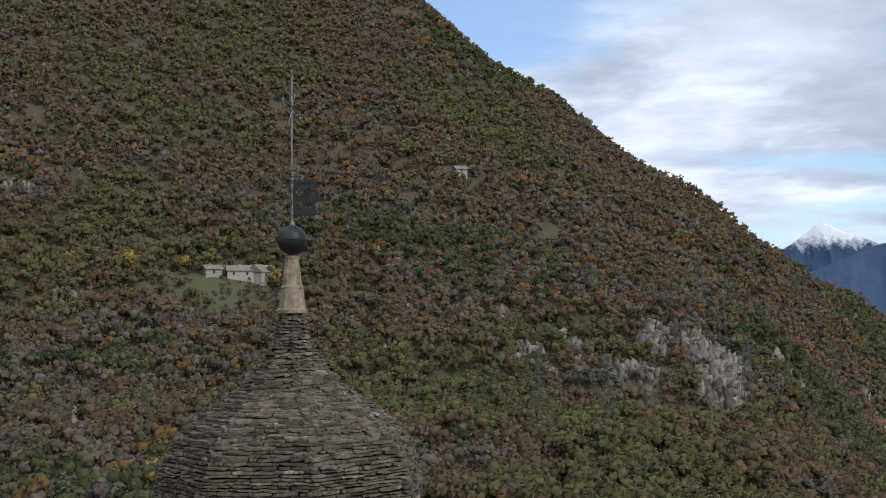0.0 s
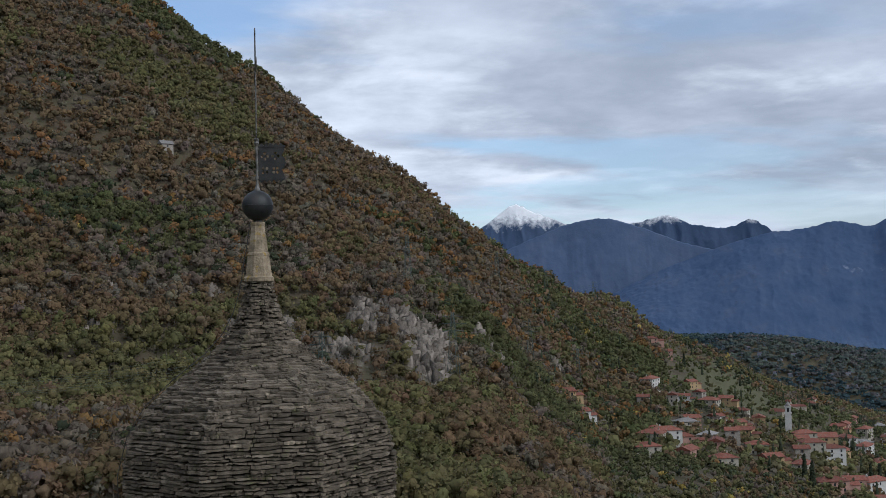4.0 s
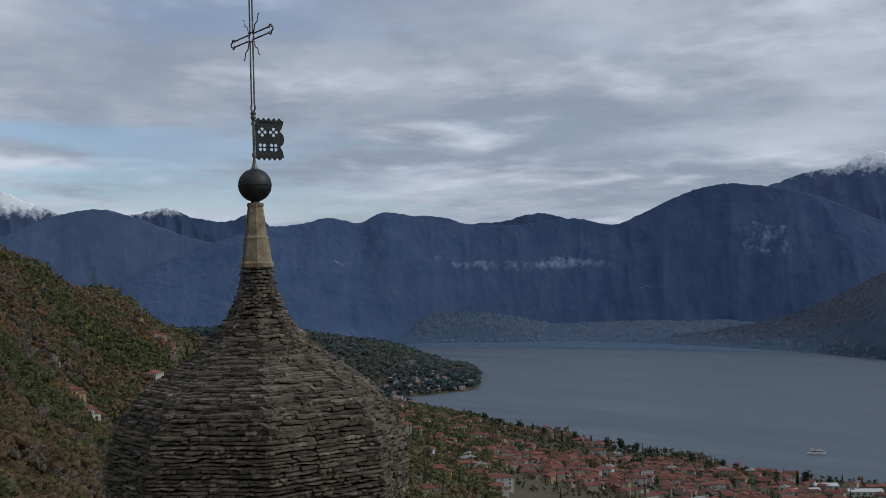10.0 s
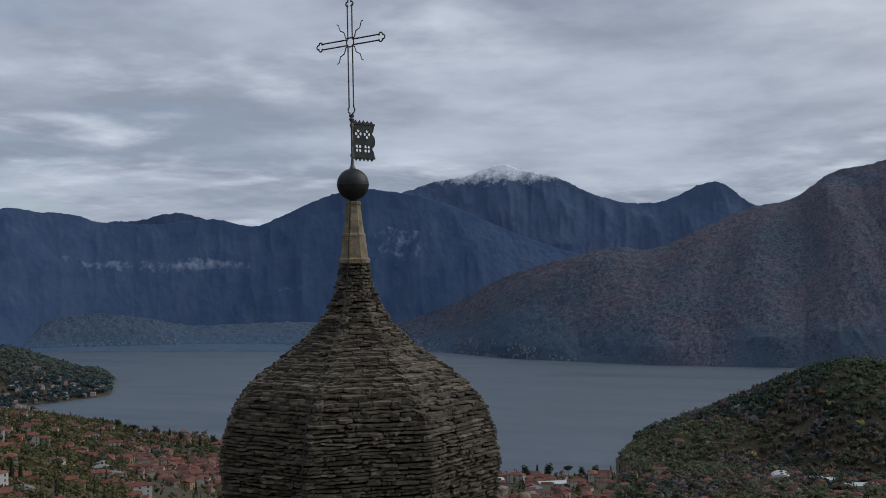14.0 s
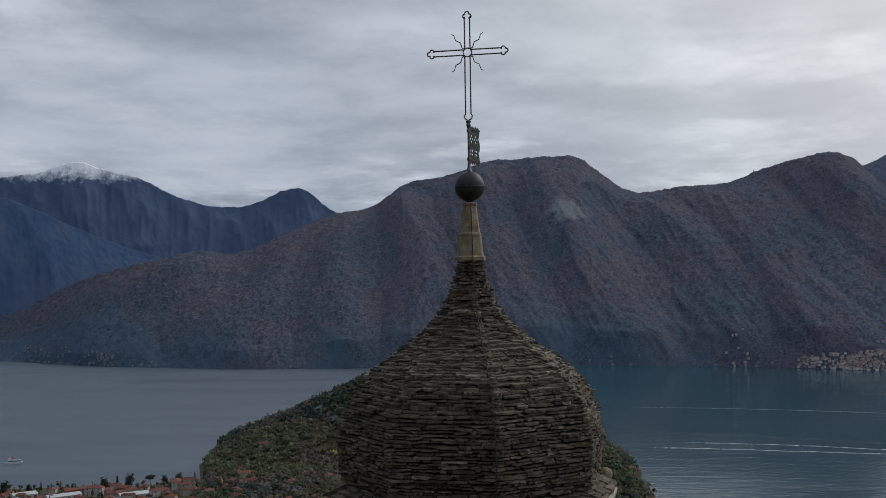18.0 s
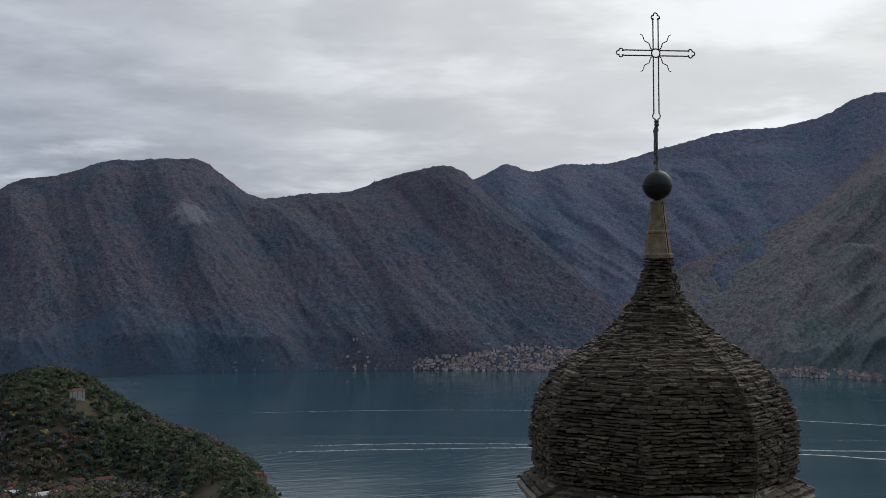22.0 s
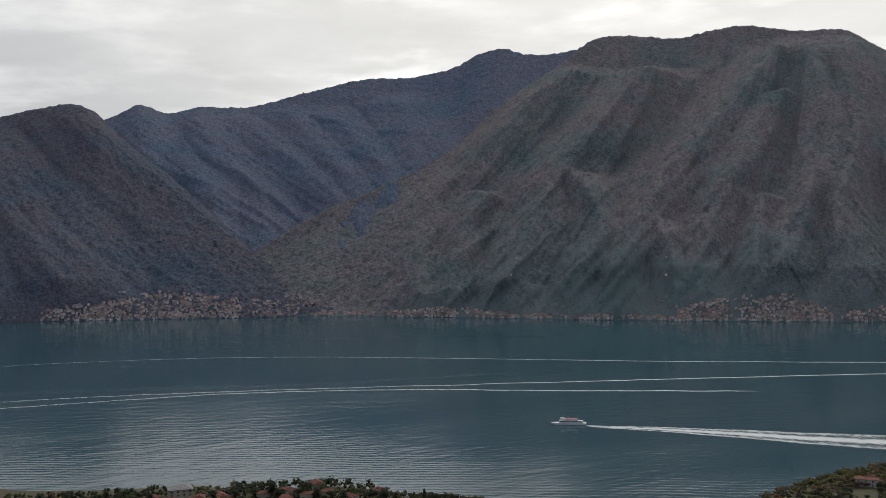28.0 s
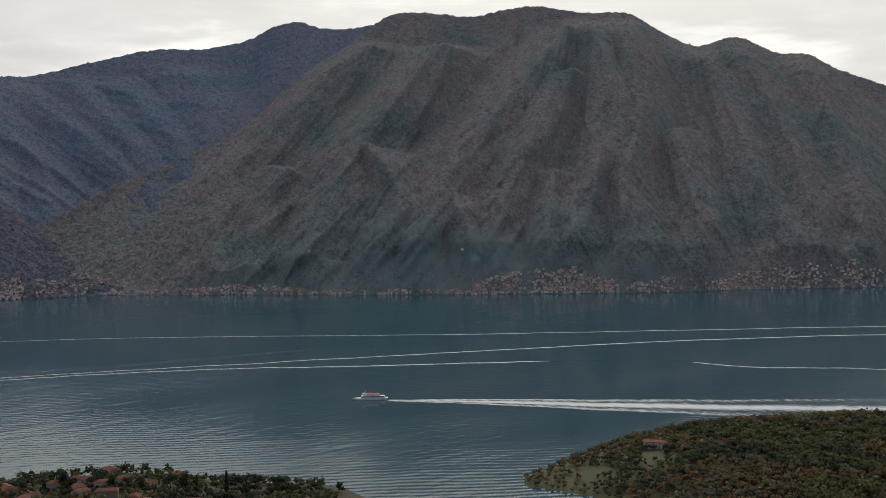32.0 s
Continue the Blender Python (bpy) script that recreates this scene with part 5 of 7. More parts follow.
    C.append(np.repeat(colours[tree] * rng.uniform(0.82, 1.2, N)[:, None], 4, axis=0)), Q.append(np.repeat(out, 4, axis=0))
    return np.concatenate(V), np.concatenate(F), np.concatenate(C), np.concatenate(Q)


def stems(rng, x, y, z, height, width, colour):
    """Bare trunks with a few limbs, as thin tapered four-cornered slips."""
    n = len(x)
    limbs = 4
    N = n * limbs
    t = np.repeat(np.arange(n), limbs)
    first = np.tile(np.arange(limbs) == 0, n)
    H = height[t]
    z0 = np.where(first, -0.6, rng.uniform(0.15, 0.5, N) * H)
    out = np.where(first, 0.05, rng.uniform(0.12, 0.32, N)) * H
    up = np.where(first, 0.9 * H, z0 + rng.uniform(0.25, 0.5, N) * H)
    ang = rng.uniform(0, 2 * np.pi, N)
    a = np.stack([x[t], y[t], z[t] + z0], 1)
    b = np.stack([x[t] + np.cos(ang) * out, y[t] + np.sin(ang) * out, z[t] + up], 1)
    w = width[t] * np.where(first, 1.0, 0.6)
    # a triangular prism from a to b, narrowing
    ring = []
    for end, k in ((a, 1.0), (b, 0.25)):
        for s in range(3):
            q = s * 2.094
            ring.append(end + np.stack([np.cos(q) * w * k, np.sin(q) * w * k, 0 * w], 1))
    verts = np.stack(ring, 1).reshape(-1, 3)
    base = (np.arange(N) * 6)[:, None]
    faces = np.concatenate([base + np.array(f) for f in ((0, 1, 4, 3), (1, 2, 5, 4), (2, 0, 3, 5))])
    col = np.repeat(np.tile(np.array(colour), (N, 1)) * rng.uniform(0.7, 1.3, (N, 1)), 6, axis=0)
    return verts, faces, col


def wood(name, label, rng, x, y, height, radius, colours, leaves, leaf, spire=None, trunk=0.0, min_z=0.6, lumps=True):
    z = ground_height(x, y)
    keep = z > min_z
    x, y, z, height, radius, colours = x[keep], y[keep], z[keep], height[keep], radius[keep], colours[keep]
    spire = None if spire is None else spire[keep]
    gx, gy = (ground_height(x + 9, y) - ground_height(x - 9, y)) / 18, (ground_height(x, y + 9) - ground_height(x, y - 9)) / 18
    slope = np.stack([-gx * 1.5, -gy * 1.5, 0 * gx + 0.7], 1)
    slope /= np.linalg.norm(slope, axis=1, keepdims=True)
    v, f, c, q = crowns(rng, x, y, z, height, radius, colours, leaves, leaf, spire, slope, 0.5, lumps=lumps)
    if trunk:
        v2, f2, c2 = stems(rng, x, y, z, height, height * trunk, (0.16, 0.14, 0.12))
        q2 = np.tile(np.array([0.0, -0.7, 0.7]), (len(v2), 1))
        v, f, c, q = np.concatenate([v, v2]), np.concatenate([f, f2 + len(v)]), np.concatenate([c, c2]), np.concatenate([q, q2])
    return tagged(new(name, arrays_mesh(name, v, f, FOLIAGE, c, q)), label, "trees", kind="stuff")


def sprinkle(rng, n, az, r, origin=GROUND_AT):
    """Random places within azimuths and distances, even over the ground."""
    a = rng.uniform(min(az), max(az), n)
    d = np.sqrt(rng.uniform(r[0] ** 2, r[1] ** 2, n))
    return polar(a, d, origin)


def autumn(rng, x, y, mix, patch=60.0):
    """Colours of trees in drifts; mix: weights of the woods' colours."""
    w = np.array(mix, float)
    n1, n2 = value_noise(x / patch, y / patch, 91), value_noise(x / (3 * patch) + 50, y / (3 * patch), 92)
    pick = (n1 * 0.4 + n2 * 0.5 + rng.uniform(0, 1, len(x)) * 0.13)
    pick = np.argsort(np.argsort(pick)) / max(1, len(x))
    kind = np.searchsorted(np.cumsum(w) / w.sum(), pick).clip(0, len(w) - 1)
    return WOODS[kind] * rng.uniform(0.76, 1.24, (len(x), 1)) * (1 + rng.normal(scale=0.04, size=(len(x), 3)))


def build_woods():
    rng = np.random.default_rng(5)
    # the steep hillside: mixed bare, rusty and green trees
    for name, az, r, n, leaves, leaf, hgt in (("hillside_woods", (30, -24), (235, 640), 9000, 74, 0.46, (4.5, 10.0)), ("upper_woods", (30, -27), (640, 1210), 16500, 36, 0.86, (5.5, 11.5))):
        x, y = sprinkle(rng, n, az, r)
        rk = rock_amount(x, y)
        ta, tr = np.degrees(np.arctan2(-(x - GROUND_AT[0]), y - GROUND_AT[1])), np.hypot(x - GROUND_AT[0], y - GROUND_AT[1])
        terrace = bump((ta - 11.5) / 5.5) * bump((tr - 526) / 26) + bump((ta - 9.8) / 2.6) * bump((tr - 546) / 16)
        keep = rng.uniform(0, 1, n) > np.clip(rk * 1.6 + terrace * 1.1, 0, 0.95)
        x, y, rk = x[keep], y[keep], rk[keep]
        h = rng.uniform(*hgt, len(x)) * np.where(rk > 0.2, 0.55, 1.0)
        col = autumn(rng, x, y, (0.25, 0.27, 0.26, 0.03, 0.002, 0.035, 0.16) if r[0] < 600 else (0.18, 0.36, 0.24, 0.08, 0.0, 0.02, 0.12))
        wood(name, "mixed autumn woods in brown, rust and dull green", rng, x, y, h, h * rng.uniform(0.46, 0.66, len(x)), col * np.array([1.0, 0.98, 0.93]), leaves, leaf, trunk=0.011 if r[0] < 600 else 0.0)
    # scrub between the trees
    x, y = sprinkle(rng, 11000, (30, -24), (235, 640))
    keep = rng.uniform(0, 1, len(x)) > rock_amount(x, y) * 1.2
    x, y = x[keep], y[keep]
    h = rng.uniform(1.0, 2.6, len(x))
    wood("hillside_scrub", "low brown scrub on the hillside", rng, x, y, h, h * 0.9, autumn(rng, x, y, (0.3, 0.32, 0.26, 0.03, 0, 0.02, 0.07), 60), 12, 0.42, lumps=False)
    # bushy slope below the tower
    x, y = sprinkle(rng, 4200, (-22, -62), (260, 620))
    h = rng.uniform(2.5, 6.5, len(x))
    wood("near_slope_woods", "olive green bushes and trees on the near slope", rng, x, y, h, 0.55 * h, autumn(rng, x, y, (0.48, 0.12, 0.05, 0.01, 0.03, 0.05, 0.26), 60), 44, 0.40)
    # slopes round the town
    x, y = sprinkle(rng, 9500, (-19, -44), (560, 1880))
    open_land = bump((np.degrees(np.arctan2(-(x - GROUND_AT[0]), y - GROUND_AT[1])) + 30) / 7) * bump((np.hypot(x, y) - 1050) / 330)
    keep = rng.uniform(0, 1, len(x)) > open_land * 0.75
    x, y = x[keep], y[keep]
    h = rng.uniform(4.5, 10, len(x))
    spire = rng.uniform(0, 1, len(x)) < 0.05
    h = np.where(spire, h * 1.5, h)
    rad = np.where(spire, 0.11, 0.56) * h
    col = autumn(rng, x, y, (0.36, 0.15, 0.07, 0.03, 0.01, 0.08, 0.30), 90) * 1.15
    col[spire] = PINE
    wood("slope_woods", "olive, green and brown trees on the slopes", rng, x, y, h, rad, col, 30, 1.05, spire)
    # gardens and shore of the town
    x, y = sprinkle(rng, 3600, (-43, -96), (900, 1330))
    keep = rng.uniform(0, 1, len(x)) < 0.9
    x, y = x[keep], y[keep]
    h = rng.uniform(3.5, 9, len(x))
    spire = rng.uniform(0, 1, len(x)) < 0.12
    h = np.where(spire, h * 1.5, h)
    col = autumn(rng, x, y, (0.34, 0.10, 0.05, 0.03, 0.01, 0.24, 0.23), 60)
    col[spire] = PINE
    wood("garden_trees", "dark green garden trees among the houses", rng, x, y, h, np.where(spire, 0.11, 0.45) * h, col, 26, 0.75, spire)
    x, y = sprinkle(rng, 3000, (-37, -58), (1230, 1850))
    h = rng.uniform(5, 11, len(x))
    spire = rng.uniform(0, 1, len(x)) < 0.06
    col = autumn(rng, x, y, (0.30, 0.14, 0.05, 0.03, 0.01, 0.26, 0.22), 80)
    wood("shore_woods", "dark trees above the lake shore", rng, x, y, np.where(spire, h * 1.4, h), np.where(spire, 0.12, 0.52) * h, col, 22, 1.0, spire)
    x, y = sprinkle(rng, 2300, (-94, -124), (740, 950))
    vx, vy = polar(np.array([-106.5]), np.array([908.0]), EAST)
    keep = np.hypot(x - vx, y - vy) > 17
    x, y = x[keep], y[keep]
    h = rng.uniform(3.5, 9, len(x))
    wood("lakeside_trees", "dark trees along the lakeside gardens", rng, x, y, h, 0.62 * h, autumn(rng, x, y, (0.25, 0.10, 0.05, 0.02, 0.01, 0.40, 0.17), 40), 44, 0.62, trunk=0.012)
    # cape far beyond the town; blue haze is mixed into the tree colours
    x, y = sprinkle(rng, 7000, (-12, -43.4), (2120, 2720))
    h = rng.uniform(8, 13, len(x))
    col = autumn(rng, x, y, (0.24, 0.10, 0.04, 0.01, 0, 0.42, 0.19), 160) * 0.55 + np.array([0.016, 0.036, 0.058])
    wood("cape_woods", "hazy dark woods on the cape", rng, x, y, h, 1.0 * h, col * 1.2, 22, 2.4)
    # peninsula; tree colours are lifted towards blue to put haze over them
    x, y = sprinkle(rng, 8500, (-68.5, -92.2), (1000, 1760))
    dr = np.hypot(x - GROUND_AT[0], y - GROUND_AT[1])
    az = np.degrees(np.arctan2(-(x - GROUND_AT[0]), y - GROUND_AT[1]))
    glade = bump((az + 82.6) / 1.3) * bump((dr - 1385) / 35) + bump((az + 88.4) / 1.6) * bump((dr - 1120) / 60)
    keep = (ground_height(x, y, False) > 3) & (rng.uniform(0, 1, len(x)) > glade * 1.2) 
    x, y = x[keep], y[keep]
    h = rng.uniform(6, 12, len(x))
    spire = rng.uniform(0, 1, len(x)) < 0.04
    col = autumn(rng, x, y, (0.34, 0.18, 0.08, 0.015, 0.005, 0.20, 0.19), 70) * np.array([1.0, 1.0, 1.15])
    wood("peninsula_woods", "dense dark green woods over the peninsula", rng, x, y, np.where(spire, h * 1.3, h), np.where(spire, 0.14, 0.72) * h, col * np.array([1.12, 1.25, 1.42]), 34, 1.5, spire)
    # island
    x, y = sprinkle(rng, 8500, (-135, -163), (760, 1200), ISLAND_AT)
    ai = np.degrees(np.arctan2(-(x - ISLAND_AT[0]), y - ISLAND_AT[1]))
    ai = np.where(ai > 0, ai - 360, ai)
    ri = np.hypot(x - ISLAND_AT[0], y - ISLAND_AT[1])
    lawn = bump((ai + 138.6) / 3.0) * bump((ri - 880) / 42) + bump((ai + 142.2) / 1.7) * bump((ri - 925) / 50)
    keep = (ground_height(x, y, False) > -1.5) & (rng.uniform(0, 1, len(x)) > lawn * 1.05)
    x, y, ai = x[keep], y[keep], ai[keep]
    h = rng.uniform(4.5, 10, len(x)) * np.interp(ai, (-148, -136), (1.2, 0.5))
    col = autumn(rng, x, y, (0.32, 0.17, 0.06, 0.05, 0.005, 0.18, 0.22), 45) * 1.1
    wood("island_woods", "green and rusty trees crowding the island", rng, x, y, h, 0.62 * h, col, 40, 0.8, trunk=0.012, min_z=0.15)

    # woods on the mountains across the lake, in the same hazed tones
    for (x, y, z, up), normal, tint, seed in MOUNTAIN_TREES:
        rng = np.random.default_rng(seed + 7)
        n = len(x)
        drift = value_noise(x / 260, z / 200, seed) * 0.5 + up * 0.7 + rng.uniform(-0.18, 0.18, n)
        u = np.clip((drift - (0.30 if tint is HAZED_WARM_TONES else 0.46)) / 0.6, 0, 1)[:, None]
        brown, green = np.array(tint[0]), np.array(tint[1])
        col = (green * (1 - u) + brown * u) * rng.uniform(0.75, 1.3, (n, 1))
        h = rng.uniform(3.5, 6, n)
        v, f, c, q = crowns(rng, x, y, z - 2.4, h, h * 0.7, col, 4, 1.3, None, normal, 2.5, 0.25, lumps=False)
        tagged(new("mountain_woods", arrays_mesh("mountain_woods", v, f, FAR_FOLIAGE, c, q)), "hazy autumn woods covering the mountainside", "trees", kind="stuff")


def build_crags():
    """Angular slabs of pale rock standing out of the steep slope."""
    rng = np.random.default_rng(17)
    at, size = [], []
    for a, d, w, h, k in CRAGS:
        n = int(w * h * 6 * k) + 12
        da, dr = np.clip(rng.normal(scale=0.45, size=(2, n)), -1, 1)
        # broken into standing ribs
        rib = np.round(da * 4 + rng.normal(scale=0.16, size=n)) / 4
        da = np.where(rng.uniform(0, 1, n) < 0.75, rib + rng.normal(scale=0.06, size=n), da)
        x, y = polar(a + da * w + dr * w * 0.25, d + dr * h, GROUND_AT)
        at.append(np.stack([x, y, ground_height(x, y)], 1))
        size.append(rng.uniform(0.6, 1.6, n) * (0.6 + 0.6 * k))
    at, size = np.concatenate(at), np.concatenate(size)
    n = len(at)
    wide, deep, tall = size * rng.uniform(0.7, 2.0, n), size * rng.uniform(0.6, 1.3, n), size * rng.uniform(1.2, 4.2, n)
    turn = np.arctan2(at[:, 0], -at[:, 1]) * 0 + rng.normal(scale=0.5, size=n)
    lean = rng.normal(scale=0.16, size=(n, 2))
    corners = []
    for k, (i, j, u) in enumerate(((-1, -1, 0), (1, -1, 0), (1, 1, 0), (-1, 1, 0), (-1, -1, 1), (1, -1, 1), (1, 1, 1), (-1, 1, 1))):
        s = 1 - u * rng.uniform(0.1, 0.75, n)
        px, py = i * wide * s * rng.uniform(0.75, 1.2, n), j * deep * s * rng.uniform(0.75, 1.2, n)
        pz = np.where(u, tall * rng.uniform(0.55, 1.0, n), -1.5 * size) - j * u * deep * 0.3
        qx, qy = px * np.cos(turn) - py * np.sin(turn), px * np.sin(turn) + py * np.cos(turn)
        corners.append(at + np.stack([qx + lean[:, 0] * pz, qy + lean[:, 1] * pz, pz], 1))
    verts = np.stack(corners, 1).reshape(-1, 3)
    base = (np.arange(n) * 8)[:, None]
    faces = np.concatenate([base + np.array(f) for f in ((0, 1, 5, 4), (1, 2, 6, 5), (2, 3, 7, 6), (3, 0, 4, 7), (4, 5, 6, 7))])
    col = np.repeat(np.array([1.0, 0.94, 0.88]) * rng.uniform(0.26, 0.84, (n, 1)), 8, axis=0)
    tagged(new("crags", arrays_mesh("crags", verts, faces, CRAG_STONE, col)), "pale grey broken crags on the steep hillside", "rock", kind="stuff")


CRAG_STONE = material("weathered_limestone", [(0.13, 0.12, 0.11), (0.27, 0.25, 0.23), (0.36, 0.34, 0.315)], 0.5, 0.95, 0.8, 2.0, tint="tint", distance=0.25, spec=0.1)
build_woods()
build_crags()
# ---------------------------------------------------------------- houses
PLASTERS = {
    "cream": material("cream_render", [(0.28, 0.26, 0.215), (0.40, 0.37, 0.31)], 0.5, 0.9, speck=((0.3, 0.27, 0.22), 0.8, 0.2)),
    "white": material("white_render", [(0.40, 0.39, 0.37), (0.54, 0.53, 0.51)], 0.5, 0.9, speck=((0.4, 0.39, 0.36), 0.8, 0.2)),
    "ochre": material("ochre_render", [(0.30, 0.215, 0.12), (0.41, 0.30, 0.17)], 0.5, 0.9, speck=((0.3, 0.22, 0.14), 0.8, 0.2)),
    "pink": material("faded_pink_render", [(0.32, 0.19, 0.155), (0.42, 0.26, 0.215)], 0.5, 0.9, speck=((0.32, 0.22, 0.19), 0.8, 0.2)),
    "stone": material("grey_rubble_wall", [(0.20, 0.18, 0.16), (0.36, 0.33, 0.29)], 1.2, 0.95, 0.6, 4, distance=0.05),
}
ROOFS = {
    "tile": material("terracotta_tiles", [(0.105, 0.038, 0.028), (0.160, 0.056, 0.039), (0.20, 0.082, 0.060)], 0.6, 0.9, 0.5, 3, per_object=0.28, distance=0.05, speck=((0.14, 0.10, 0.08), 0.9, 0.4)),
    "grey": material("grey_stone_roof", [(0.13, 0.125, 0.12), (0.27, 0.26, 0.25)], 0.8, 0.9, 0.5, 3, per_object=0.2, distance=0.05),
    "slab": material("brown_stone_slabs", [(0.14, 0.118, 0.095), (0.235, 0.205, 0.17)], 0.9, 0.9, 0.5, 3, distance=0.05),
    "pale": material("pale_sheet_roof", [(0.42, 0.43, 0.43), (0.58, 0.59, 0.58)], 0.4, 0.7, per_object=0.15),
}
GLASS = material("dark_window", [(0.02, 0.023, 0.026), (0.05, 0.052, 0.055)], 0.8, 0.25, spec=0.5)
SHUTTER = material("brown_shutter", [(0.07, 0.045, 0.03), (0.13, 0.085, 0.055)], 1.5, 0.8)


def roof_mesh(w, d, z, rise, over, hip):
    """A pitched roof with overhanging eaves of real thickness."""
    bm = bmesh.new()
    W, D, t = w / 2 + over, d / 2 + over, 0.22
    drop = over * rise / (d / 2)
    rx = (W - D) if hip and W > D else W
    rx = max(rx, 0.3)
    low = [(-W, -D), (W, -D), (W, D), (-W, D)]
    top = [bm.verts.new((x, y, z - drop + t)) for x, y in low]
    bot = [bm.verts.new((x, y, z - drop)) for x, y in low]
    ra, rb = bm.verts.new((-rx, 0, z + rise + t)), bm.verts.new((rx, 0, z + rise + t))
    for f in ((top[0], top[1], rb, ra), (top[2], top[3], ra, rb), (top[1], top[2], rb), (top[3], top[0], ra), bot[::-1]):
        bm.faces.new(f)
    for i in range(4):
        bm.faces.new((bot[i], bot[(i + 1) % 4], top[(i + 1) % 4], top[i]))
    bmesh.ops.recalc_face_normals(bm, faces=bm.faces)
    return bm


def make_house(w, d, floors, plaster, roof, hip, at, label, wing=0.0, rise=None, windows=True, seed=0):
    """A house on a slope: walls sunk a little into the ground, roof, chimneys, doors and shuttered windows on all sides."""
    rng = random.Random(seed)
    h = floors * 2.9 + 0.5
    ob = empty("house", at, label, "house", "houses of the lake towns")
    part("wall", box((w, d, h + 4.0), (0, 0, h / 2 - 2.0)), PLASTERS[plaster], ob)
    rise = rise or d * 0.2
    part("roof", roof_mesh(w, d, h, rise, 0.6, hip), ROOFS[roof], ob)
    if not hip:
        for s in (-1, 1):
            bm = bmesh.new()
            pts = [(s * w / 2, -d / 2, h), (s * w / 2, d / 2, h), (s * w / 2, 0, h + rise)]
            a = [bm.verts.new(p) for p in pts]
            b = [bm.verts.new((p[0] - s * 0.4, p[1], p[2])) for p in pts]
            bm.faces.new(a), bm.faces.new(b[::-1])
            for i in range(3):
                bm.faces.new((a[i], b[i], b[(i + 1) % 3], a[(i + 1) % 3]))
            bmesh.ops.recalc_face_normals(bm, faces=bm.faces)
            part("gable", bm, PLASTERS[plaster], ob)
    part("chimney", box((0.7, 0.7, 1.9), (rng.uniform(-0.3, 0.3) * w, d * 0.18, h + rise * 0.7 + 0.5)), PLASTERS[plaster], ob)
    if wing:
        part("wing", box((wing, d * 0.7, h * 0.6 + 3.5), (w / 2 + wing / 2 - 0.01, -d * 0.1, h * 0.3 - 1.75)), PLASTERS[plaster], ob)
        bm = roof_mesh(wing, d * 0.7, h * 0.6, rise * 0.6, 0.45, hip)
        bmesh.ops.translate(bm, verts=bm.verts, vec=(w / 2 + wing / 2 + 0.2, -d * 0.1, 0))
        part("wing_roof", bm, ROOFS[roof], ob)
    if windows:
        pane = bpy.data.meshes.new("window")
        bm = box((1.1, 0.14, 1.5))
        bm.to_mesh(pane)
        bm.free()
        pane.materials.append(GLASS)
        leafs = bpy.data.meshes.new("shutter")
        bm = box((0.5, 0.1, 1.6), (-0.85, 0, 0))
        add_box(bm, (0.5, 0.1, 1.6), (0.85, 0, 0))
        bm.to_mesh(leafs)
        bm.free()
        leafs.materials.append(SHUTTER)
        for side, length, off, turn in ((-1, w, d / 2, 0), (1, w, d / 2, 0), (-1, d, w / 2, 1), (1, d, w / 2, 1)):
            n = max(1, int(length / 4.6))
            for f in range(floors):
                if turn and f == 0 or side == 1 and not turn and f == 0:
                    continue
                for i in range(n):
                    u = (i + 0.5) / n * length - length / 2
                    z = 1.7 + f * 2.9
                    if wing and turn and side == 1:
                        continue
                    win = new("window", pane)
                    win.parent = ob
                    win.location = (u, side * (off + 0.01), z) if not turn else (side * (off + 0.01), u, z)
                    win.rotation_euler[2] = turn * math.pi / 2
                    if rng.random() < 0.2 and f == floors - 1 and not turn:
                        sh = new("shutter", leafs)
                        sh.parent = win
    return ob


def ground_at(x, y):
    return float(ground_height(np.array([x]), np.array([y]))[0])


def place(az, r, origin=GROUND_AT):
    """A point on the ground at an azimuth and a distance."""
    x, y = polar(np.array([float(az)]), np.array([float(r)]), origin)
    return Vector((x[0], y[0], ground_at(x[0], y[0])))


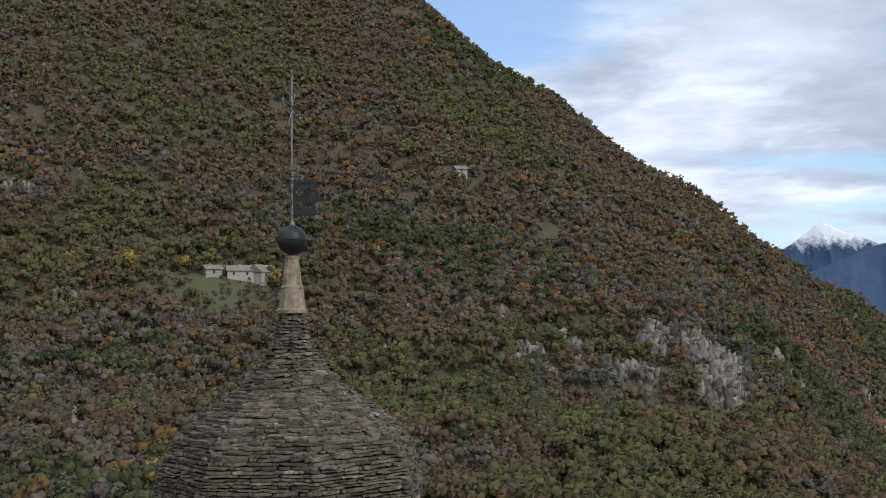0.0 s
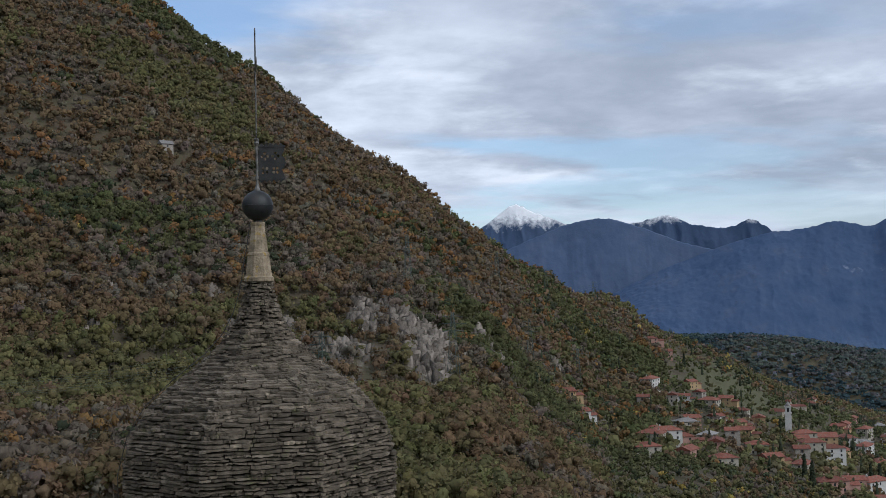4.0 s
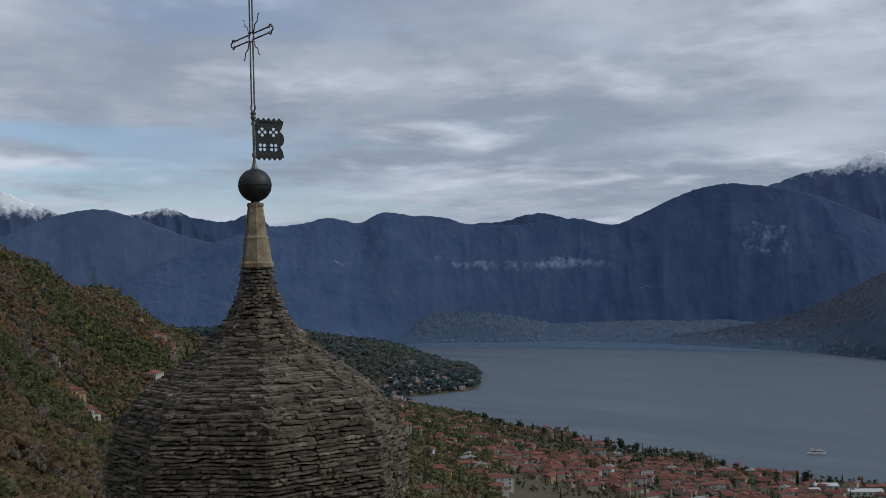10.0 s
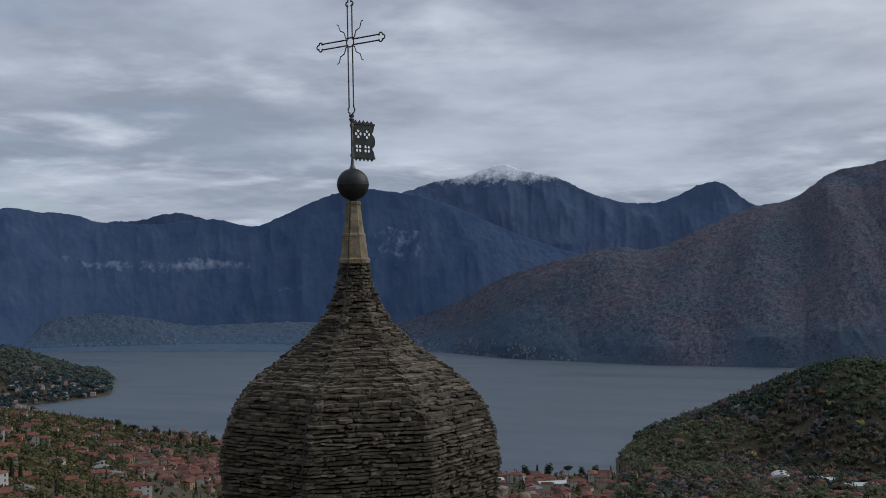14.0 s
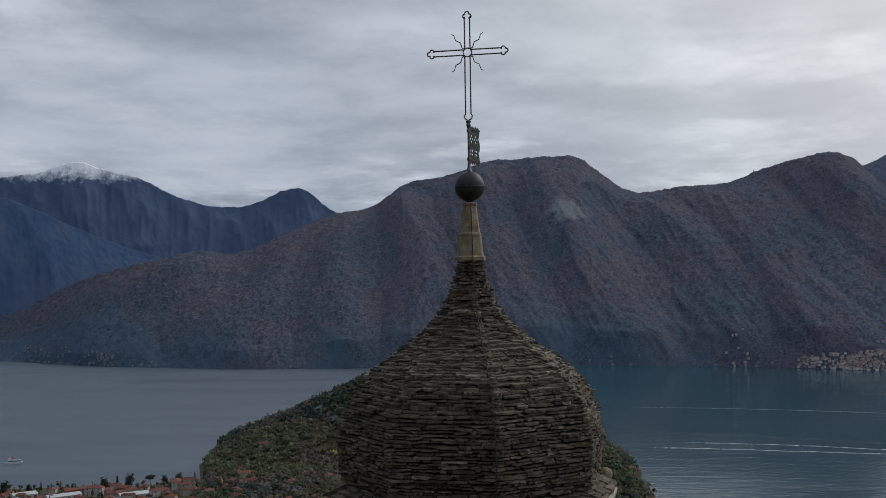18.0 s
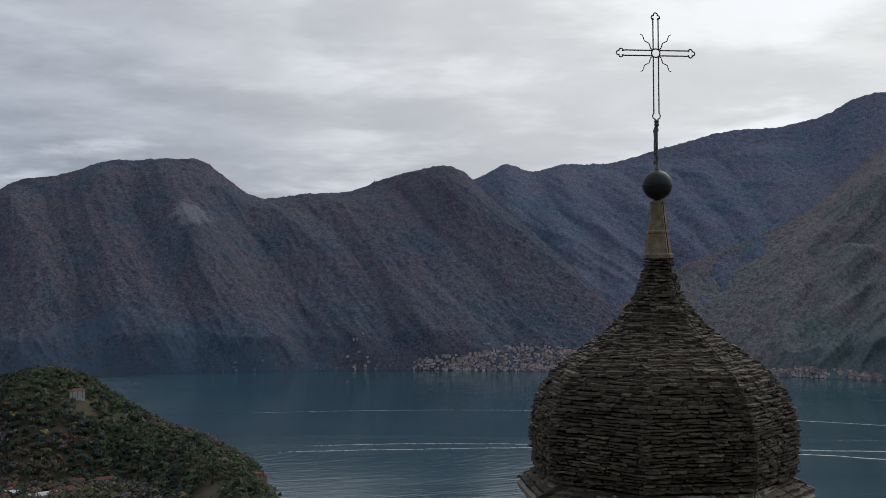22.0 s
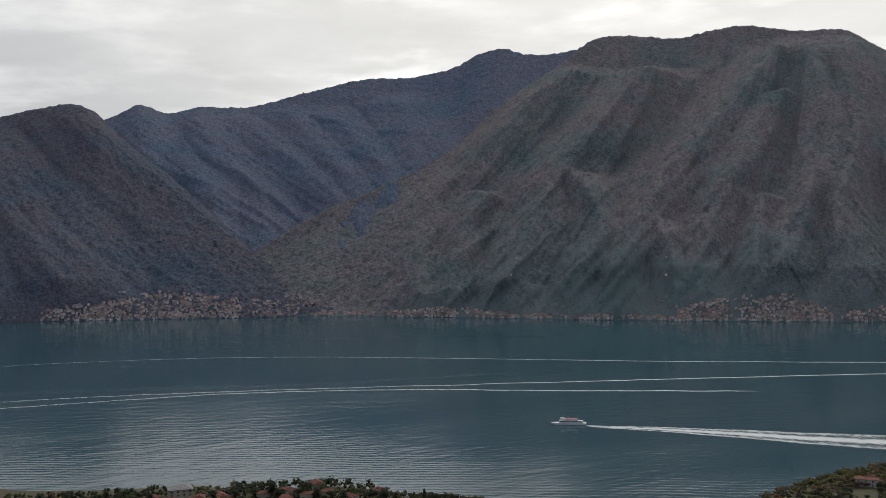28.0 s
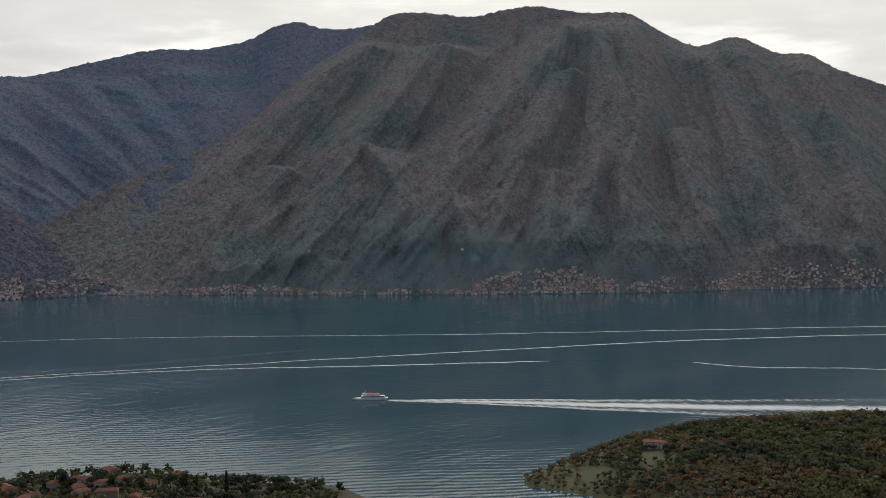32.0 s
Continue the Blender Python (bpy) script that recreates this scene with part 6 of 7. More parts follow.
def build_town():
    rng = random.Random(21)
    kinds = [
        (13, 9, 2, "cream", "tile", True, "cream two-storey house with a terracotta hip roof", 0),
        (11, 9, 2, "ochre", "tile", False, "ochre gabled house with a terracotta roof", 5),
        (15, 10, 3, "cream", "tile", True, "tall cream house with shutters and terracotta roof", 0),
        (12, 9, 2, "pink", "tile", False, "faded pink house with a terracotta roof", 0),
        (18, 10, 3, "white", "tile", True, "long white apartment house with a terracotta roof", 0),
        (10, 8, 2, "white", "tile", False, "small white gabled house with terracotta roof", 4),
        (14, 10, 2, "cream", "grey", True, "pale house with a grey stone roof", 0),
        (9, 8, 3, "stone", "tile", False, "narrow stone house with a terracotta roof", 0),
        (16, 9, 2, "pink", "tile", True, "long salmon house with a terracotta hip roof", 6),
    ]
    first = place(-30, 900)
    models = [make_house(w, d, f, p, r, hp, first, lab, wing, seed=i) for i, (w, d, f, p, r, hp, lab, wing) in enumerate(kinds)]
    used = [False] * len(models)
    taken, rest = [], []

    def put(az, r, k, turn, origin=GROUND_AT, clear=9.0):
        p = place(az, r, origin)
        if p.z < 1.0 or any((p.x - q.x) ** 2 + (p.y - q.y) ** 2 < clear * clear for q in taken):
            return
        taken.append(p)
        if len(taken) > 285:
            rest.append((p.x, p.y, p.z, turn))
            return
        m = Matrix.Translation(p) @ Matrix.Rotation(turn, 4, "Z")
        if used[k]:
            copy_thing(models[k], m)
        else:
            models[k].matrix_world = m
            used[k] = True

    # houses that stand out on the slope above the town
    for az, r, k, turn in ((-21.9, 640, 1, 0.5), (-22.7, 636, 5, 0.45), (-23.4, 632, 1, 0.5), (-26.2, 1130, 8, 0.2), (-27.0, 1130, 3, 0.2), (-28.2, 985, 1, 0.9), (-26.4, 690, 0, 0.3), (-27.0, 676, 4, 0.3), (-27.7, 680, 8, 0.25), (-28.0, 745, 6, 0.4),
                           (-26.1, 585, 0, 0.3), (-29.9, 585, 0, 0.35), (-29.5, 800, 5, 0.8), (-30.3, 720, 7, 0.1), (-30.5, 790, 1, 0.7), (-31.5, 690, 0, 0.2), (-32.2, 640, 1, 0.6), (-34.1, 740, 2, 0.3), (-34.9, 745, 4, 0.35), (-33.6, 690, 7, 0.2),
                           (-36.0, 650, 3, 0.3), (-36.9, 660, 4, 0.9), (-35.0, 590, 8, 0.5), (-38.2, 640, 6, 0.2), (-39.9, 610, 0, 0.4), (-37.2, 600, 1, 0.2)):
        put(az, r, k, turn + radians(az))
    # peninsula houses: a pale one in the glade, pink and white ones at its foot
    for az, r, k, turn in ((-82.3, 1405, 4, 0.0), (-90.1, 1205, 3, 0.2), (-90.9, 1195, 8, 0.1), (-89.3, 1210, 5, 0.5), (-88.0, 1180, 0, 0.4), (-71.0, 1345, 5, 0.2), (-72.0, 1360, 0, 0.1), (-83.5, 1235, 4, 0.1), (-82.2, 1238, 2, 0.1)):
        put(az, r, k, turn + radians(az))
    for az, r, n, spread in (((-25.5, -36.5), (600, 960), 34, 15), ((-35, -44), (720, 1230), 40, 16), ((-42.5, -50), (1010, 1400), 62, 12), ((-38, -50), (1300, 1700), 24, 22), ((-49, -59), (985, 1330), 120, 11), ((-58, -68), (980, 1245), 85, 11),
                             ((-67, -84), (960, 1255), 60, 13), ((-98, -117), (770, 905), 34, 13), ((-30, -38), (1000, 1300), 8, 30)):
        for _ in range(n):
            put(rng.uniform(*az), math.sqrt(rng.uniform(r[0] ** 2, r[1] ** 2)), rng.choice((0, 0, 1, 1, 2, 3, 4, 5, 5, 6, 7, 8)), rng.choice((0, math.pi / 2)) + rng.uniform(-0.4, 0.4) + radians(sum(az) / 2), clear=spread)
    # the crowded old town, joined
    for az, r, n, spread in (((-43, -60), (1000, 1360), 340, 9.5), ((-38, -50), (1300, 1750), 60, 16), ((-60, -84), (1000, 1250), 150, 10), ((-96, -112), (770, 905), 70, 12)):
        for _ in range(n):
            put(rng.uniform(*az), math.sqrt(rng.uniform(r[0] ** 2, r[1] ** 2)), 0, rng.choice((0, math.pi / 2)) + rng.uniform(-0.4, 0.4) + radians(sum(az) / 2), clear=spread)
    return rest


TOWN_REST = build_town()


def build_special():
    # church and its bell tower on the slope
    p = place(-33.0, 810)
    tw = empty("campanile", p, "slender white church bell tower with a small dome", "bell tower", turn=radians(-33))
    W = PLASTERS["white"]
    part("shaft", box((4.4, 4.4, 21), (0, 0, 8.5)), W, tw)
    part("cornice", box((5.0, 5.0, 0.5), (0, 0, 19.2)), W, tw)
    part("belfry", box((4.0, 4.0, 4.6), (0, 0, 21.7)), W, tw)
    # open belfry sides: dark panels with their shade put into the colour
    for k in range(4):
        part("belfry_opening", box((1.5, 0.3, 2.9), (0, 1.95, 21.6)), GLASS, tw).rotation_euler[2] = k * math.pi / 2
    part("belfry_cornice", box((4.7, 4.7, 0.4), (0, 0, 24.1)), W, tw)
    part("cupola", lathe([(24.3, 1.7), (25.2, 1.65), (26.0, 1.3), (26.6, 0.7), (27.0, 0.25), (28.2, 0.06)], 8), ROOFS["grey"], tw)
    p = place(-34.3, 800)
    ch = make_house(26, 13, 3, "ochre", "tile", False, p, "large ochre church with a terracotta gable roof", seed=50)
    ch.name, ch["category"] = "church", "church"
    del ch["group"]
    ch.rotation_euler[2] = radians(-34 + 12)
    # halls by the shore: a white vaulted one and flat grey ones
    p = place(-76.9, 1222)
    hall = empty("sports_hall", p, "white vaulted hall roof among the houses", "hall", turn=radians(-77))
    bm = bmesh.new()
    arc = [(12 * math.cos(t), 7.5 * math.sin(t)) for t in np.linspace(0, math.pi, 13)]
    a = [bm.verts.new((x, -13, z)) for x, z in arc]
    b = [bm.verts.new((x, 13, z)) for x, z in arc]
    for i in range(12):
        bm.faces.new((a[i], a[i + 1], b[i + 1], b[i]))
    bm.faces.new(a), bm.faces.new(b)
    bmesh.ops.recalc_face_normals(bm, faces=bm.faces)
    bmesh.ops.translate(bm, verts=bm.verts, vec=(0, 0, 2.2))
    part("vault", bm, PLASTERS["white"], hall)
    part("wall", box((24, 26, 6), (0, 0, -0.8)), PLASTERS["cream"], hall)
    for az, r, w, d in ((-78.6, 1215, 40, 24), (-80.6, 1190, 34, 20), (-62.0, 1200, 34, 16), (-60.2, 1225, 24, 18), (-59.2, 1190, 30, 14), (-65.5, 1180, 36, 18)):
        p = place(az, r)
        sh = empty("workshop", p, "low pale-roofed workshop near the shore", "building", "workshops near the shore", turn=radians(az + 14))
        part("wall", box((w, d, 9), (0, 0, 1.5)), PLASTERS["white"], sh)
        part("roof", roof_mesh(w, d, 6.0, 1.6, 0.4, False), ROOFS["pale"], sh)
        for i in range(int(w / 6)):
            part("window", box((3.0, 0.2, 1.4), (i * 6 - w / 2 + 3, -d / 2 - 0.02, 3.8)), GLASS, sh)
    # buildings high on the hillside
    for at, w, d, fl, pl, rf, lab, turn in (((8.9, 547), 13, 9.5, 1, "cream", "slab", "whitewashed stone farmhouse with a brown slab roof", 0.85), ((10.1, 545), 13, 7, 1, "cream", "slab", "long crumbling stone barn with sagging roof", 0.1), ((11.5, 541), 8, 5, 1, "stone", "slab", "roofless whitewashed ruin beside a farmhouse", 0.3),
                                            ((-1.4, 722), 8, 6, 2, "stone", "grey", "small stone hut on the wooded hillside", 0.4), ((-0.2, 735), 7, 4, 1, "stone", "grey", "low stone shed above a terrace", 0.4), ((-13.5, 830), 7, 5, 1, "stone", "grey", "lone stone hut among brown trees", 0.3),
                                            ((17.9, 985), 10, 7, 2, "cream", "grey", "old cream farmhouse high on the hill", 0.3), ((16.4, 1000), 12, 6, 1, "stone", "grey", "stone barn high on the hill", 0.2)):
        h = make_house(w, d, fl, pl, rf, False, place(*at), lab, rise=d * 0.36, seed=int(w * 10))
        h.rotation_euler[2] = turn + radians(at[0])
        del h["group"]


build_special()
villa = make_house(22, 9, 2, "white", "tile", False, place(-142.2, 958, ISLAND_AT), "long white island house with a low tiled roof", 6, rise=1.2, seed=77)
villa.rotation_euler[2] = radians(-142.2)
palace = make_house(19, 13, 4, "cream", "grey", True, place(-106.5, 908, EAST), "tall cream lakeside villa with a grey hipped roof", seed=78)
palace.rotation_euler[2] = radians(-100)

# ---------------------------------------------------------------- far villages


def far_village(name, label, places, mats, size=1.0):
    """Small far-off houses, each a box with a pitched roof, joined."""
    rng = random.Random(len(places))
    walls, roofs = ([], []), ([], [])
    for x, y, z, t in places:
        w, d, h = rng.uniform(7, 15) * size, rng.uniform(6, 9) * size, rng.uniform(4, 7) * size
        m = Matrix.Translation((x, y, z)) @ Matrix.Rotation(t + rng.uniform(-0.3, 0.3), 4, "Z")
        o = len(walls[0])
        walls[0].extend(m @ Vector(p) for p in ((-w / 2, -d / 2, -2.5), (w / 2, -d / 2, -2.5), (w / 2, d / 2, -2.5), (-w / 2, d / 2, -2.5), (-w / 2, -d / 2, h), (w / 2, -d / 2, h), (w / 2, d / 2, h), (-w / 2, d / 2, h)))
        walls[1].extend(tuple(o + i for i in f) for f in ((0, 1, 5, 4), (1, 2, 6, 5), (2, 3, 7, 6), (3, 0, 4, 7)))
        o = len(roofs[0])
        e, k = 0.5, d * 0.22
        roofs[0].extend(m @ Vector(p) for p in ((-w / 2 - e, -d / 2 - e, h), (w / 2 + e, -d / 2 - e, h), (w / 2 + e, d / 2 + e, h), (-w / 2 - e, d / 2 + e, h), (-w / 2 + k, 0, h + k), (w / 2 - k, 0, h + k)))
        roofs[1].extend(tuple(o + i for i in f) for f in ((0, 1, 5, 4), (2, 3, 4, 5), (1, 2, 5), (3, 0, 4)))
    for key, (v, f), mat in (("walls", walls, mats[0]), ("roofs", roofs, mats[1])):
        me = bpy.data.meshes.new(name)
        me.from_pydata(v, [], f)
        me.materials.append(mat)
        ob = new(name if key == "walls" else name + "_roofs", me)
        tagged(ob, label if key == "walls" else "muted tiled roofs of the far village", "village", kind="stuff")


OLD_TILES = material("old_town_tiles", [(0.090, 0.034, 0.027), (0.14, 0.050, 0.037), (0.18, 0.078, 0.060)], 0.06, 0.9, 0.5, 3, distance=0.05, speck=((0.15, 0.11, 0.09), 0.9, 0.3))


def each_house(m, lo, hi):
    """Gives each joined house a tone of its own."""
    nt = m.node_tree
    b = nt.nodes["Principled BSDF"]
    old = b.inputs["Base Color"].links[0].from_socket
    mr = nt.nodes.new("ShaderNodeMapRange")
    nt.links.new(nt.nodes.new("ShaderNodeNewGeometry").outputs["Random Per Island"], mr.inputs[0])
    mr.inputs[3].default_value, mr.inputs[4].default_value = lo, hi
    mul = nt.nodes.new("ShaderNodeVectorMath")
    mul.operation = "SCALE"
    nt.links.new(old, mul.inputs[0])
    nt.links.new(mr.outputs[0], mul.inputs["Scale"])
    nt.links.new(mul.outputs[0], b.inputs["Base Color"])
    return m


each_house(OLD_TILES, 0.7, 1.3)
OLD_WALL = each_house(material("old_town_walls", [(0.30, 0.27, 0.22), (0.42, 0.37, 0.30)], 0.05, 0.9), 0.55, 1.3)
FAR_WALL = each_house(material("far_pale_walls", [(0.44, 0.385, 0.37), (0.62, 0.565, 0.53)], 0.03, 0.9, lo=0.35, hi=0.65), 0.45, 1.35)
FAR_ROOF = each_house(material("far_faded_tiles", [(0.22, 0.135, 0.125), (0.31, 0.20, 0.18)], 0.03, 0.9), 0.6, 1.25)
# bluish walls and roofs: distance haze is put into their colours
HAZED_WALL = material("hazed_pale_walls", [(0.15, 0.18, 0.23), (0.30, 0.32, 0.37)], 0.03, 0.9, lo=0.35, hi=0.65)
HAZED_ROOF = material("hazed_tiles", [(0.10, 0.095, 0.12), (0.16, 0.13, 0.15)], 0.03, 0.9)


def shore_houses(rng, name, clusters):
    """Houses on the foot of a mountain: azimuths, how many, how many metres up."""
    a, u = [], []
    for a0, a1, n, high in clusters:
        # gathered in knots
        knots = [rng.uniform(a0, a1) for _ in range(max(2, n // 16))]
        for _ in range(n):
            q = min(max(rng.choice(knots) + rng.gauss(0, 0.28), a1), a0) if rng.random() < 0.75 else rng.uniform(a0, a1)
            edge = (1 - abs(2 * (q - a0) / (a1 - a0) - 1)) ** 0.5
            a.append(q)
            u.append(1.2 + rng.random() ** 1.35 * high * (0.3 + 0.7 * edge))
    a, u = np.array(a), np.array(u)
    s = np.linspace(0, 0.9, 500)
    A, S = np.meshgrid(a, s, indexing="ij")
    first = np.argmax(SURFACES[name](A, S)[2] > u[:, None], axis=1)
    x, y, z, _ = SURFACES[name](a, s[first])
    return [(x[i], y[i], z[i], radians(a[i])) for i in range(len(a)) if z[i] > 0.5]


def build_far():
    rng = random.Random(4)
    far_village("old_town", "crowded terracotta-roofed houses of the lakeside town", TOWN_REST, (OLD_WALL, OLD_TILES), 1.15)
    far_village("village", "lakeside village of pale houses under the mountain",
                shore_houses(rng, "mountain_6", [(-110.5, -114, 150, 50), (-113, -118, 110, 8), (-117.5, -123.6, 260, 20), (-123.5, -133, 170, 9), (-132.5, -140, 460, 52), (-136, -139.5, 130, 58),
                                                 (-140.5, -146, 150, 30), (-145.4, -154, 330, 55), (-106, -152, 50, 150)]), (FAR_WALL, FAR_ROOF), 0.52)
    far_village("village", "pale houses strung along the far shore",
                shore_houses(rng, "mountain_4", [(-48, -53, 60, 22), (-52, -60, 130, 40), (-58, -66, 130, 45), (-66, -75, 10, 30), (-84, -97, 12, 25), (-95, -104, 12, 20)]), (HAZED_WALL, HAZED_ROOF), 0.55)
    far_village("village", "pale houses climbing a fan of land below a valley", shore_houses(rng, "mountain_4", [(-99.8, -112.5, 520, 50), (-102, -110, 280, 60), (-95, -110, 22, 130)]), (FAR_WALL, FAR_ROOF), 0.52)
    cape = []
    for _ in range(230):
        a, r = rng.uniform(-26, -42.6), rng.uniform(2090, 2660)
        p = place(a, r)
        if p.z > 1.5:
            cape.append((p.x, p.y, p.z, radians(a)))
    tip = []
    for _ in range(170):
        a, r = rng.uniform(-38, -43.0), rng.uniform(2040, 2450)
        p = place(a, r)
        if p.z > 1.0:
            tip.append((p.x, p.y, p.z + 3, radians(a)))
    far_village("village", "pale houses at the tip of the wooded cape", tip, (FAR_WALL, FAR_ROOF), 0.75)
    far_village("village", "hazy houses scattered over the wooded cape", cape, (HAZED_WALL, HAZED_ROOF), 0.85)
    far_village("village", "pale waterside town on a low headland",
                shore_houses(rng, "mountain_8", [(-44.8, -40.8, 150, 14), (-54, -45.5, 130, 60), (-49.5, -48.8, 8, 4), (-56, -45, 40, 25)]), (HAZED_WALL, HAZED_ROOF), 0.75)
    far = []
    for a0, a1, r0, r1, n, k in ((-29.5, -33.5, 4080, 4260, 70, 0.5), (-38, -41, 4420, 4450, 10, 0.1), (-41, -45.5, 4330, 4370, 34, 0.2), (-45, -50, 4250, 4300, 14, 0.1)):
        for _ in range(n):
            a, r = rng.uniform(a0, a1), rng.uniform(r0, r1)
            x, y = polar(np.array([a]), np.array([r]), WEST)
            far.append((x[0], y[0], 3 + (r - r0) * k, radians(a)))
    far_village("village", "faint far town on the hazy shore", far, (HAZED_WALL, HAZED_ROOF), 0.65)


build_far()
# ---------------------------------------------------------------- lakeside trees that stand apart


def make_tree(name, kind, height, radius, colour, label, category, seed):
    """One tree at the origin: tapered trunk with limbs and a ragged crown."""
    rng = np.random.default_rng(seed)
    ob = empty(name, (0, 0, 0), label, category, "lakeside trees")
    bm = tube([(0, 0, -1.0), (0.1, 0, height * 0.3), (0.15, 0.1, height * 0.6), (0.1, 0.05, height * 0.9)], height * 0.022, 7, taper=0.3)
    if kind != "spire":
        for k in range(5):
            a = k * 1.3 + seed
            z = height * (0.40 + 0.09 * k)
            add_tube(bm, [(0.1, 0.05, z), (math.cos(a) * radius * 0.45, math.sin(a) * radius * 0.45, z + height * 0.12), (math.cos(a) * radius * 0.75, math.sin(a) * radius * 0.75, z + height * 0.18)], height * 0.009, 5, taper=0.4)
    part("trunk", bm, BARK, ob)
    one = np.zeros(1)
    n = 420
    v, f, c, q = crowns(rng, one, one, one, one + height, one + radius, np.array([colour], float), n, 0.62 if kind != "spire" else 0.45, np.array([kind == "spire"]))
    if kind == "umbrella":
        v[:, 2] = height * (0.62 + 0.42 * (v[:, 2] / height - 0.25))
    me = arrays_mesh("crown", v, f, FOLIAGE, c, q)
    crown = new("crown", me)
    crown.parent = ob
    return ob


def build_lone_trees():
    rng = random.Random(9)
    models = [make_tree("cypress", "spire", 13, 1.3, PINE, "tall narrow dark cypress by the lake", "tree", 1), make_tree("stone_pine", "umbrella", 12, 5.5, PINE * 1.1, "broad dark umbrella pine on the shore", "tree", 2),
              make_tree("cedar", "round", 15, 5.5, PINE * 0.9, "large dark spreading cedar by the lake", "tree", 3), make_tree("garden_tree", "round", 9, 4.0, GREEN, "rounded green garden tree", "tree", 4),
              make_tree("golden_tree", "round", 8, 3.4, GOLD, "bright yellow autumn tree on the hillside", "tree", 6), make_tree("rusty_tree", "round", 9, 3.8, RUST, "rust-coloured autumn tree on the slope", "tree", 7)]
    first = [True] * len(models)

    def put(az, r, k, scale=1.0, origin=GROUND_AT):
        p = place(az, r, origin)
        if p.z < 0.6:
            return
        m = Matrix.Translation(p) @ Matrix.Rotation(rng.uniform(0, 6), 4, "Z")
        ob = models[k]
        ob.scale = (scale,) * 3
        if first[k]:
            first[k] = False
            ob.matrix_world = m @ Matrix.Diagonal((scale, scale, scale, 1))
        else:
            copy_thing(ob, m)

    for az, r, k, sc in ((-59.3, 1245, 2, 1.2), (-58.9, 1250, 0, 1.1), (-60.4, 1240, 2, 0.9), (-64.0, 1235, 2, 1.1), (-64.6, 1240, 0, 1.2), (-65.2, 1240, 2, 1.2), (-66.2, 1245, 1, 1.1), (-66.9, 1245, 2, 0.9), (-67.6, 1250, 3, 1.2),
                         (-49.5, 1465, 2, 1.1), (-50.2, 1450, 2, 1.2), (-51.0, 1420, 2, 1.1), (-51.7, 1405, 0, 1.1), (-53.0, 1370, 1, 1.2), (-53.8, 1350, 2, 1.2), (-54.6, 1335, 3, 1.3), (-55.3, 1325, 2, 1.0), (-45.0, 1600, 2, 1.2), (-45.7, 1585, 0, 1.3),
                         (-46.3, 1560, 2, 1.1), (-47.2, 1530, 0, 1.2), (-47.9, 1515, 2, 1.2), (-48.7, 1490, 0, 1.2), (-44.0, 1640, 1, 1.2), (-43.2, 1690, 2, 1.2), (-42.5, 1720, 0, 1.3),
                         (-93.0, 1045, 2, 1.0), (-93.8, 1030, 0, 1.0), (-94.9, 1010, 2, 1.0), (-95.7, 1000, 3, 1.0)):
        put(az, r, k, sc)
    east = (-6.0, 13.0)
    for az, r, k, sc in ((-101, 910, 2, 0.9), (-103.5, 905, 1, 1.0), (-105, 900, 2, 0.8), (-108.2, 895, 1, 1.0), (-109.4, 890, 2, 0.8), (-110.3, 890, 1, 1.0), (-111.6, 880, 2, 0.85), (-112.6, 880, 1, 1.0), (-113.5, 872, 2, 0.9), (-114.3, 870, 1, 0.9), (-115.0, 862, 2, 0.8),
                         (-116.4, 858, 1, 1.2), (-117.1, 852, 2, 1.1), (-117.7, 848, 0, 1.0), (-119.2, 846, 0, 1.3), (-119.8, 842, 1, 1.3), (-120.7, 838, 1, 1.35), (-121.9, 832, 1, 1.4), (-122.7, 824, 1, 0.9), (-113.0, 884, 1, 1.3), (-111.2, 888, 2, 1.2)):
        put(az, r, k, sc, east)
    for az, r, k, sc in ((18.6, 548, 4, 1.5), (15.7, 548, 4, 1.4), (12.9, 546, 4, 1.0), (8.2, 540, 4, 1.1), (12.2, 560, 3, 1.4), (-33.8, 600, 0, 1.1), (-34.2, 560, 0, 1.2), (-36.8, 700, 0, 1.1), (-37.2, 705, 0, 1.2), (-37.5, 700, 0, 1.0), (-37.9, 706, 0, 1.2), (-38.3, 700, 0, 1.1), (-32.6, 800, 0, 1.2),
                         (-27.9, 1120, 0, 1.2), (-4.5, 640, 5, 1.1), (-6.0, 600, 5, 1.0), (6.0, 760, 5, 1.1), (-76.0, 1300, 5, 1.2), (-76.6, 1302, 5, 1.0), (-70.6, 1335, 5, 1.1)):
        put(az, r, k, sc)
    for k, used in enumerate(first):
        if used:
            put(-100, 880, k)


build_lone_trees()

# ---------------------------------------------------------------- pylons and wires
STEEL = material("dull_green_steel", [(0.055, 0.075, 0.066), (0.11, 0.135, 0.12)], 2.0, 0.7, metal=0.2)


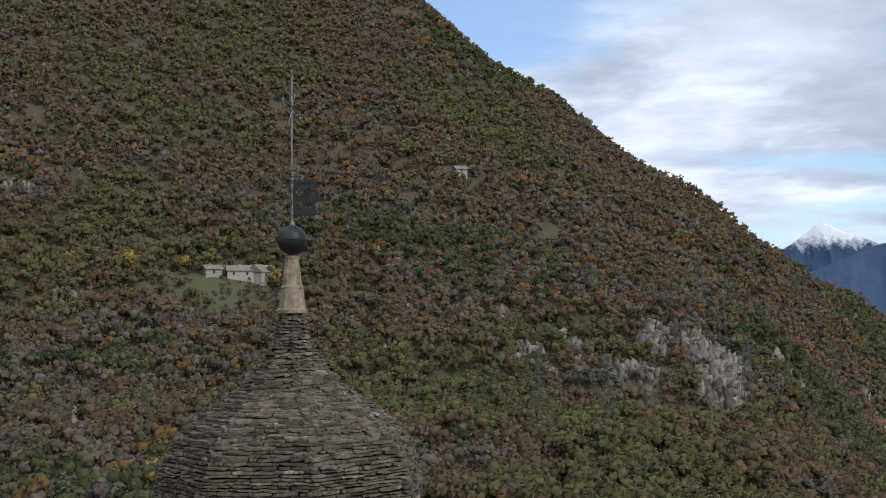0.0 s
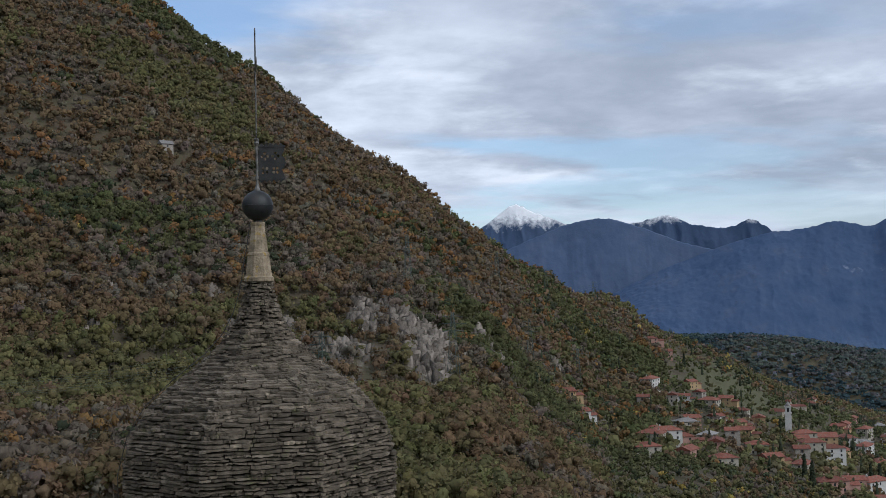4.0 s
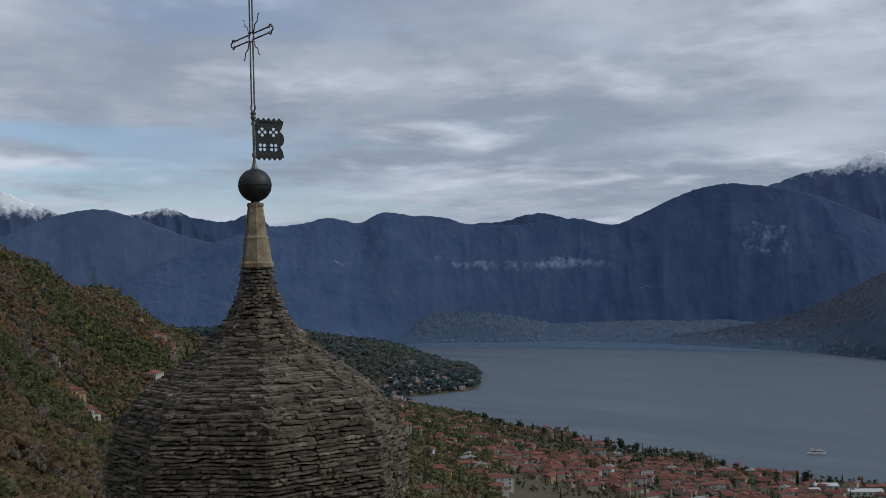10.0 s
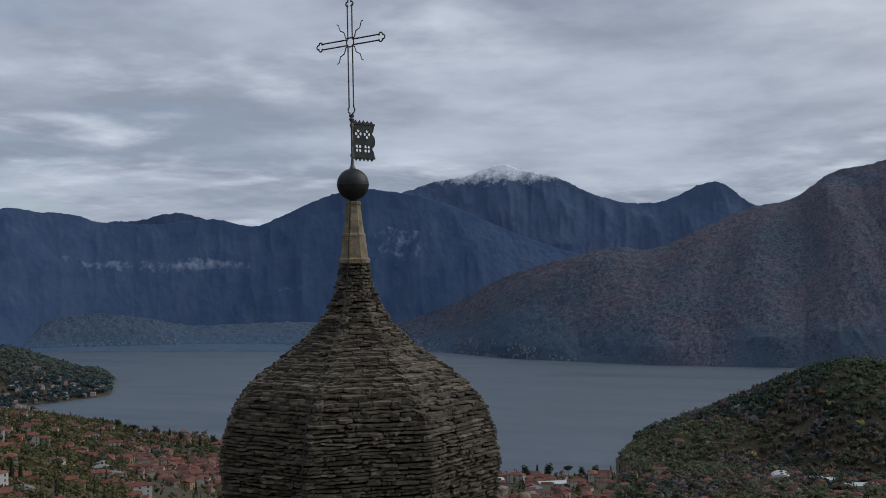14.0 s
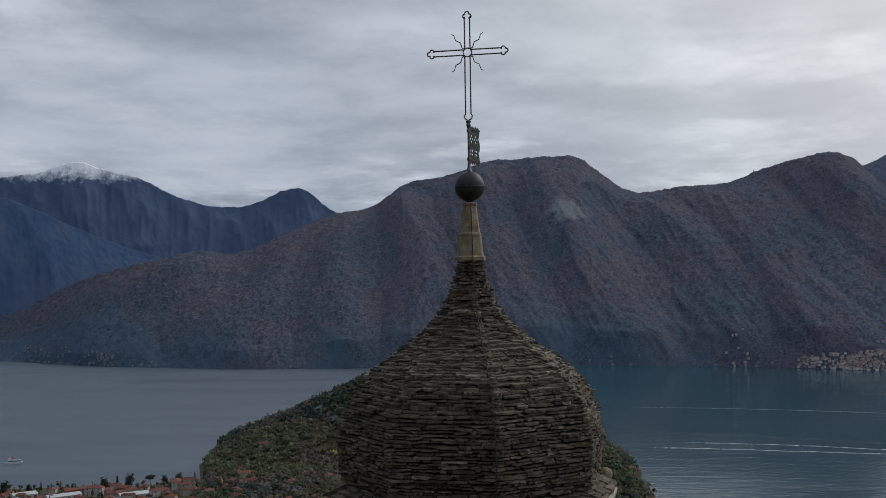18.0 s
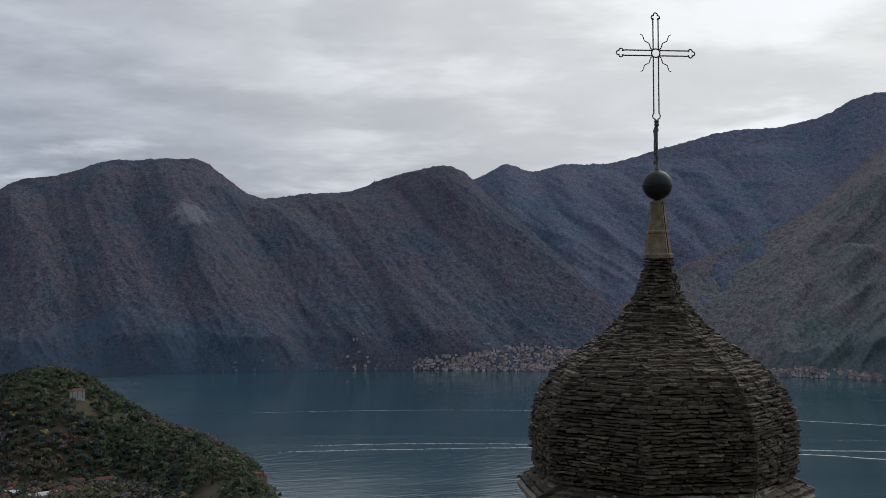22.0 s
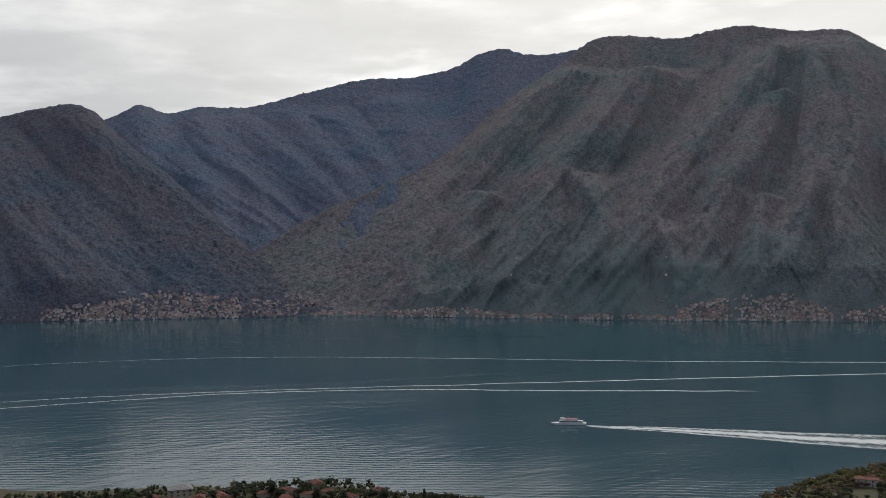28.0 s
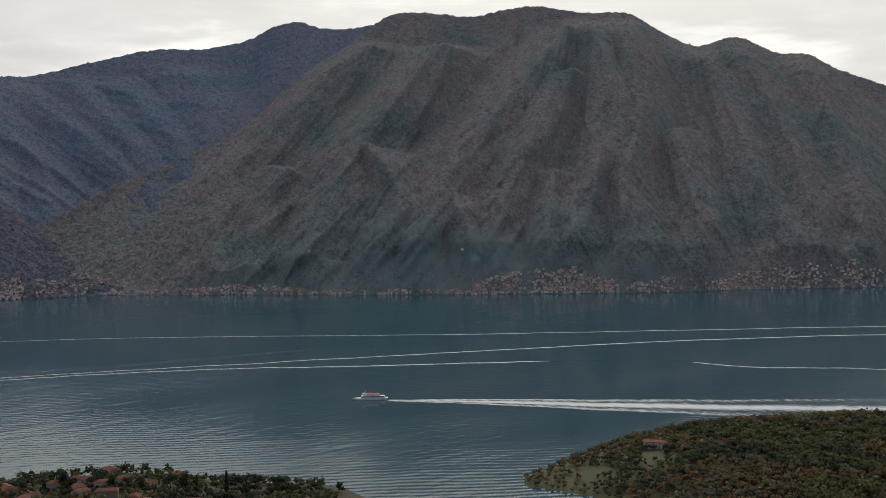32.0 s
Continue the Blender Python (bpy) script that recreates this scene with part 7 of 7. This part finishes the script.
def make_pylon(at, height, turn):
    ob = empty("pylon", at, "slim galvanised lattice power pylon", "pylon", "power pylons on the hillside", turn)
    base, top = height * 0.085, height * 0.016
    for sx in (-1, 1):
        for sy in (-1, 1):
            part("leg", tube([(sx * base, sy * base, -2), (sx * top, sy * top, height)], 0.10, 4), STEEL, ob)
    bm = bmesh.new()
    n = 9
    for k in range(n):
        z0, z1 = height * k / n, height * (k + 1) / n
        w0, w1 = base + (top - base) * k / n, base + (top - base) * (k + 1) / n
        for s in (-1, 1):
            add_tube(bm, [(-w0, s * w0, z0), (w1, s * w1, z1)], 0.055, 4)
            add_tube(bm, [(w0, s * w0, z0), (-w1, s * w1, z1)], 0.055, 4)
            add_tube(bm, [(s * w0, -w0, z0), (s * w1, w1, z1)], 0.055, 4)
            add_tube(bm, [(s * w0, w0, z0), (s * w1, -w1, z1)], 0.055, 4)
    part("lattice", bm, STEEL, ob)
    for z, w in ((0.74, 0.16), (0.84, 0.20), (0.94, 0.15)):
        part("cross_arm", tube([(-height * w, 0, height * z), (0, 0, height * (z + 0.012)), (height * w, 0, height * z)], 0.12, 4), STEEL, ob)
    return ob


def build_lines():
    lines = [[((14.5, 300), 24), ((-6.0, 330), 30), ((-16.3, 450), 30), ((-22.6, 760), 26)], [((25, 330), 24), ((-9.5, 360), 26), ((-13.9, 560), 30), ((-18.5, 800), 30), ((-23.4, 1190), 26)], [((-20.2, 640), 30), ((-21.0, 980), 26)]]
    for line in lines:
        spots = [(place(*at), h) for at, h in line]
        for i, (p, h) in enumerate(spots):
            q = spots[min(i + 1, len(spots) - 1)][0] - spots[max(i - 1, 0)][0]
            make_pylon(p, h, math.atan2(q.y, q.x) + math.pi / 2)
        for (p, h), (q, g) in zip(spots, spots[1:]):
            d = (q - p)
            side = Vector((-d.y, d.x, 0)).normalized()
            for s in (-1, 1):
                for lv in (0.74, 0.84):
                    a, b = p + side * s * h * 0.18 + Vector((0, 0, h * lv)), q + side * s * g * 0.18 + Vector((0, 0, g * lv))
                    sag = d.length * 0.035
                    pts = [a.lerp(b, t) - Vector((0, 0, sag * 4 * t * (1 - t))) for t in np.linspace(0, 1, 15)]
                    tagged(part("power_line", tube(pts, 0.022, 4), STEEL), "thin sagging power line between pylons", "cable", "power lines")


build_lines()

# ---------------------------------------------------------------- boats and wakes
HULL = material("white_boat_paint", [(0.55, 0.56, 0.57), (0.72, 0.72, 0.72)], 0.5, 0.5)
TRIM = material("red_boat_trim", [(0.30, 0.06, 0.05), (0.40, 0.09, 0.07)], 0.5, 0.6)


def make_ferry(az, r, origin, heading, length, label):
    x, y = polar(np.array([float(az)]), np.array([float(r)]), origin)
    ob = empty("ferry", (x[0], y[0], 0), label, "boat", turn=heading)
    L, B = length, length * 0.19
    bm = bmesh.new()
    rows = []
    for z, k in ((-0.5, 0.86), (0.6, 0.95), (2.2, 1.0)):
        ring = [(-L / 2 * k, -B / 2 * k), (L * 0.25, -B / 2 * k), (L * 0.42 * k, -B * 0.28), (L / 2 * k, 0), (L * 0.42 * k, B * 0.28), (L * 0.25, B / 2 * k), (-L / 2 * k, B / 2 * k)]
        rows.append([bm.verts.new((px, py, z)) for px, py in ring])
    for a, b in zip(rows, rows[1:]):
        for i in range(7):
            bm.faces.new((a[i], a[(i + 1) % 7], b[(i + 1) % 7], b[i]))
    bm.faces.new(rows[0][::-1]), bm.faces.new(rows[-1])
    part("hull", bm, HULL, ob)
    part("cabin", box((L * 0.66, B * 0.8, 2.4), (-L * 0.08, 0, 3.4), bevel=0.2), HULL, ob)
    part("window_band", box((L * 0.62, B * 0.82, 0.9), (-L * 0.08, 0, 3.7)), GLASS, ob, "dark band of cabin windows")
    part("upper_deck", box((L * 0.42, B * 0.7, 2.0), (-L * 0.05, 0, 5.6), bevel=0.2), HULL, ob)
    part("awning", box((L * 0.34, B * 0.74, 0.25), (-L * 0.09, 0, 6.8)), TRIM, ob, "red awning")
    part("wheelhouse", box((L * 0.10, B * 0.5, 2.0), (L * 0.17, 0, 6.6), bevel=0.15), HULL, ob)
    part("funnel", lathe([(6.8, 0.7), (8.6, 0.55)], 10), TRIM, ob)
    part("mast", tube([(L * 0.12, 0, 7.5), (L * 0.12, 0, 10.5)], 0.1, 6), HULL, ob)
    return ob


make_ferry(-126.8, 1222, EAST, radians(-126.8) + math.pi, 40, "white lake ferry with red trim under way")
make_ferry(-59.8, 1478, GROUND_AT, radians(-59.8) + math.pi, 24, "white passenger boat lying on the calm lake")


def foam_material():
    m = bpy.data.materials.new("foam_streaks")
    m.use_nodes = True
    nt = m.node_tree
    N, L = nt.nodes.new, nt.links.new
    b = nt.nodes["Principled BSDF"]
    b.inputs["Base Color"].default_value, b.inputs["Roughness"].default_value = (0.55, 0.58, 0.60, 1), 0.35
    at = N("ShaderNodeAttribute")
    at.attribute_name = "foam"
    co = N("ShaderNodeTexCoord").outputs["Object"]
    mp = N("ShaderNodeMapping")
    mp.inputs["Rotation"].default_value[2] = radians(38)
    mp.inputs["Scale"].default_value = (0.3, 1.0, 1)
    L(co, mp.inputs[0])
    n = N("ShaderNodeTexNoise")
    L(mp.outputs[0], n.inputs["Vector"])
    n.inputs["Scale"].default_value, n.inputs["Detail"].default_value, n.inputs["Roughness"].default_value = 0.2, 6, 0.78
    ad = N("ShaderNodeMath")
    ad.operation = "ADD"
    L(n.outputs["Fac"], ad.inputs[0])
    L(at.outputs["Fac"], ad.inputs[1])
    mr = N("ShaderNodeMapRange")
    L(ad.outputs[0], mr.inputs[0])
    mr.inputs[1].default_value, mr.inputs[2].default_value, mr.inputs[4].default_value = 0.95, 1.3, 0.85
    L(mr.outputs[0], b.inputs["Alpha"])
    return m


FOAM = foam_material()


def make_wake(label, points, width, strength, origin=EAST, spread=0.0):
    """A streak of broken water along (azimuth, distance) points; spread: how much it widens."""
    az = np.linspace(points[0][0], points[-1][0], 160)
    r = smooth_curve(az, points)
    r = r + 4.0 * fractal(az / 1.5, az * 0, 3, int(abs(points[0][1])))
    t = np.linspace(0, 1, 160)
    k = np.linspace(-1, 1, 7)
    w = width * (1 + spread * t)
    A, K = np.meshgrid(az, k, indexing="ij")
    R = r[:, None] + w[:, None] * K
    x, y = polar(A, R, origin)
    foam = strength[0] + (strength[1] - strength[0]) * t[:, None] + 0.30 * (1 - np.abs(K)) - 0.6 * np.abs(K) ** 4
    if spread:
        foam = foam + 0.22 * np.cos(K * 9.0) - 0.25 * np.clip(t[:, None] - 0.4, 0, 1)
    foam = foam * np.clip(t * (60 if spread else 12), 0, 1)[:, None] * np.clip((1 - t) * 12, 0, 1)[:, None]
    ob = grid_mesh("wake", x, y, 0 * x + 0.06, FOAM, {"foam": foam})
    return tagged(ob, label, "wake", kind="stuff")


make_wake("thin pale wake line across the dark lake", [(-86, 1880), (-96, 1870), (-109, 1850), (-120, 1790), (-131, 1765), (-142, 1830), (-160, 2080)], 5, (0.30, 0.62))
make_wake("thin pale wake line across the dark lake", [(-90, 1495), (-100, 1500), (-109, 1490), (-122.6, 1512), (-134.5, 1600), (-145, 1740), (-160, 1980)], 6, (0.35, 0.62))
make_wake("wavering wake streak on the dark lake", [(-90, 1450), (-102, 1455), (-109, 1470), (-120, 1466), (-126, 1457), (-139, 1500)], 6, (0.38, 0.55))
make_wake("broken water streaks between wakes", [(-88, 1600), (-100, 1560), (-114, 1530), (-122, 1600), (-127, 1650)], 22, (0.16, 0.18))
make_wake("faint old wake on the lake", [(-112, 2080), (-120, 2110), (-128, 2090)], 14, (0.15, 0.15))
make_wake("wavering wake streak on the dark lake", [(-142.5, 1510), (-147, 1480), (-151, 1500), (-160, 1530)], 6, (0.5, 0.4))
make_wake("churned white wake fanning out behind the ferry", [(-127.4, 1216), (-133, 1202), (-139, 1192), (-145, 1200), (-153, 1240), (-160, 1290)], 4.0, (0.60, 0.36), EAST, 26.0)
